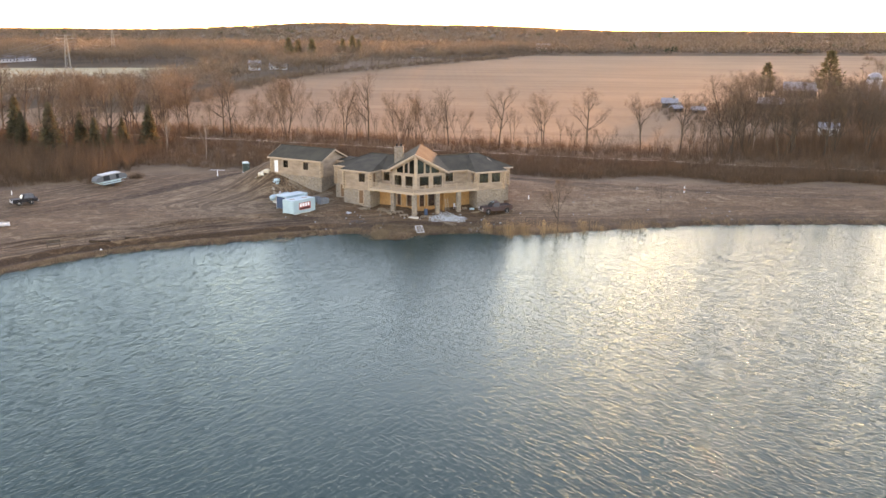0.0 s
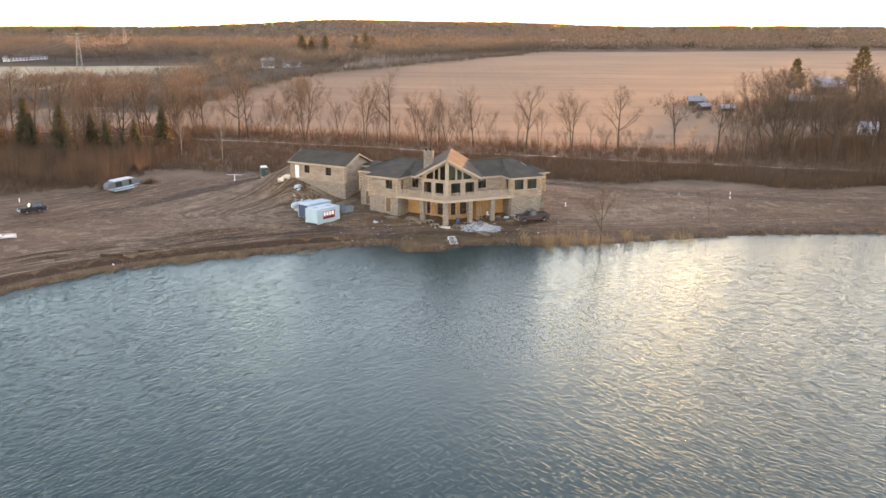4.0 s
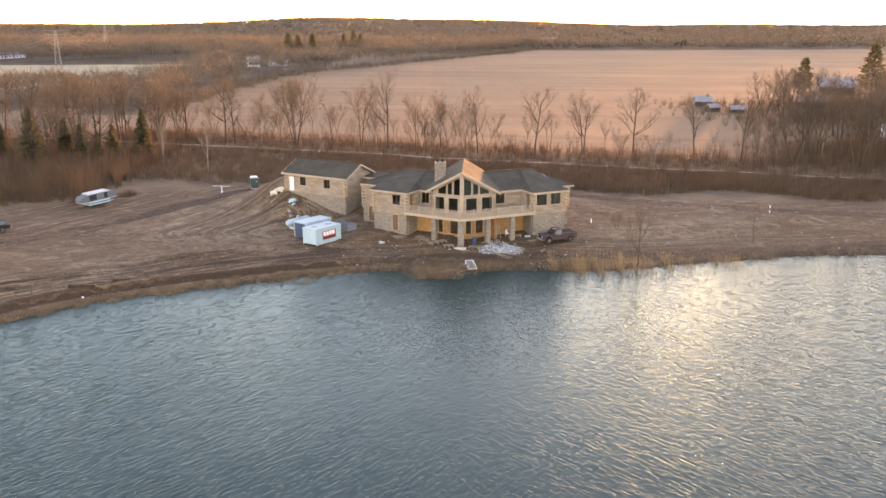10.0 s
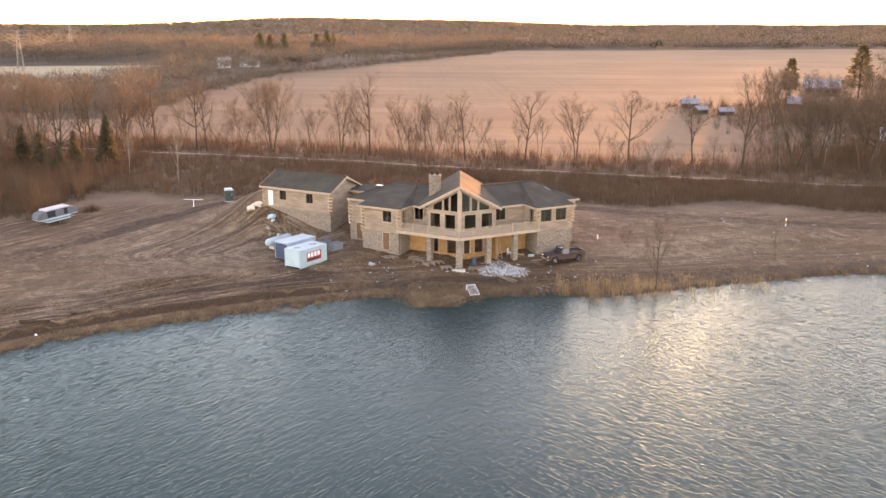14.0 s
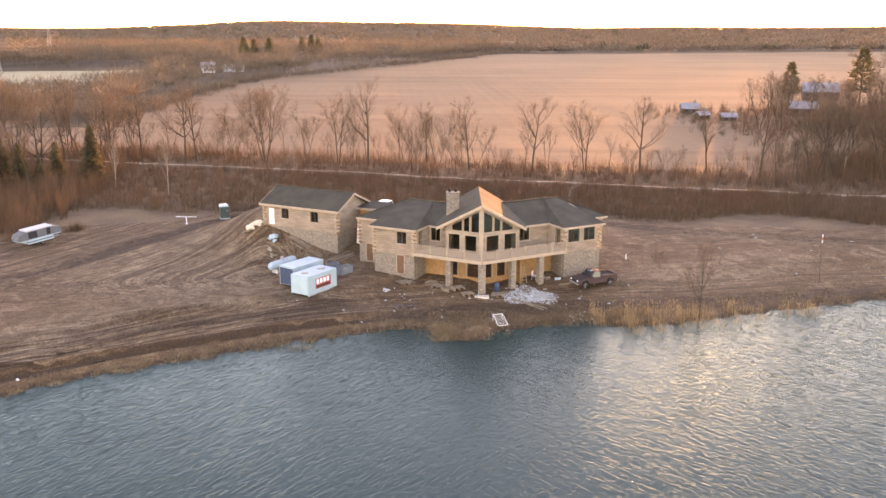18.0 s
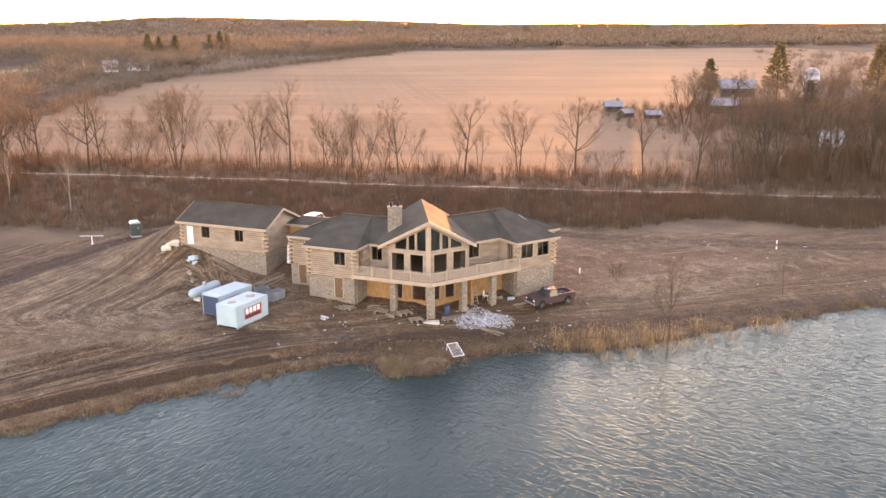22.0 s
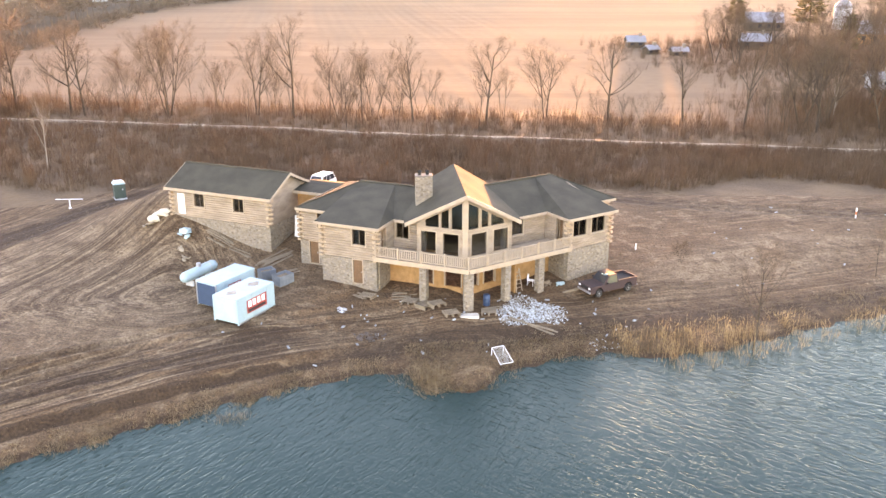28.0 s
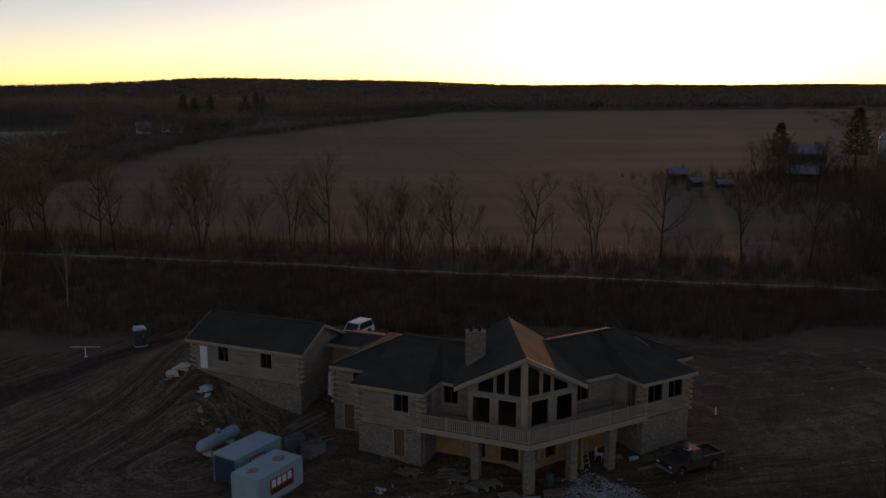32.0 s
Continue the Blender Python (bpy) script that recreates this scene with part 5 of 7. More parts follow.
    box(bm, x1 - 0.03, x1 + 0.1, -h * 0.95, h * 0.95, sill + 0.02, sill + 0.2, None, 0.03)
    part("front_bumper", bm, M_METAL, v)
    bm = bmesh.new()
    box(bm, x0 - 0.1, x0 + 0.03, -h * 0.95, h * 0.95, sill + 0.02, sill + 0.18, None, 0.03)
    part("rear_bumper", bm, M_METAL, v)
    bm = bmesh.new()
    box(bm, x1 - 0.02, x1 + 0.015, -h * 0.5, h * 0.5, hood - 0.32, hood - 0.08, None, 0.01)
    part("grille", bm, M_BLACK, v)
    return v


M_CARGLASS = material("tinted_car_glass", (0.03, 0.035, 0.04), 0.08, 0.1, 1, 5, 0, spec=0.6)
M_MAROON = material("maroon_car_paint", (0.06, 0.036, 0.036), 0.55, 0.2, 2, 10, 0, spec=0.2)
M_CARWHITE = material("white_car_paint", (0.75, 0.76, 0.77), 0.3, 0.08, 2, 10, 0, spec=0.5)
M_CARBLACK = material("black_car_paint", (0.022, 0.020, 0.022), 0.6, 0.2, 2, 10, 0, spec=0.15)
vehicle("pickup_truck", on_ground(7.9, 128.0, 199) @ Matrix.Diagonal((0.9, 0.92, 0.95, 1)), "dark maroon pickup truck with an open load bed", "truck", M_MAROON, 5.3, 1.95, 0.45, 1.12, 1.82, (-0.45, -0.35, 0.55, 1.15), 1.08, bed=(-2.5, -0.45), r=0.40)
vehicle("suv", on_ground(-15.0, 158.4, 236), "white sport utility car parked behind the garage", "car", M_CARWHITE, 4.3, 1.8, 0.38, 0.98, 1.66, (-2.05, -1.8, 0.4, 1.05), 0.96)
vehicle("jeep", on_ground(-65.4, 133.0, 220), "small dark off-road car on the bare ground", "car", M_CARBLACK, 3.7, 1.6, 0.45, 1.0, 1.6, (-1.5, -1.3, 0.2, 0.55), 0.98)


def camper():
    t = thing("camper_trailer", on_ground(-58.6, 150.8, 50) @ pose(0, 0, 0, 0, -4, 0) @ Matrix.Diagonal((0.86, 0.85, 0.9, 1)), "white pop-up camper trailer with grey tent ends unfolded", "trailer")
    M_TENT = material("grey_tent_canvas", (0.10, 0.12, 0.13), 0.8, 0.15, 2, 14, 0.2)
    bm = bmesh.new()
    box(bm, -2.0, 2.0, -1.05, 1.05, 0.45, 1.1, None, 0.06)
    part("body", bm, M_POD, t)
    bm = bmesh.new()
    box(bm, -2.05, 2.05, -1.08, 1.08, 2.25, 2.42, None, 0.06)
    part("roof", bm, M_GREYBOX, t, "pale grey hard roof")
    bm = bmesh.new()
    box(bm, -1.95, 1.95, -1.0, 1.0, 1.1, 2.25)
    part("canvas", bm, M_TENT, t, "grey canvas sides")
    for s in (-1, 1):
        bm = bmesh.new()
        prism(bm, [(s * 1.95, -1.0, 1.12), (s * 3.2, -1.0, 1.12), (s * 3.45, -1.0, 1.4), (s * 3.1, -1.0, 1.95), (s * 1.95, -1.0, 2.24)], (0, 2.0, 0))
        bmesh.ops.recalc_face_normals(bm, faces=bm.faces[:])
        part("tent_end", bm, M_TENT, t)
        bm = bmesh.new()
        box(bm, min(s * 2.0, s * 3.25), max(s * 2.0, s * 3.25), -1.02, 1.02, 1.04, 1.12)
        part("bunk_board", bm, M_POD, t)
        wheel(t, 0.1, s * 0.95, 0.3, 0.18)
    for x in (-0.95, 1.1):
        bm = bmesh.new()
        box(bm, x - 0.75 * (x < 0) - 0.1, x + 0.5, -1.012, -1.002, 1.22, 2.15)
        part("window", bm, M_CARGLASS, t)
    bm = bmesh.new()
    tube(bm, (2.0, 0, 0.5), (3.2, 0, 0.45), 0.05, 0.05, 6)
    part("tow_bar", bm, M_METAL, t)
    bm = bmesh.new()
    box(bm, -2.01, 2.01, -1.062, -1.053, 0.72, 0.84)
    part("stripe", bm, M_CHAR, t)


camper()


def privy():
    t = thing("portable_toilet", on_ground(-37.2, 162.4, 20), "dark green portable toilet with a pale roof", "toilet")
    M_P = material("dark_green_plastic", (0.04, 0.07, 0.06), 0.5, 0.15, 2, 12, 0.1)
    bm = bmesh.new()
    box(bm, -0.6, 0.6, -0.6, 0.6, 0.1, 1.72, None, 0.04)
    part("cabin", bm, M_P, t)
    bm = bmesh.new()
    prism(bm, [(-0.66, -0.66, 1.72), (0.66, -0.66, 1.72), (0.45, -0.66, 1.95), (-0.45, -0.66, 1.95)], (0, 1.32, 0))
    bmesh.ops.recalc_face_normals(bm, faces=bm.faces[:])
    part("roof", bm, M_POD, t, "pale plastic roof")
    bm = bmesh.new()
    box(bm, -0.4, 0.4, -0.63, -0.602, 0.2, 1.66, None, 0.01)
    d = part("door", bm, M_P, t)
    bm = bmesh.new()
    box(bm, 0.25, 0.35, -0.65, -0.632, 1.05, 1.2)
    part("latch", bm, M_METAL, d)
    bm = bmesh.new()
    box(bm, -0.65, 0.65, -0.65, 0.65, -0.15, 0.1)
    part("skid", bm, M_GREYBOX, t)
    bm = bmesh.new()
    tube(bm, (-0.45, 0.45, 1.72), (-0.45, 0.45, 2.1), 0.05, 0.05, 8)
    part("vent_pipe", bm, M_GREYBOX, t)


privy()


def work_stand():
    t = thing("work_stand", on_ground(-41.9, 159.6, -6), "long white board laid across a single low stand", "stand")
    bm = bmesh.new()
    box(bm, -1.45, 1.45, -0.06, 0.06, 0.99, 1.03, None, 0.01)
    part("board", bm, M_WHITE, t)
    bm = bmesh.new()
    box(bm, -0.04, 0.04, -0.04, 0.04, -0.1, 0.99)
    part("post", bm, M_WHITE, t)
    bm = bmesh.new()
    box(bm, -0.14, 0.14, -0.14, 0.14, -0.1, 0.06, None, 0.02)
    part("foot", bm, M_WHITE, t)


work_stand()


def lumps(name, x, y, z, n, spread_x, spread_y, size, mat, label, category, seed, flat=0.6, kind=""):
    """A heap of crumpled lumps, as one mesh."""
    rnd = random.Random(seed)
    bm = bmesh.new()
    for k in range(n):
        a, d = rnd.uniform(0, 6.28), rnd.random() ** 0.62
        far_ = d * (1 + 0.16 * math.sin(3 * a + seed) + 0.12 * math.sin(5 * a)) * rnd.uniform(0.9, 1.12)
        px, py = x + spread_x * far_ * math.cos(a), y + spread_y * far_ * math.sin(a)
        s = size * rnd.uniform(0.5, 1.3)
        gz = float(ground_z(px, py)) if z is None else z
        rise = (1 - d) * size * 1.2
        res = bmesh.ops.create_icosphere(bm, subdivisions=1, radius=s)
        rot = pose(px, py, gz + s * flat * 0.35 + rise * rnd.random(), rnd.uniform(0, 40), rnd.uniform(0, 40), rnd.uniform(0, 360)) @ Matrix.Diagonal((rnd.uniform(0.7, 1.4), rnd.uniform(0.6, 1.2), flat * rnd.uniform(0.6, 1.2), 1))
        for v in res["verts"]:
            v.co = rot @ (v.co * rnd.uniform(0.75, 1.2))
    ob = to_object(name, bm, mat)
    return tagged(ob, label, category, kind=kind)


lumps("rubble_heap", 0.6, 125.4, None, 2400, 2.7, 2.4, 0.046, M_RUBBLE, "low heap of pale grey-white stone rubble before the deck", "rubble", 3, 0.6, "stuff")
lumps("sack_pile", -30.3, 145.6, None, 7, 1.0, 0.5, 0.45, material("cream_sacks", (0.60, 0.55, 0.46), 0.8, 0.2, 2, 12, 0.3), "pile of cream sacks beside the garage", "sacks", 5)
lumps("tarp_bundle", -27.7, 142.8, None, 5, 0.55, 0.35, 0.5, M_POD, "crumpled pale blue-white tarpaulin on the slope", "tarpaulin", 6, 0.6)
lumps("brush_pile", -12.5, 122.6, None, 60, 1.1, 0.7, 0.14, material("charred_brush", (0.10, 0.075, 0.065), 0.9, 0.4, 4, 20, 0.3, rand=0.4), "dark heap of brush and ash on the soil", "brush pile", 7, 0.5, "stuff")
lumps("scrap_heap", -14.3, 127.3, None, 14, 0.6, 0.35, 0.16, M_GREYBOX, "small heap of grey scrap on the soil", "scrap", 8, 0.5)
lumps("scrap_heap", 4.6, 119.4, None, 30, 1.2, 0.7, 0.07, M_RUBBLE, "pale scrap and ice at the water's edge", "scrap", 9, 0.35)
for k, (bx_, by_) in enumerate(((-28.2, 141.0), (-27.3, 139.4), (-31.2, 145.0))):
    lumps("dirt_clod", bx_, by_, None, 3, 0.4, 0.3, 0.3, M_SAND, "pale clod of soil on the slope", "soil", 20 + k, 0.35)


M_CRATE = material("blue_grey_crate", (0.16, 0.20, 0.22), 0.7, 0.25, 2, 14, 0.3)


def crate(x, y, deg, w, d, h, label):
    t = thing("goods_crate", on_ground(x, y, deg), label, "crate", "crates by the containers")
    bm = bmesh.new()
    for a, b, c, e in ((-w / 2, w / 2, -d / 2, -d / 2 + 0.05), (-w / 2, w / 2, d / 2 - 0.05, d / 2), (-w / 2, -w / 2 + 0.05, -d / 2 + 0.05, d / 2 - 0.05), (w / 2 - 0.05, w / 2, -d / 2 + 0.05, d / 2 - 0.05)):
        box(bm, a, b, c, e, 0.05, h)
    bmesh.ops.remove_doubles(bm, verts=bm.verts[:], dist=0.001)
    part("side_panel", bm, M_CRATE, t)
    bm = bmesh.new()
    box(bm, -w / 2 + 0.06, w / 2 - 0.06, -d / 2 + 0.06, d / 2 - 0.06, 0.05, h - 0.22, None, 0.04)
    part("load", bm, M_PLANK, t, "grey-brown load of stone")
    bm = bmesh.new()
    box(bm, -w / 2, w / 2, -d / 2, d / 2, -0.15, 0.05)
    part("pallet", bm, M_PLANK, t)


crate(-20.2, 135.1, 25, 1.3, 1.0, 0.85, "grey open crate of stone on a pallet")
crate(-18.8, 133.4, 40, 1.5, 1.1, 0.9, "grey open crate of stone near the house")


def plank_pile(x, y, deg, n, length, label, seed, spread_y=1.0):
    rnd = random.Random(seed)
    t = thing("lumber_pile", on_ground(x, y, deg), label, "lumber", "lumber on the ground")
    z0 = float(ground_z(x, y))
    rot = math.radians(deg)
    for k in range(n):
        bm = bmesh.new()
        w, l = rnd.uniform(0.12, 0.24), length * rnd.uniform(0.5, 1.0)
        ly = rnd.uniform(-spread_y, spread_y) * 0.5
        lx = rnd.uniform(-0.3, 0.3)
        wx, wy = x + lx * math.cos(rot) - ly * math.sin(rot), y + lx * math.sin(rot) + ly * math.cos(rot)
        ends = [float(ground_z(wx + s * l / 2 * math.cos(rot), wy + s * l / 2 * math.sin(rot))) - z0 for s in (-1, 1)]
        tilt = math.degrees(math.atan2(ends[0] - ends[1], l))
        box(bm, -l / 2, l / 2, -w / 2, w / 2, 0, 0.05, pose(lx, ly, max(ends) * 0.5 + min(ends) * 0.5 + 0.02 + 0.03 * (k % 3), 0, tilt, rnd.uniform(-9, 9)))
        part("plank", bm, M_PLANK, t)
    return t


plank_pile(-24.7, 141.9, -35, 8, 3.6, "loose grey planks on the slope by the garage", 1, 1.3)
plank_pile(-19.6, 138.6, 35, 9, 3.8, "pile of grey boards by the garage corner", 2, 1.8)
plank_pile(-18.2, 135.4, 20, 4, 2.0, "boards lying beside the crates", 3, 1.0)
plank_pile(-12.4, 129.4, -30, 4, 1.6, "boards on the ground at the basement door", 4, 0.8)
plank_pile(-9.3, 129.0, -20, 6, 2.2, "scattered boards under the deck edge", 5, 1.3)
plank_pile(0.2, 122.9, -42, 3, 4.6, "long plank lying past the rubble heap", 6, 0.5)
plank_pile(-2.2, 126.0, 10, 4, 1.8, "boards at the foot of the stone pier", 7, 0.9)
plank_pile(4.8, 128.9, 15, 3, 1.5, "boards near the pickup truck", 8, 0.8)
plank_pile(-22.6, 140.2, -38, 3, 2.6, "planks along the stone foundation", 9, 0.5)


def pallet(x, y, deg):
    t = thing("pallet", on_ground(x, y, deg, 0.09), "grey wooden pallet lying on the soil", "pallet", "pallets before the house")
    for k in range(7):
        bm = bmesh.new()
        yy = -0.5 + k / 6 * 0.9
        box(bm, -0.6, 0.6, yy, yy + 0.09, 0.10, 0.125)
        part("slat", bm, M_PLANK, t)
    for xx in (-0.6, -0.05, 0.5):
        bm = bmesh.new()
        box(bm, xx, xx + 0.1, -0.5, 0.5, -0.2, 0.10)
        part("runner", bm, M_PLANK, t)


for px_, py_, pd_ in ((-5.8, 125.2, 12), (-2.7, 125.6, -10), (-7.6, 127.0, 40), (-8.7, 127.9, -25), (-6.7, 126.7, 20), (-12.0, 129.5, -31)):
    pallet(px_, py_, pd_)
bm = bmesh.new()
box(bm, -0.75, 0.75, -0.35, 0.35, -0.1, 0.14, on_ground(-4.4, 125.0, -3), 0.02)
tagged(to_object("stone_slab", bm, material("pale_slab", (0.48, 0.44, 0.38), 0.8, 0.2, 2, 12, 0.2)), "pale flat slab before the corner pier", "slab")


def net_frame():
    """The small white tube frame with netting at the water's edge."""
    t = thing("net_frame", on_ground(-3.3, 118.2, 14, 0.03) @ Matrix.Diagonal((0.78, 0.78, 0.85, 1)), "white tube frame with grey netting on the shore", "goal")
    A = [(-0.6, 0.95, 0.75), (0.6, 0.95, 0.75), (0.65, -0.95, 0.0), (-0.65, -0.95, 0.0)]
    for k in range(4):
        bm = bmesh.new()
        tube(bm, A[k], A[(k + 1) % 4], 0.03, 0.03, 6)
        part("tube", bm, M_WHITE, t)
    for s in (0, 1):
        bm = bmesh.new()
        tube(bm, A[s], (A[s][0], 1.0, -0.05), 0.03, 0.03, 6)
        part("leg", bm, M_WHITE, t)
    bm = bmesh.new()
    for k in range(1, 14):
        a = k / 14
        p0, p1 = Vector(A[0]).lerp(Vector(A[1]), a), Vector(A[3]).lerp(Vector(A[2]), a)
        tube(bm, p0, p1, 0.008, 0.008, 3, False)
    for k in range(1, 18):
        a = k / 18
        p0, p1 = Vector(A[0]).lerp(Vector(A[3]), a), Vector(A[1]).lerp(Vector(A[2]), a)
        tube(bm, p0, p1, 0.008, 0.008, 3, False)
    part("net", bm, M_GREYBOX, t, "grey netting")


net_frame()


def ladder():
    t = thing("step_ladder", on_ground(0.5, 129.4, 24), "pale wooden step ladder under the deck", "ladder")
    for s in (-1, 1):
        bm = bmesh.new()
        tube(bm, (s * 0.3, -0.35, -0.05), (s * 0.2, 0.05, 1.9), 0.04, 0.04, 5)
        part("rail", bm, M_TRIM, t)
        bm = bmesh.new()
        tube(bm, (s * 0.28, 0.5, -0.05), (s * 0.2, 0.07, 1.9), 0.03, 0.03, 5)
        part("brace", bm, M_TRIM, t)
    for k in range(1, 6):
        z = 0.32 * k
        a = z / 1.9
        bm = bmesh.new()
        box(bm, -0.3 + 0.1 * a, 0.3 - 0.1 * a, -0.39 + 0.4 * a, -0.27 + 0.4 * a, z - 0.02, z + 0.02)
        part("step", bm, M_TRIM, t)


ladder()


def patio_chair():
    t = thing("plastic_chair", on_ground(1.9, 130.2, 60), "white plastic chair with round back under the deck", "chair")
    bm = bmesh.new()
    box(bm, -0.25, 0.25, -0.25, 0.25, 0.42, 0.46, None, 0.015)
    part("seat", bm, M_WHITE, t)
    bm = bmesh.new()
    pts = [(-0.25, 0.44), (0.25, 0.44), (0.28, 0.75), (0.15, 0.95), (-0.15, 0.95), (-0.28, 0.75)]
    prism(bm, [(x, 0.24, z) for x, z in pts], (0, 0.03, 0))
    bmesh.ops.recalc_face_normals(bm, faces=bm.faces[:])
    part("backrest", bm, M_WHITE, t)
    for x in (-0.22, 0.22):
        for y in (-0.22, 0.22):
            bm = bmesh.new()
            tube(bm, (x, y, 0.43), (x * 1.15, y * 1.15, -0.03), 0.025, 0.02, 5)
            part("leg", bm, M_WHITE, t)


patio_chair()


def barrel(x, y, mat, label):
    t = thing("barrel", on_ground(x, y), label, "barrel")
    bm = bmesh.new()
    lathe(bm, [(0.26, -0.05), (0.29, 0.05), (0.28, 0.3), (0.30, 0.32), (0.28, 0.34), (0.28, 0.58), (0.30, 0.6), (0.28, 0.62), (0.29, 0.86), (0.26, 0.88)], 16)
    part("drum", bm, mat, t, smooth=True)
    bm = bmesh.new()
    lathe(bm, [(0.25, 0.88), (0.25, 0.9), (0.05, 0.905)], 16)
    part("lid", bm, mat, t)


barrel(-2.6, 127.0, M_BLUE, "dark blue barrel beside the corner pier")
lumps("rope_coil", 3.1, 130.0, None, 16, 0.55, 0.4, 0.18, M_PLANK, "brown heap of coiled material under the deck", "coil", 31, 0.5)
lumps("plastic_bundle", 4.3, 129.8, None, 5, 0.35, 0.25, 0.22, M_POD, "pale plastic bundle under the deck", "plastic", 32, 0.6)
# pale lumps added on the cab roof in place of its bright highlight
lumps("cab_highlight", 7.35, 127.55, float(ground_z(8, 127.75)) + 1.78, 3, 0.25, 0.3, 0.16, M_POD, "pale lumps standing in for the highlight on the truck's cab", "cloth", 33, 0.4)


def post_marker(x, y, h, mats, label):
    t = thing("marker_post", on_ground(x, y), label, "post")
    for k, m in enumerate(mats):
        bm = bmesh.new()
        lathe(bm, [(0.07, h * k / len(mats) - (0.1 if k == 0 else 0)), (0.07, h * (k + 1) / len(mats))], 8)
        part("band", bm, m, t)


M_ORANGE = material("orange_plastic", (0.6, 0.14, 0.04), 0.5, 0.1, 2, 10, 0)
post_marker(40.3, 142.9, 1.1, (M_WHITE, M_ORANGE, M_WHITE), "small orange and white marker post by the track")
post_marker(13.7, 136.7, 0.6, (M_WHITE,), "short white stake in the soil")
post_marker(-71.5, 141.5, 0.7, (M_WHITE,), "short white stake beside the wood")


def driftwood(x, y, deg, l, r, label):
    bm = bmesh.new()
    m = on_ground(x, y, deg, r * 0.6)
    for k in range(5):
        tube(bm, m @ Vector((-l / 2 + l * k / 5, 0.06 * math.sin(k * 2.1), 0.03 * math.cos(k))), m @ Vector((-l / 2 + l * (k + 1) / 5, 0.06 * math.sin(k * 2.1 + 2.1), 0.03 * math.cos(k + 1))), r * (1 - 0.1 * k), r * (0.9 - 0.1 * k), 7)
    tagged(to_object("driftwood", bm, M_TRACK), label, "log")


driftwood(-44.3, 108.6, 10, 2.6, 0.22, "dark weathered log on the shore bank")
driftwood(-41.0, 111.0, 25, 1.8, 0.15, "dark driftwood on the shore bank")
driftwood(-38.0, 110.3, 30, 1.5, 0.12, "dark driftwood at the water's edge")


def bench(x, y, deg):
    t = thing("bench", on_ground(x, y, deg), "small dark wooden bench on the shore", "bench")
    bm = bmesh.new()
    box(bm, -0.8, 0.8, -0.2, 0.2, 0.42, 0.48)
    part("seat", bm, M_DARK, t)
    bm = bmesh.new()
    box(bm, -0.8, 0.8, 0.2, 0.25, 0.6, 0.9)
    part("backrest", bm, M_DARK, t)
    for xx in (-0.75, 0.7):
        for yy in (-0.18, 0.2):
            bm = bmesh.new()
            box(bm, xx, xx + 0.06, yy, yy + 0.06, -0.1, 0.42 if yy < 0 else 0.9)
            part("leg", bm, M_DARK, t)


bench(-49.1, 105.9, 20)


def boat():
    t = thing("rowing_boat", on_ground(-62.2, 117.2, 12), "white rowing boat lying on the bank", "boat")
    bm = bmesh.new()
    secs = [(-1.9, 0.55, 0.45), (-1.0, 0.72, 0.42), (0, 0.75, 0.42), (1.0, 0.6, 0.46), (1.7, 0.3, 0.52), (2.0, 0.04, 0.58)]
    rows = []
    for x, w, h in secs:
        rows.append([bm.verts.new((x, w * math.cos(a), h - (h + 0.02) * math.sin(a) ** 0.8 if math.sin(a) > 0 else h)) for a in [math.pi * k / 8 for k in range(9)]])
    for a, b in zip(rows, rows[1:]):
        for k in range(8):
            bm.faces.new((a[k], a[k + 1], b[k + 1], b[k]))
    bm.faces.new(rows[0])
    bmesh.ops.solidify(bm, geom=bm.faces[:], thickness=0.04)
    part("hull", bm, M_WHITE, t, smooth=True)
    for x in (-1.0, 0.3):
        bm = bmesh.new()
        box(bm, x - 0.15, x + 0.15, -0.68, 0.68, 0.26, 0.3)
        part("thwart", bm, M_PLANK, t)


boat()


# ---- pylons, lines and far farms ----
M_PYLON = material("weathered_steel", (0.24, 0.22, 0.20), 0.8, 0.2, 1, 6, 0, spec=0.2)


def pylon(x, y, deg, h):
    t = thing("pylon", on_ground(x, y, deg), "grey steel lattice power pylon", "pylon", "pylons")
    bm = bmesh.new()
    for s in (-1, 1):
        for q in (-1, 1):
            tube(bm, (s * 1.7, q * 1.7, -1), (s * 0.4, q * 0.4, h), 0.2, 0.14, 4)
    part("mast", bm, M_PYLON, t)
    bm = bmesh.new()
    n = 9
    for k in range(n):
        a0, a1 = k / n, (k + 1) / n
        w0, w1 = 1.7 - 1.3 * a0, 1.7 - 1.3 * a1
        for s in (-1, 1):
            tube(bm, (s * w0, -w0, h * a0), (-s * w1, -w1, h * a1), 0.05, 0.05, 3)
            tube(bm, (s * w0, w0, h * a0), (-s * w1, w1, h * a1), 0.05, 0.05, 3)
    part("lattice", bm, M_PYLON, t)
    for zz in (0.78, 0.88, 0.98):
        bm = bmesh.new()
        for s in (-1, 1):
            tube(bm, (0, 0, h * zz), (s * 6.5, 0, h * zz + 0.2), 0.12, 0.07, 4)
        part("cross_arm", bm, M_PYLON, t)
    return t


PY = [(-226, 535, 25), (-266, 720, 25), (-308, 430, 25)]
for x, y, d in PY:
    pylon(x, y, 15, 20.5)


def cable_span(a, b, sag, r=0.08):
    bm = bmesh.new()
    pts = [Vector(a).lerp(Vector(b), k / 16) - Vector((0, 0, 4 * sag * (k / 16) * (1 - k / 16))) for k in range(17)]
    for p, q in zip(pts, pts[1:]):
        tube(bm, p, q, r, r, 3, False)
    return bm


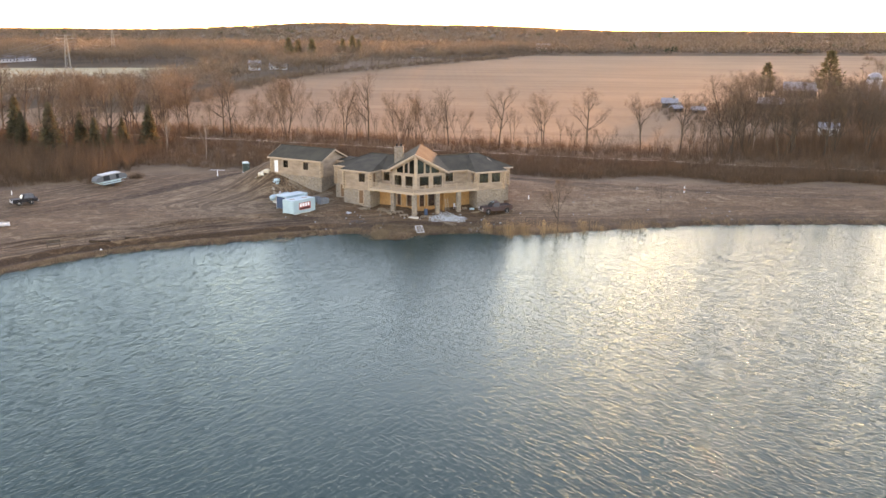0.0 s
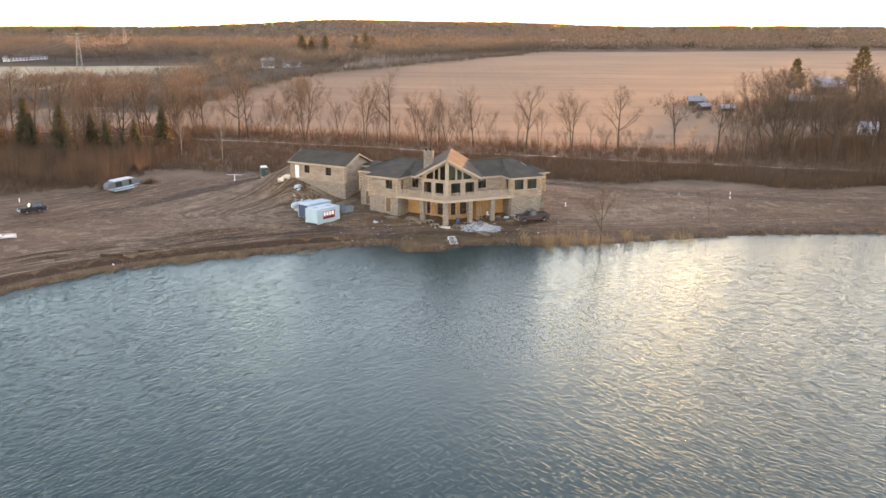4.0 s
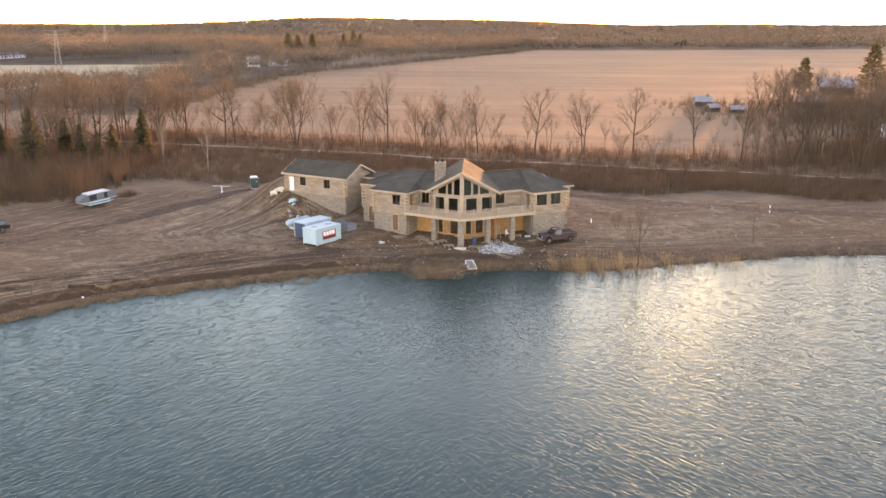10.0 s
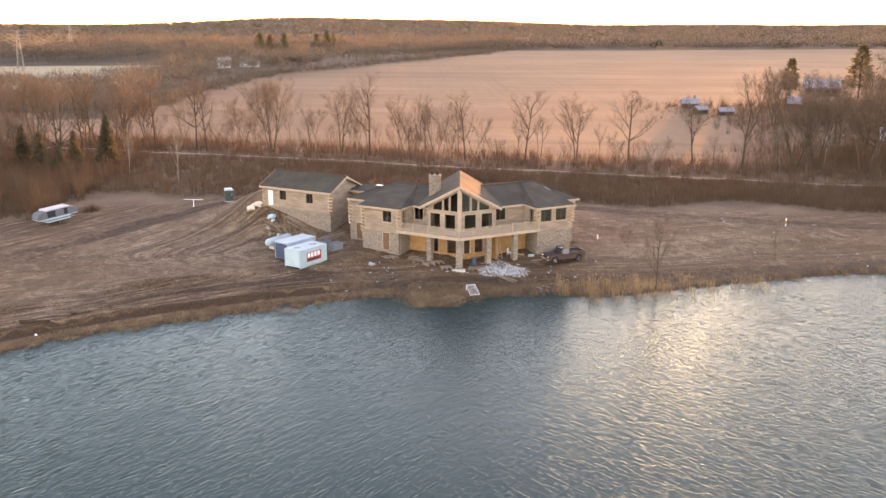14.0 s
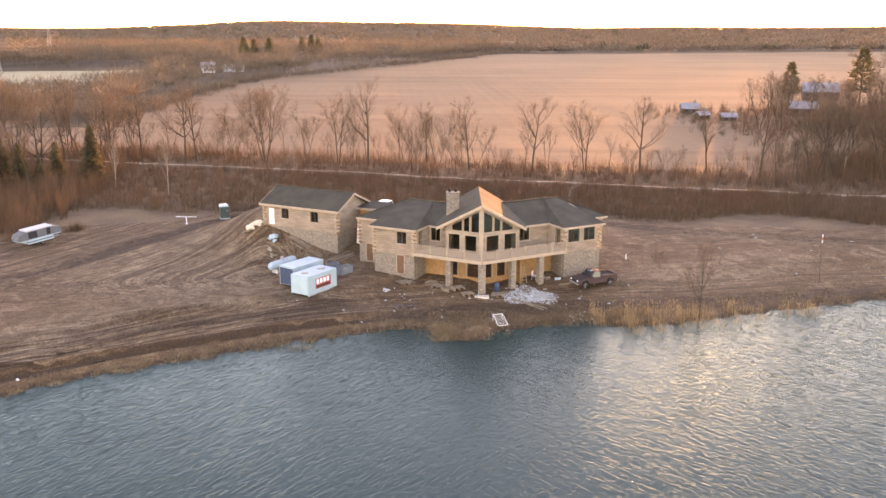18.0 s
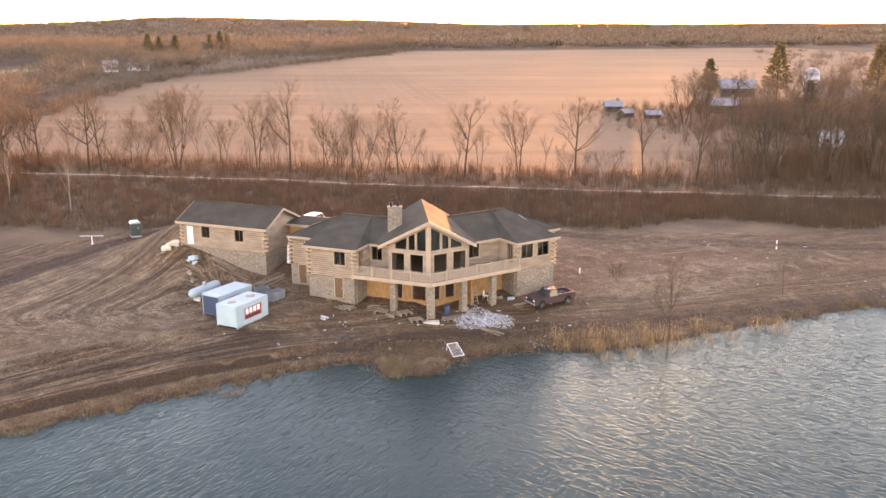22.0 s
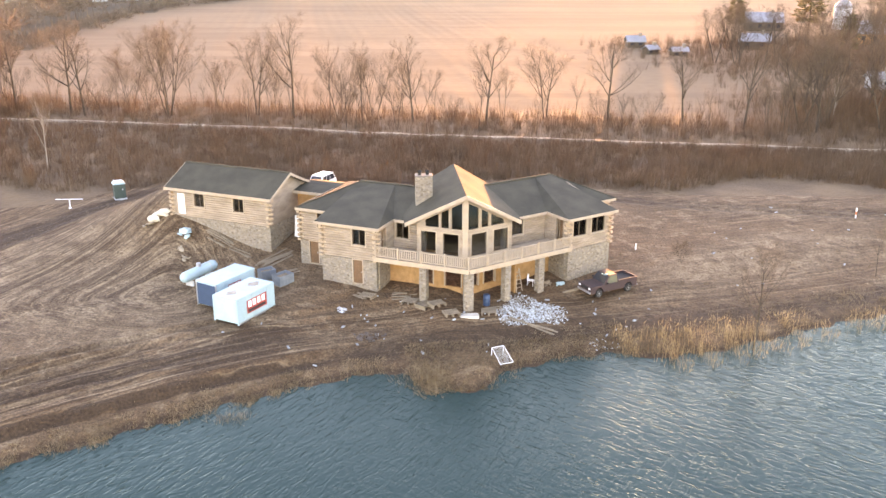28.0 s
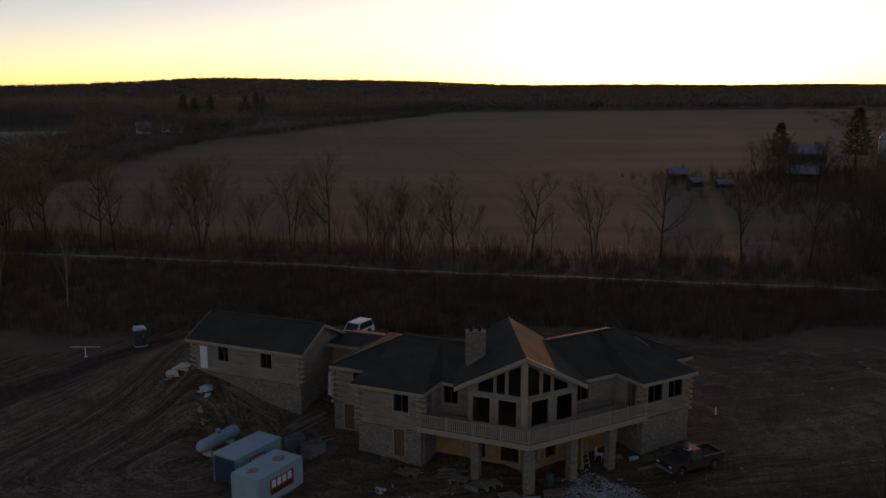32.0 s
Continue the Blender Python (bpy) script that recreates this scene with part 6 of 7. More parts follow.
M_CABLE = material("weathered_aluminium_wire", (0.17, 0.15, 0.135), 0.9, 0.1, 1, 4, 0, spec=0.1)
gz_ = [float(ground_z(x, y)) for x, y, _ in PY]
for zz in (0.78, 0.88, 0.98):
    for s in (-1, 1):
        ends = [(x + s * 6.0, y + s * 1.6, g + 20.5 * zz - 0.6) for (x, y, _), g in zip(PY, gz_)]
        for a, b, sag in ((ends[0], ends[1], 8.5), (ends[0], ends[2], 11.0)):
            tagged(to_object("power_line", cable_span(a, b, sag), M_CABLE), "sagging pale power line between pylons", "cable", "power lines")


def farmhouse(x, y, deg, w, d, h, wall, roof, label, name="farmhouse"):
    t = thing(name, on_ground(x, y, deg), label, "house")
    bm = bmesh.new()
    box(bm, -w / 2, w / 2, -d / 2, d / 2, -1, h)
    part("wall", bm, wall, t)
    for s in (-1, 1):
        bm = bmesh.new()
        prism(bm, [(-w / 2 - 0.4, s * (d / 2 + 0.4), h - 0.1), (w / 2 + 0.4, s * (d / 2 + 0.4), h - 0.1), (w / 2 + 0.4, 0, h + d * 0.38), (-w / 2 - 0.4, 0, h + d * 0.38)], (0, 0, 0.15))
        bmesh.ops.recalc_face_normals(bm, faces=bm.faces[:])
        part("roof", bm, roof, t)
    for s in (-1, 1):
        bm = bmesh.new()
        prism(bm, [(s * w / 2, -d / 2, h), (s * w / 2, d / 2, h), (s * w / 2, 0, h + d * 0.36)], (-s * 0.2, 0, 0))
        bmesh.ops.recalc_face_normals(bm, faces=bm.faces[:])
        part("gable", bm, wall, t)
    n = max(2, int(w / 3))
    for k in range(n):
        bm = bmesh.new()
        xx = -w / 2 + w * (k + 0.5) / n
        box(bm, xx - 0.5, xx + 0.5, -d / 2 - 0.05, -d / 2 + 0.02, h * 0.4, h * 0.8)
        part("window", bm, M_CARGLASS, t)
    bm = bmesh.new()
    box(bm, w * 0.2, w * 0.2 + 0.8, -0.4, 0.4, h + d * 0.2, h + d * 0.38 + 1.0)
    part("chimney", bm, M_STONE, t)
    return t


M_ROOFPALE = material("pale_metal_roof", (0.24, 0.25, 0.27), 0.5, 0.12, 0.3, 3, 0.1, metal=0.3)
farmhouse(-111, 523, 10, 7, 6, 3.2, M_GREYBOX, M_ROOFPALE, "white farmhouse among bare trees")
farmhouse(-98.5, 530, -5, 10, 4.5, 2.0, M_GREYBOX, M_ROOFPALE, "long white farm shed")
farmhouse(-75, 640, 0, 10, 6, 3, M_GREYBOX, M_ROOF, "white house at the edge of the wood")
farmhouse(-19, 708, 0, 12, 7, 4, M_GREYBOX, M_ROOF, "grey house at the wood's edge", "house")
farmhouse(110, 975, 8, 14, 7, 4, M_WHITE, M_ROOFPALE, "small white house beyond the field", "house")
farmhouse(-298, 618, 70, 34, 6, 2.2, M_WHITE, M_ROOFPALE, "long low white greenhouse beyond the green field", "greenhouse")
farmhouse(153, 309, -25, 13, 9, 3.2, M_OSB, M_ROOFPALE, "house with a pale metal roof", "house")
farmhouse(143, 353, -20, 12, 8, 3, M_DARK, M_ROOFPALE, "low house with a pale roof", "house")
farmhouse(80, 310, -10, 5, 4, 1.6, M_DARK, M_ROOFPALE, "low farm shed with a bright roof", "shed")
farmhouse(78, 293, 20, 3.5, 2.6, 1.3, M_DARK, M_ROOFPALE, "small low hutch with a bright roof", "shed")
farmhouse(84, 288, -5, 4.0, 2.6, 1.3, M_DARK, M_ROOFPALE, "small low hutch with a bright roof", "shed")
farmhouse(112, 300, -30, 8, 5, 2.4, M_DARK, M_ROOFPALE, "small shed with a pale roof", "shed")
farmhouse(100, 226, -15, 4.5, 3, 2.2, M_GREYBOX, M_ROOFPALE, "small white shed among shrubs", "shed")


def silo(x, y):
    t = thing("silo", on_ground(x, y), "pale domed farm silo", "silo")
    bm = bmesh.new()
    lathe(bm, [(2.9, -1), (2.9, 7.2)], 20)
    part("shaft", bm, M_GREYBOX, t, smooth=True)
    bm = bmesh.new()
    lathe(bm, [(2.95, 7.2), (2.75, 8.2), (2.1, 9.2), (1.1, 9.8), (0.1, 10.0)], 20)
    part("dome", bm, M_ROOFPALE, t, smooth=True)


silo(172, 352)


def door_panel():
    """A white door leaf leaning in the gap between garage and house."""
    q = F_G @ Vector((0.85, 3.3, 0))
    t = thing("door_panel", on_ground(q.x, q.y, -31), "white panelled door leaf leaning by the link", "door")
    bm = bmesh.new()
    box(bm, -0.36, 0.36, -0.02, 0.02, 0, 2.05, pose(0, 0, 0, -6, 0, 0), 0.006)
    part("leaf", bm, M_WHITE, t)
    for c, d in ((0.2, 0.9), (1.1, 1.85)):
        bm = bmesh.new()
        box(bm, -0.26, 0.26, -0.03, -0.021, c, d, pose(0, 0, 0, -6, 0, 0), 0.004)
        part("panel", bm, M_WHITE, t)


door_panel()


def scattered_bits(n=80, seed=12):
    """Small pale scraps of board and stone strewn round the site."""
    r = random.Random(seed)
    bm = bmesh.new()
    for _ in range(n):
        x, y = (r.gauss(-4, 9), r.gauss(126, 3)) if r.random() < 0.72 else (r.uniform(8, 45), r.uniform(126, 149))
        if y < float(shore_y(x)) + 1.5 or (y > 127.5 + 0.3 * abs(x + 4) and abs(x + 4) < 18):
            continue
        l, w = r.uniform(0.05, 0.26), r.uniform(0.03, 0.09)
        box(bm, -l, l, -w, w, -0.02, r.uniform(0.03, 0.08), on_ground(x, y, r.uniform(0, 180)))
    tagged(to_object("scattered_debris", bm, M_RUBBLE), "small pale scraps of board and stone on the soil", "debris", kind="stuff")


scattered_bits()

# plain white lump added for a small bird-like shape on the bank
lumps("white_lump", -43.5, 106.6, None, 2, 0.15, 0.1, 0.13, M_WHITE, "small white bird-like lump on the shore bank", "bucket", 31, 0.8)


# ---- trees, reeds and woods ----
M_BARK = material("grey_brown_bark", (0.085, 0.06, 0.044), 0.9, 0.3, 1.2, 9, 0.4, spec=0.1, second=(0.055, 0.039, 0.029))
M_BIRCH = material("pale_birch_bark", (0.27, 0.22, 0.18), 0.8, 0.3, 2, 12, 0.3)
M_TWIG = leaf_like("bare_twigs", (0.121, 0.080, 0.055), (0.084, 0.056, 0.039), (0.126, 0.082, 0.053), 0.3, 0.08)
M_BRUSH = leaf_like("russet_brush", (0.155, 0.084, 0.050), (0.09, 0.050, 0.031), (0.16, 0.088, 0.052), 0.45, 0.12)
M_REED = leaf_like("dry_reed", (0.462, 0.288, 0.158), (0.294, 0.178, 0.097), (0.420, 0.240, 0.123), 0.4, 0.35)
M_SEDGE = leaf_like("straw_sedge", (0.25, 0.17, 0.108), (0.135, 0.088, 0.055), (0.24, 0.15, 0.09), 0.5, 0.25)
M_NEEDLE = leaf_like("spruce_needles", (0.085, 0.08, 0.05), (0.055, 0.055, 0.036), (0.10, 0.085, 0.045), 0.4)
M_WOOD = leaf_like("bare_wood", (0.200, 0.134, 0.092), (0.137, 0.091, 0.063), (0.168, 0.106, 0.069), 0.3, 0.15)
M_FARWOOD = leaf_like("far_bare_wood", (0.179, 0.120, 0.084), (0.121, 0.083, 0.058), (0.147, 0.096, 0.062), 0.25, 0.1)
pf = M_FARWOOD.node_tree.nodes["Principled BSDF"]
pf.inputs["Sheen Weight"].default_value, pf.inputs["Sheen Roughness"].default_value, pf.inputs["Sheen Tint"].default_value = 0.08, 0.6, (1, 0.8, 0.65, 1)
M_WOODGREEN = material("far_conifers", (0.06, 0.065, 0.035), 0.9, 0.3, 0.05, 0.5, 0, rand=0.35)


class Mesh:
    """Collects triangles and quads as plain lists."""

    def __init__(self):
        self.v, self.f = [], []

    def cone(self, a, b, ra, rb, sides):
        d = (b - a)
        u = d.orthogonal().normalized()
        w = d.cross(u).normalized()
        n = len(self.v)
        for c, r in ((a, ra), (b, rb)):
            for k in range(sides):
                t = 2 * math.pi * k / sides
                self.v.append(c + u * (r * math.cos(t)) + w * (r * math.sin(t)))
        for k in range(sides):
            self.f.append((n + k, n + (k + 1) % sides, n + sides + (k + 1) % sides, n + sides + k))

    def blade(self, a, b, w):
        """A thin triangle from a to its tip b."""
        d = (b - a)
        u = d.cross(Vector((w[0], w[1], 0.3))).normalized() * w[2]
        n = len(self.v)
        self.v += [a - u, a + u, b]
        self.f.append((n, n + 1, n + 2))

    def make(self, name, mat, smooth_=False):
        me = bpy.data.meshes.new(name)
        me.from_pydata(self.v, [], self.f)
        me.materials.append(mat)
        if smooth_:
            me.polygons.foreach_set("use_smooth", [True] * len(me.polygons))
        return me


def bare_tree(seed, h, spread_, stems=1, fork=0.3, thin=1.0):
    """Meshes of a leafless tree h high: trunk, rising limbs and branches, and the fine twigs of its crown."""
    rnd = random.Random(seed)
    wood, tw = Mesh(), Mesh()

    def turned(d, out, level):
        a = rnd.uniform(0, 6.283)
        side = Vector((math.cos(a), math.sin(a), 0.15))
        side = (side - d * side.dot(d)).normalized()
        return (d * math.cos(out) + side * math.sin(out)).normalized()

    def grow(p, d, length, r, level):
        segs = (5, 5, 4, 2)[level]
        for s in range(segs):
            bend = Vector((rnd.gauss(0, 1), rnd.gauss(0, 1), rnd.gauss(0, 0.4))) * (0.04, 0.09, 0.13, 0.16)[level]
            d = (d + bend + Vector((0, 0, (0.02, 0.09, 0.06, 0.03)[level]))).normalized()
            q = p + d * (length / segs)
            r2 = r * (0.84, 0.74, 0.68, 0.6)[level]
            wood.cone(p, q, r, r2, (7, 5, 3, 3)[level])
            bare = (s + 1) / segs < (fork if level == 0 else 0.25)
            if level < 3 and not bare:
                left = 1 - (s + 0.5) / segs
                for _ in range((3, 2, 2)[level] if s + 1 < segs else 2):
                    out = rnd.uniform(0.55, 1.1) * spread_ * (1.1 if level == 0 and s < 3 else 1.0)
                    l = (h * (0.24 + 0.40 * left) if level == 0 else length * (0.22 + 0.36 * left)) * rnd.uniform(0.75, 1.15)
                    grow(q, turned(d, out, level), l, r2 * (0.68, 0.62, 0.55)[level], level + 1)
            if level == 3 or (level == 2 and s > 1):
                for _ in range(2 if level == 3 else 1):
                    b = p.lerp(q, rnd.random())
                    t = (d + Vector((rnd.gauss(0, 0.5), rnd.gauss(0, 0.5), rnd.gauss(0.15, 0.35)))).normalized()
                    tw.blade(b, b + t * rnd.uniform(0.5, 1.4) * h / 16, (rnd.gauss(0, 1), rnd.gauss(0, 1), 0.006 * thin))
            p, r = q, r2

    for k in range(stems):
        a = 6.283 * k / stems + rnd.uniform(-0.5, 0.5)
        tilt = 0.03 if stems == 1 else rnd.uniform(0.14, 0.34)
        d = Vector((math.cos(a) * tilt, math.sin(a) * tilt, 1)).normalized()
        foot = 0.3 if stems > 1 else 0.0
        grow(Vector((foot * math.cos(a), foot * math.sin(a), -0.4)), d, h * (0.86 if stems == 1 else rnd.uniform(0.72, 0.88)), h * 0.0165 * thin / math.sqrt(stems), 0)
    top = h / max(v.z for v in wood.v)
    for ms in (wood, tw):
        ms.v = [Vector((v.x * top, v.y * top, v.z * top if v.z > 0 else v.z)) for v in ms.v]
    return wood, tw


TREES = []
for k, (h, sp, st, fk, th) in enumerate(((15, 0.95, 1, 0.35, 1), (17, 0.8, 1, 0.3, 1), (15, 0.75, 2, 0.3, 1), (14, 0.85, 1, 0.4, 1), (16, 0.62, 5, 0.3, 1.1), (12, 0.5, 1, 0.45, 0.55), (12, 0.5, 2, 0.4, 0.6), (8, 0.75, 3, 0.2, 0.7))):
    w_, t_ = bare_tree(100 + k, h, sp, st, fk, th)
    TREES.append((h, w_.make("bare_tree", M_BARK), t_.make("crown", M_TWIG)))
w_, t_ = bare_tree(140, 11, 0.4, 1, 0.35, 0.6)
BIRCH = (11, w_.make("birch_tree", M_BIRCH), t_.make("crown", M_TWIG))


w_, t_ = bare_tree(151, 8, 0.62, 1, 0.4, 0.75)
SHORE_TREE = (8, w_.make("bare_tree", M_BARK), t_.make("crown", M_TWIG))


def plant(kind, x, y, h, deg, label, group, name="bare_tree"):
    h0, wood, tw = kind
    ob = new(name, wood)
    s = h / h0
    ob.matrix_basis = pose(x, y, float(ground_z(x, y)), 0, 0, deg) @ Matrix.Diagonal((s, s, s, 1))
    tagged(ob, label, "tree", group)
    c = new("crown", tw)
    c.parent = ob
    return ob


rnd = random.Random(7)
ROW = [(-67.4, 212, 13, 3), (-65.4, 224, 14.5, 1), (-55.3, 219, 15.3, 0), (-52.4, 216, 15.5, 3), (-38.5, 214, 15.8, 4), (-24.0, 212, 14, 2), (-18.0, 209, 17, 1), (-12.0, 208, 12.7, 5), (-10.4, 209, 12, 6), (-6.6, 210, 12.5, 5), (-4.5, 209, 12.5, 6),
       (1.3, 204, 13.7, 3), (13.0, 201.5, 13.8, 0), (23.4, 203, 13, 2), (33.2, 200, 14, 0), (45, 197, 13, 1), (52, 190, 14, 1), (63, 192, 15, 2), (74, 184, 15, 0), (84, 186, 15, 3), (-80, 221, 15, 0), (-92, 226, 16, 4), (-105, 232, 15, 1), (-120, 238, 17, 0), (-30.5, 217, 10, 6), (-46, 222, 11, 7)]
for x, y, h, k in ROW:
    plant(TREES[k], x, y, h, rnd.uniform(0, 360), "tall leafless tree in the row along the gravel trail", "trees along the trail")
# slim saplings between the big trees
for k in range(70):
    x = rnd.uniform(-78, 66)
    y = 193 - 0.33 * x + rnd.uniform(2.5, 20)
    plant(TREES[rnd.choice((5, 5, 6))], x, y, rnd.uniform(4.5, 9.5), rnd.uniform(0, 360), "slim leafless sapling in the hedgerow", "hedgerow saplings")
for k in range(12):
    x = rnd.uniform(-70, 95)
    y = 193 - 0.33 * x - rnd.uniform(3, 24)
    plant(TREES[rnd.choice((5, 6, 7))], x, y, rnd.uniform(3.0, 5.5), rnd.uniform(0, 360), "small leafless tree in the russet brush", "brush saplings")
# the wood on the one side, behind the camper
for k in range(64):
    x = rnd.uniform(-165, -68)
    y = 205 - 0.25 * (x + 70) + rnd.uniform(-24, 34)
    plant(TREES[rnd.randrange(7)], x, y, rnd.uniform(8, 16), rnd.uniform(0, 360), "leafless tree in the wood beyond the camper", "wood trees")
# the wood round the farm on the other side
for k in range(85):
    y = rnd.uniform(175, 310)
    x = rnd.triangular(72, 200, 130) + 0.1 * (y - 170)
    plant(TREES[rnd.randrange(7)], x, y, rnd.uniform(8, 15), rnd.uniform(0, 360), "leafless tree in the wood round the farm", "farm wood trees")
for k in range(22):
    x, y = rnd.uniform(86, 150), rnd.uniform(222, 300)
    plant(TREES[rnd.choice((0, 1, 2, 3))], x, y, rnd.uniform(11, 17), rnd.uniform(0, 360), "tall leafless tree in the wood round the farm", "farm wood trees")
for k, (x, y, h) in enumerate(((62, 186, 14), (67, 192, 15), (72, 184, 15), (77, 190, 16), (81, 184, 15), (86, 191, 16), (91, 186, 15), (70, 203, 16), (80, 200, 17), (95, 194, 16))):
    plant(TREES[(1, 4, 2, 0)[k % 4]], x, y, h, 77 * k, "tall leafless tree in the wood round the farm", "farm wood trees")
for x, y, h in ((-48.6, 177.2, 9.5), (-60, 188, 8.5), (69, 193, 9)):
    plant(BIRCH, x, y, h, rnd.uniform(0, 360), "slender pale-barked birch without leaves", "birches", "birch_tree")
plant(SHORE_TREE, 15.8, 118.0, 8.2, 30, "small leafless tree standing in the reeds at the shore", "shore trees")
plant(TREES[7], 16.4, 132.8, 2.4, 200, "small leafless shrub on the bare slope", "shore trees", "shrub")
plant(TREES[5], 33.0, 128.6, 5.0, 90, "thin leafless sapling on the shore", "shore trees")


def conifer(seed, h, open_=0.0):
    """A spruce or, with open_, a ragged old pine: trunk and whorls of drooping sprays."""
    rnd_ = random.Random(seed)
    wood, nd = Mesh(), Mesh()
    wood.cone(Vector((0, 0, -0.4)), Vector((0, 0, h)), h * 0.018, 0.02, 7)
    n = int(h * (3.2 if not open_ else 1.2))
    for k in range(n):
        a = k / n
        z = h * (0.08 + 0.9 * a) if not open_ else h * (0.28 + 0.7 * a)
        reach = h * (0.23 * (1 - a) ** 0.85 + 0.015) if not open_ else h * (0.30 * (1 - a) ** 0.8 + 0.03) * rnd_.uniform(0.45, 1.15)
        m = 9 if not open_ else 6
        for j in range(m):
            t = 6.283 * j / m + rnd_.uniform(-0.4, 0.4)
            r = reach * rnd_.uniform(0.7, 1.1)
            tip = Vector((math.cos(t) * r, math.sin(t) * r, z - r * (0.35 if not open_ else -0.05)))
            root = Vector((0, 0, z))
            if open_:
                wood.cone(root, tip, 0.06, 0.015, 3)
            for _ in range(7 if not open_ else 14):
                b = root.lerp(tip, rnd_.uniform(0.15 if not open_ else 0.35, 1))
                d = Vector((math.cos(t) + rnd_.gauss(0, 0.7), math.sin(t) + rnd_.gauss(0, 0.7), rnd_.gauss(-0.2 if not open_ else 0.2, 0.35))).normalized()
                nd.blade(b, b + d * rnd_.uniform(0.45, 0.95) * ((1 + 0.03 * h) if open_ else (1.35 - 1.0 * a)), (rnd_.gauss(0, 1), rnd_.gauss(0, 1), (0.13 + 0.008 * h) * (0.8 if open_ else 1.15 - 0.7 * a)))
    return h, wood.make("spruce_tree", M_BARK), nd.make("crown", M_NEEDLE)


SPRUCE = [conifer(1, 10), conifer(2, 9)]
M_PINE = leaf_like("pine_needles", (0.10, 0.095, 0.055), (0.065, 0.064, 0.04), (0.12, 0.10, 0.05), 0.4)
PINE = [conifer(3, 20, 1), conifer(4, 18, 1)]
for _, _, crown_ in PINE:
    crown_.materials[0] = M_PINE
for k, (x, y, h) in enumerate(((-65, 192.5, 10.5), (-71, 192.5, 7.5), (-72.2, 188, 5.8), (-75, 187, 8.2), (-79, 189.5, 9), (-84, 186, 11.5), (-87, 193, 10), (-96, 196, 12), (-92, 190, 9), (-102, 192, 12.5), (-110, 200, 13), (-107, 186, 11), (-116, 190, 12))):
    plant(SPRUCE[k % 2], x, y, h, 47 * k, "dark green spruce at the wood's edge", "spruces", "spruce_tree")
for k, (x, y, h) in enumerate(((139, 318, 20), (168, 300, 19), (121, 330, 15), (178, 322, 20), (120, 268, 12))):
    plant(PINE[k % 2], x, y, h, 61 * k, "tall ragged pine by the farm", "farm pines", "pine_tree")
for k, (x, y, h) in enumerate(((-106, 612, 17), (-101, 622, 15), (-92, 626, 16), (-75, 668, 15), (-70, 690, 17), (-66, 700, 14))):
    plant(PINE[k % 2], x, y, h, 50 * k, "tall green pine beyond the farmhouse", "far pines", "pine_tree")


def stuff(name, mesh, mat, label, category):
    return tagged(new(name, mesh.make(name, mat)), label, category, kind="stuff")


def scatter(n, seed, region, draw):
    r = random.Random(seed)
    done = 0
    while done < n:
        p = region(r)
        if p is not None:
            draw(r, *p)
            done += 1


# russet brush between the track and the trail, and under the woods
br = Mesh()


def brush(r, x, y, h):
    z = float(ground_z(x, y)) - 0.05
    for _ in range(r.randint(13, 19)):
        a, t = r.uniform(0, 6.283), r.uniform(0.05, 0.5)
        l = h * r.uniform(0.5, 1.1)
        o = Vector((x + r.gauss(0, 0.35), y + r.gauss(0, 0.35), z))
        br.blade(o, o + Vector((math.cos(a) * t, math.sin(a) * t, 1)) * l, (r.gauss(0, 1), r.gauss(0, 1), 0.010 + 0.005 * l))


def strip(r):
    x = r.uniform(-75, 100)
    y0, y1 = 166 + 3 * math.sin(x * 0.2) + float(np.interp(x, [-75, -30, 0, 40, 100], [-2, 3, -4, -9, -20])), 191 - 0.33 * x
    y = r.uniform(y0, y1) if y1 > y0 else y0
    return x, y, r.uniform(0.7, 2.6)


scatter(8500, 11, strip, brush)
scatter(2200, 12, lambda r: (lambda x: (x, 193 - 0.33 * x + r.uniform(2, 20), r.uniform(0.8, 3.6)))(r.uniform(-85, 95)), brush)
scatter(3500, 13, lambda r: (r.uniform(-180, -62), r.uniform(160, 232), r.uniform(1.2, 4.0)), brush)
scatter(5500, 14, lambda r: (r.triangular(62, 210, 130), r.uniform(168, 320), r.uniform(1.2, 4.5)), brush)
scatter(500, 15, lambda r: (lambda x: (x, r.uniform(0, 8) + float(np.interp(x, [-100, -75, -62], [134, 147, 158])), r.uniform(0.6, 2.0)))(r.uniform(-100, -62)), brush)
scatter(1800, 16, lambda r: (r.uniform(-115, -60), r.uniform(152, 200), r.uniform(1.5, 5.0)), brush)
scatter(1800, 17, lambda r: (r.gauss(88, 14), r.gauss(199, 9), r.uniform(1.2, 4.2)), brush)
scatter(30, 18, lambda r: (r.gauss(-56.2, 0.5), r.gauss(157.3, 0.5), r.uniform(0.9, 1.7)), brush)
stuff("brush", br, M_BRUSH, "dense russet leafless brush and weeds", "brush")

# reeds and sedge along the shore
rd, sg_ = Mesh(), Mesh()


def reed(r, x, y, h):
    z = min(float(ground_z(x, y)), 0.3) - 0.1
    o = Vector((x, y, z))
    tip = o + Vector((r.gauss(0, 0.09), r.gauss(0, 0.09), 1)) * h
    rd.blade(o, tip, (r.gauss(0, 1), r.gauss(0, 1), 0.013))
    if r.random() < 0.4:
        rd.blade(tip - Vector((0, 0, 0.22)), tip + Vector((r.gauss(0, 0.1), r.gauss(0, 0.1), 0.08)), (r.gauss(0, 1), r.gauss(0, 1), 0.032))


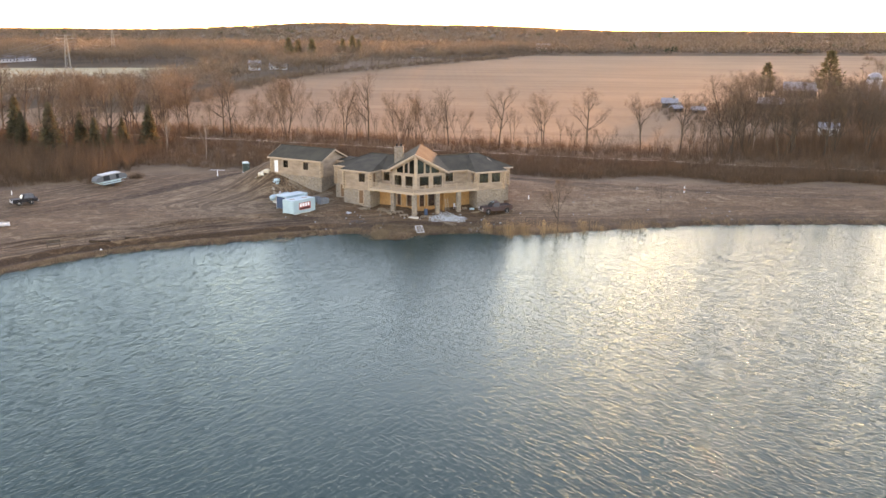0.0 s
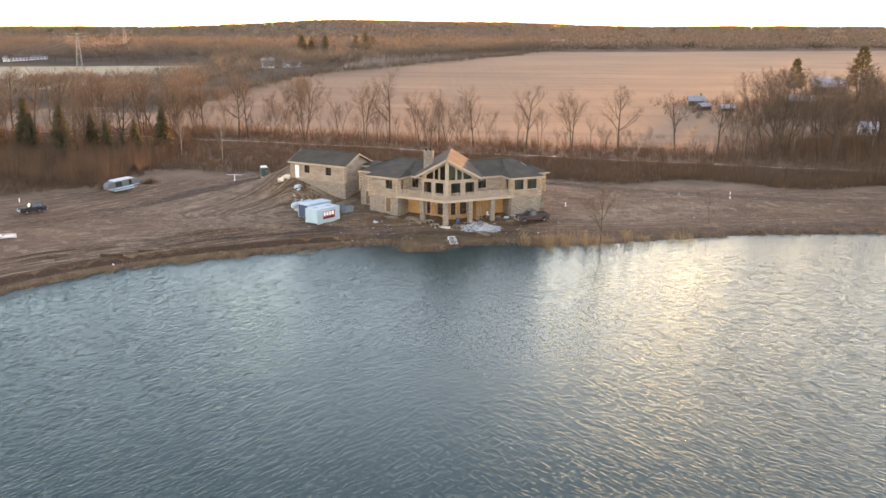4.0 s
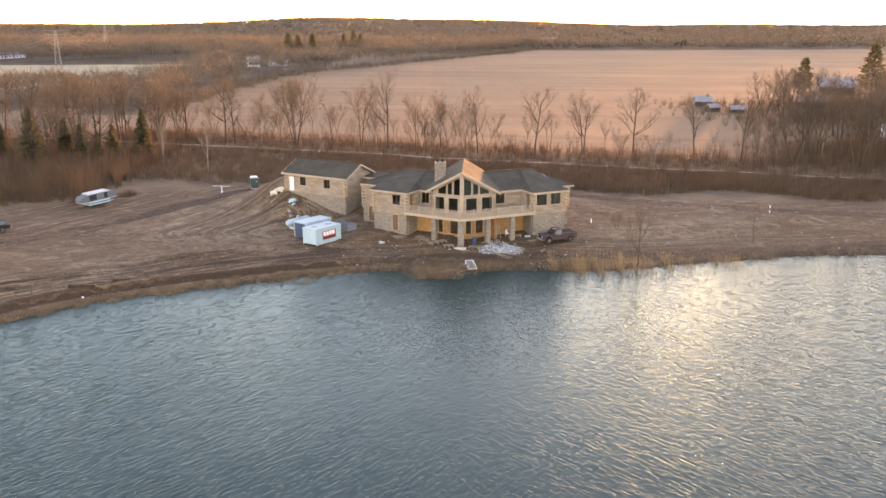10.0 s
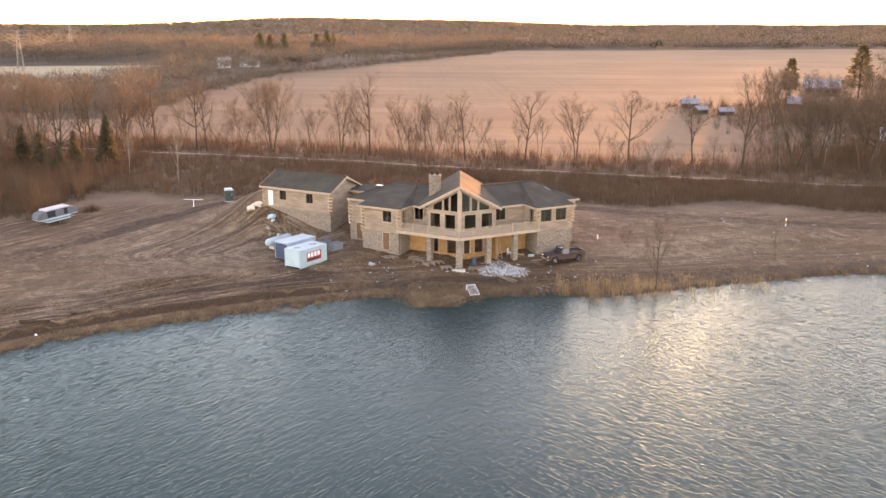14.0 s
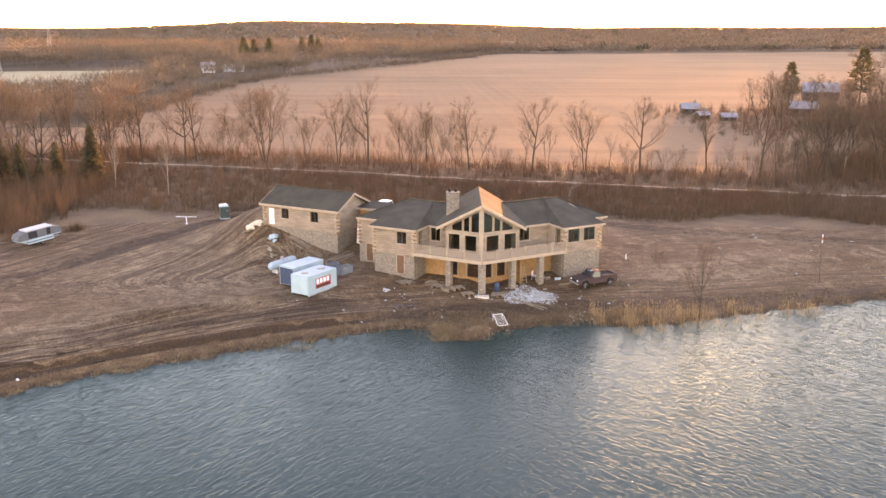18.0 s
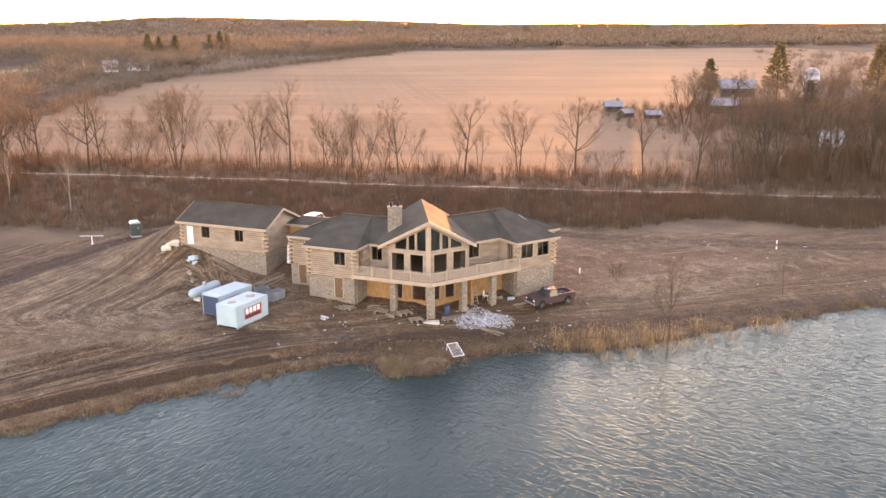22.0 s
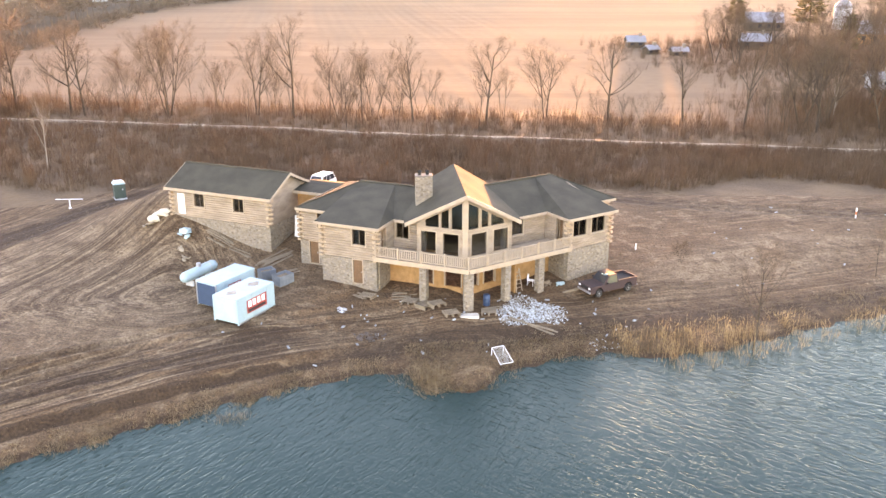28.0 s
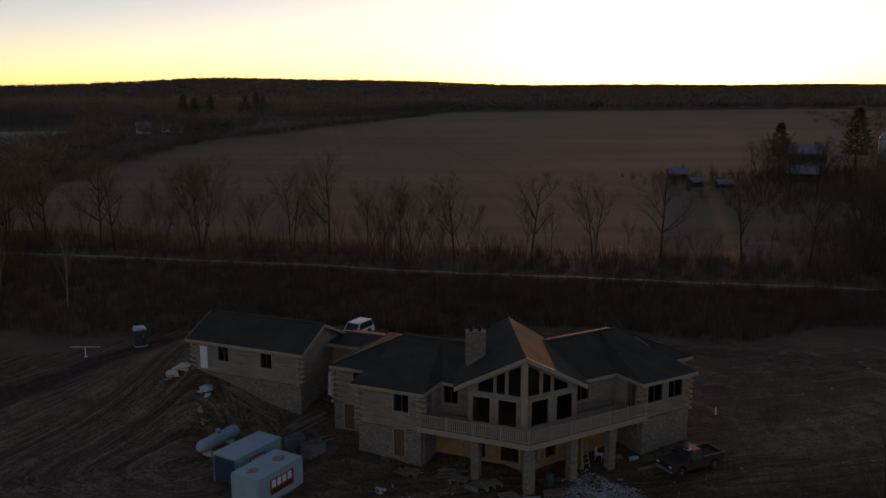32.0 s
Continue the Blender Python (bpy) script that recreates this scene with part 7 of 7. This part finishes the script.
def sedge(r, x, y, h):
    z = min(float(ground_z(x, y)), 0.6) - 0.06
    for _ in range(3):
        o = Vector((x + r.gauss(0, 0.1), y + r.gauss(0, 0.1), z))
        sg_.blade(o, o + Vector((r.gauss(0, 0.5), r.gauss(0, 0.5), 1)) * h * r.uniform(0.6, 1.1), (r.gauss(0, 1), r.gauss(0, 1), 0.018))


def shore_strip(x0, x1, d0, d1, h0, h1, clump=0.0):
    def region(r):
        x = r.uniform(x0, x1)
        d = r.uniform(d0, d1)
        if clump and math.sin(x * 1.7 + math.sin(x * 0.6) * 2) + 0.4 * math.sin(x * 5.1) + r.uniform(-0.8, 0.8) < clump - 1:
            return None
        return x, float(shore_y(x)) + d, r.uniform(h0, h1)
    return region


scatter(560, 21, shore_strip(5.6, 14.5, -0.6, 3.2, 0.9, 1.7, 0.4), reed)
scatter(260, 20, shore_strip(14, 22, 0.2, 1.6, 0.8, 1.5, 0.7), reed)
scatter(800, 22, shore_strip(7, 29.5, -2.6, 0.0, 0.7, 1.5, 0.8), reed)
scatter(5200, 23, shore_strip(-62, -11, -0.1, 1.9, 0.12, 0.34, 0.4), sedge)
scatter(700, 24, shore_strip(-58, -14, -0.7, 0.3, 0.3, 0.75, 1.2), sedge)
scatter(500, 25, lambda r: (r.gauss(-9.0, 0.8), r.gauss(115.9, 0.9), r.uniform(0.3, 0.9)), sedge)
scatter(900, 26, lambda r: (r.uniform(-9.5, -2), 114.4 + r.random() ** 1.5 * 3.6, r.uniform(0.15, 0.5)), sedge)
scatter(140, 27, lambda r: (r.gauss(-21.8, 0.55), r.gauss(113.1, 0.25), r.uniform(0.4, 0.9)), sedge)
scatter(70, 28, lambda r: (r.gauss(-22.9, 0.4), r.gauss(111.8, 0.25), r.uniform(0.1, 0.4)), sedge)
scatter(1500, 29, shore_strip(30, 95, -0.5, 1.6, 0.25, 0.7, 1.0), sedge)
scatter(1600, 30, shore_strip(-3, 30, 0.4, 4.5, 0.12, 0.4, 0.6), sedge)
stuff("reeds", rd, M_REED, "tall dry golden reeds standing at the shore", "reeds")
stuff("sedge", sg_, M_SEDGE, "low russet sedge and grass along the bank", "grass")

# thin dry grass on the slopes
gr = Mesh()


def tuft(r, x, y, h):
    z = float(ground_z(x, y)) - 0.02
    for _ in range(3):
        o = Vector((x + r.gauss(0, 0.08), y + r.gauss(0, 0.08), z))
        gr.blade(o, o + Vector((r.gauss(0, 0.4), r.gauss(0, 0.4), 1)) * h, (r.gauss(0, 1), r.gauss(0, 1), 0.015))


scatter(5000, 31, lambda r: (r.uniform(10, 85), r.uniform(123, 150), r.uniform(0.12, 0.4)), tuft)
scatter(6000, 32, lambda r: (r.uniform(-75, -8), r.uniform(112, 160), r.uniform(0.06, 0.2)), tuft)
scatter(3000, 33, lambda r: (r.uniform(-10, 12), r.uniform(117.5, 121), r.uniform(0.1, 0.35)), tuft)
stuff("dry_grass", gr, M_SEDGE, "thin tufts of dry grass", "grass")


# far woods
def far_region(r, n):
    x = r.uniform(-2600, 2600, n * 4)
    y = 800 + 2750 * r.random(n * 4) ** 1.7
    ok = (np.abs(x) < 0.75 * y + 60)
    x, y = x[ok][:n], y[ok][:n]
    return np.stack([x, y, r.uniform(9, 17, len(x)) * (1 + (y - 800) / 5000)], -1)


def left_region(r, n):
    y = r.uniform(296, 900, n * 6)
    x = r.uniform(-620, 140, n * 6)
    copse = (y < 385) & (x > -240)
    ok = (x < field_edge(y) - 6) & ~((x < -140) & (x > -420) & (y > 380) & (y < 580)) & ~((np.abs(x + 105) < 14) & (np.abs(y - 512) < 22)) & ~((np.abs(x + 19) < 14) & (np.abs(y - 690) < 34)) & ~((np.abs(x + 66) < 10) & (np.abs(y - 622) < 28)) & (copse | (y > 590) | (r.random(len(y)) < 0.75))
    x, y, copse = x[ok][:n], y[ok][:n], copse[ok][:n]
    return np.stack([x, y, r.uniform(8, 15, len(x)) * np.where(copse, 0.95, 1)], -1)


def right_region(r, n):
    y = r.uniform(330, 640, n * 3)
    x = r.uniform(90, 520, n * 3)
    ok = (x > 200 + 0.28 * (y - 330)) & ~((np.abs(x - 172) < 10) & (np.abs(y - 352) < 10))
    x, y = x[ok][:n], y[ok][:n]
    return np.stack([x, y, r.uniform(6, 12, len(x))], -1)




def twig_wood(name, mat, n, seed, region, label, m=90, wide=(0.006, 0.011), low=0.36):
    """Leafless trees at some distance, in one mesh: each a trunk and a rounded crown of thin limbs that fan outwards."""
    r = np.random.RandomState(seed)
    P = region(r, n)
    x, y, h = P.T
    z = ground_z(x, y)
    foot = np.stack([x, y, z - 0.3], -1)
    k = len(P)
    a = r.uniform(0, math.pi, k)
    side = np.stack([np.cos(a), np.sin(a), 0 * a], -1) * 0.16
    trunk = np.stack([foot - side, foot + side, foot + np.stack([r.normal(0, 0.4, k), r.normal(0, 0.4, k), h * 0.8], -1)], 1)
    F, H = np.repeat(foot, m, 0), np.repeat(h, m)
    k *= m
    a, up = r.uniform(0, 2 * math.pi, k), r.uniform(0.15, 0.95, k)
    way = np.stack([np.cos(a) * np.sqrt(1 - up * up), np.sin(a) * np.sqrt(1 - up * up), up], -1)
    t = r.uniform(0.1, 0.75, k)
    o = F + np.stack([0 * t, 0 * t, H * low], -1) + way * (H * t * r.uniform(0.35, 0.55, k))[:, None]
    d = (way + r.normal(0, 0.3, (k, 3))) * (H * r.uniform(0.12, 0.24, k))[:, None]
    w = np.cross(d, r.normal(0, 1, (k, 3)))
    w *= (H * r.uniform(*wide, k) / np.maximum(np.linalg.norm(w, axis=1), 1e-6))[:, None]
    V = np.concatenate([trunk.reshape(-1, 3), np.stack([o - w, o + w, o + d], 1).reshape(-1, 3)])
    me = bpy.data.meshes.new(name)
    me.from_pydata(V.tolist(), [], np.arange(len(V)).reshape(-1, 3).tolist())
    me.materials.append(mat)
    return tagged(new(name, me), label, "wood", kind="stuff")


twig_wood("left_wood", M_WOOD, 6500, 2, left_region, "brown leafless wood beside the field")
def edge_region(r, n):
    y = r.uniform(300, 790, n)
    x = field_edge(y) + r.normal(-1, 4, n)
    return np.stack([x, y, r.uniform(2.5, 8, n)], -1)


twig_wood("field_hedge", M_WOOD, 520, 5, edge_region, "ragged leafless hedge along the edge of the field", 60, (0.008, 0.015), 0.1)
twig_wood("farm_hedge", M_WOOD, 320, 3, right_region, "leafless trees and hedges round the farm")
twig_wood("far_conifers", M_WOODGREEN, 420, 4, far_region, "scattered conifers in the far woods", 40, (0.03, 0.06), 0.12)
twig_wood("far_wood", M_FARWOOD, 17000, 1, far_region, "brown leafless woods on the far hills", 32, (0.02, 0.045), 0.1)
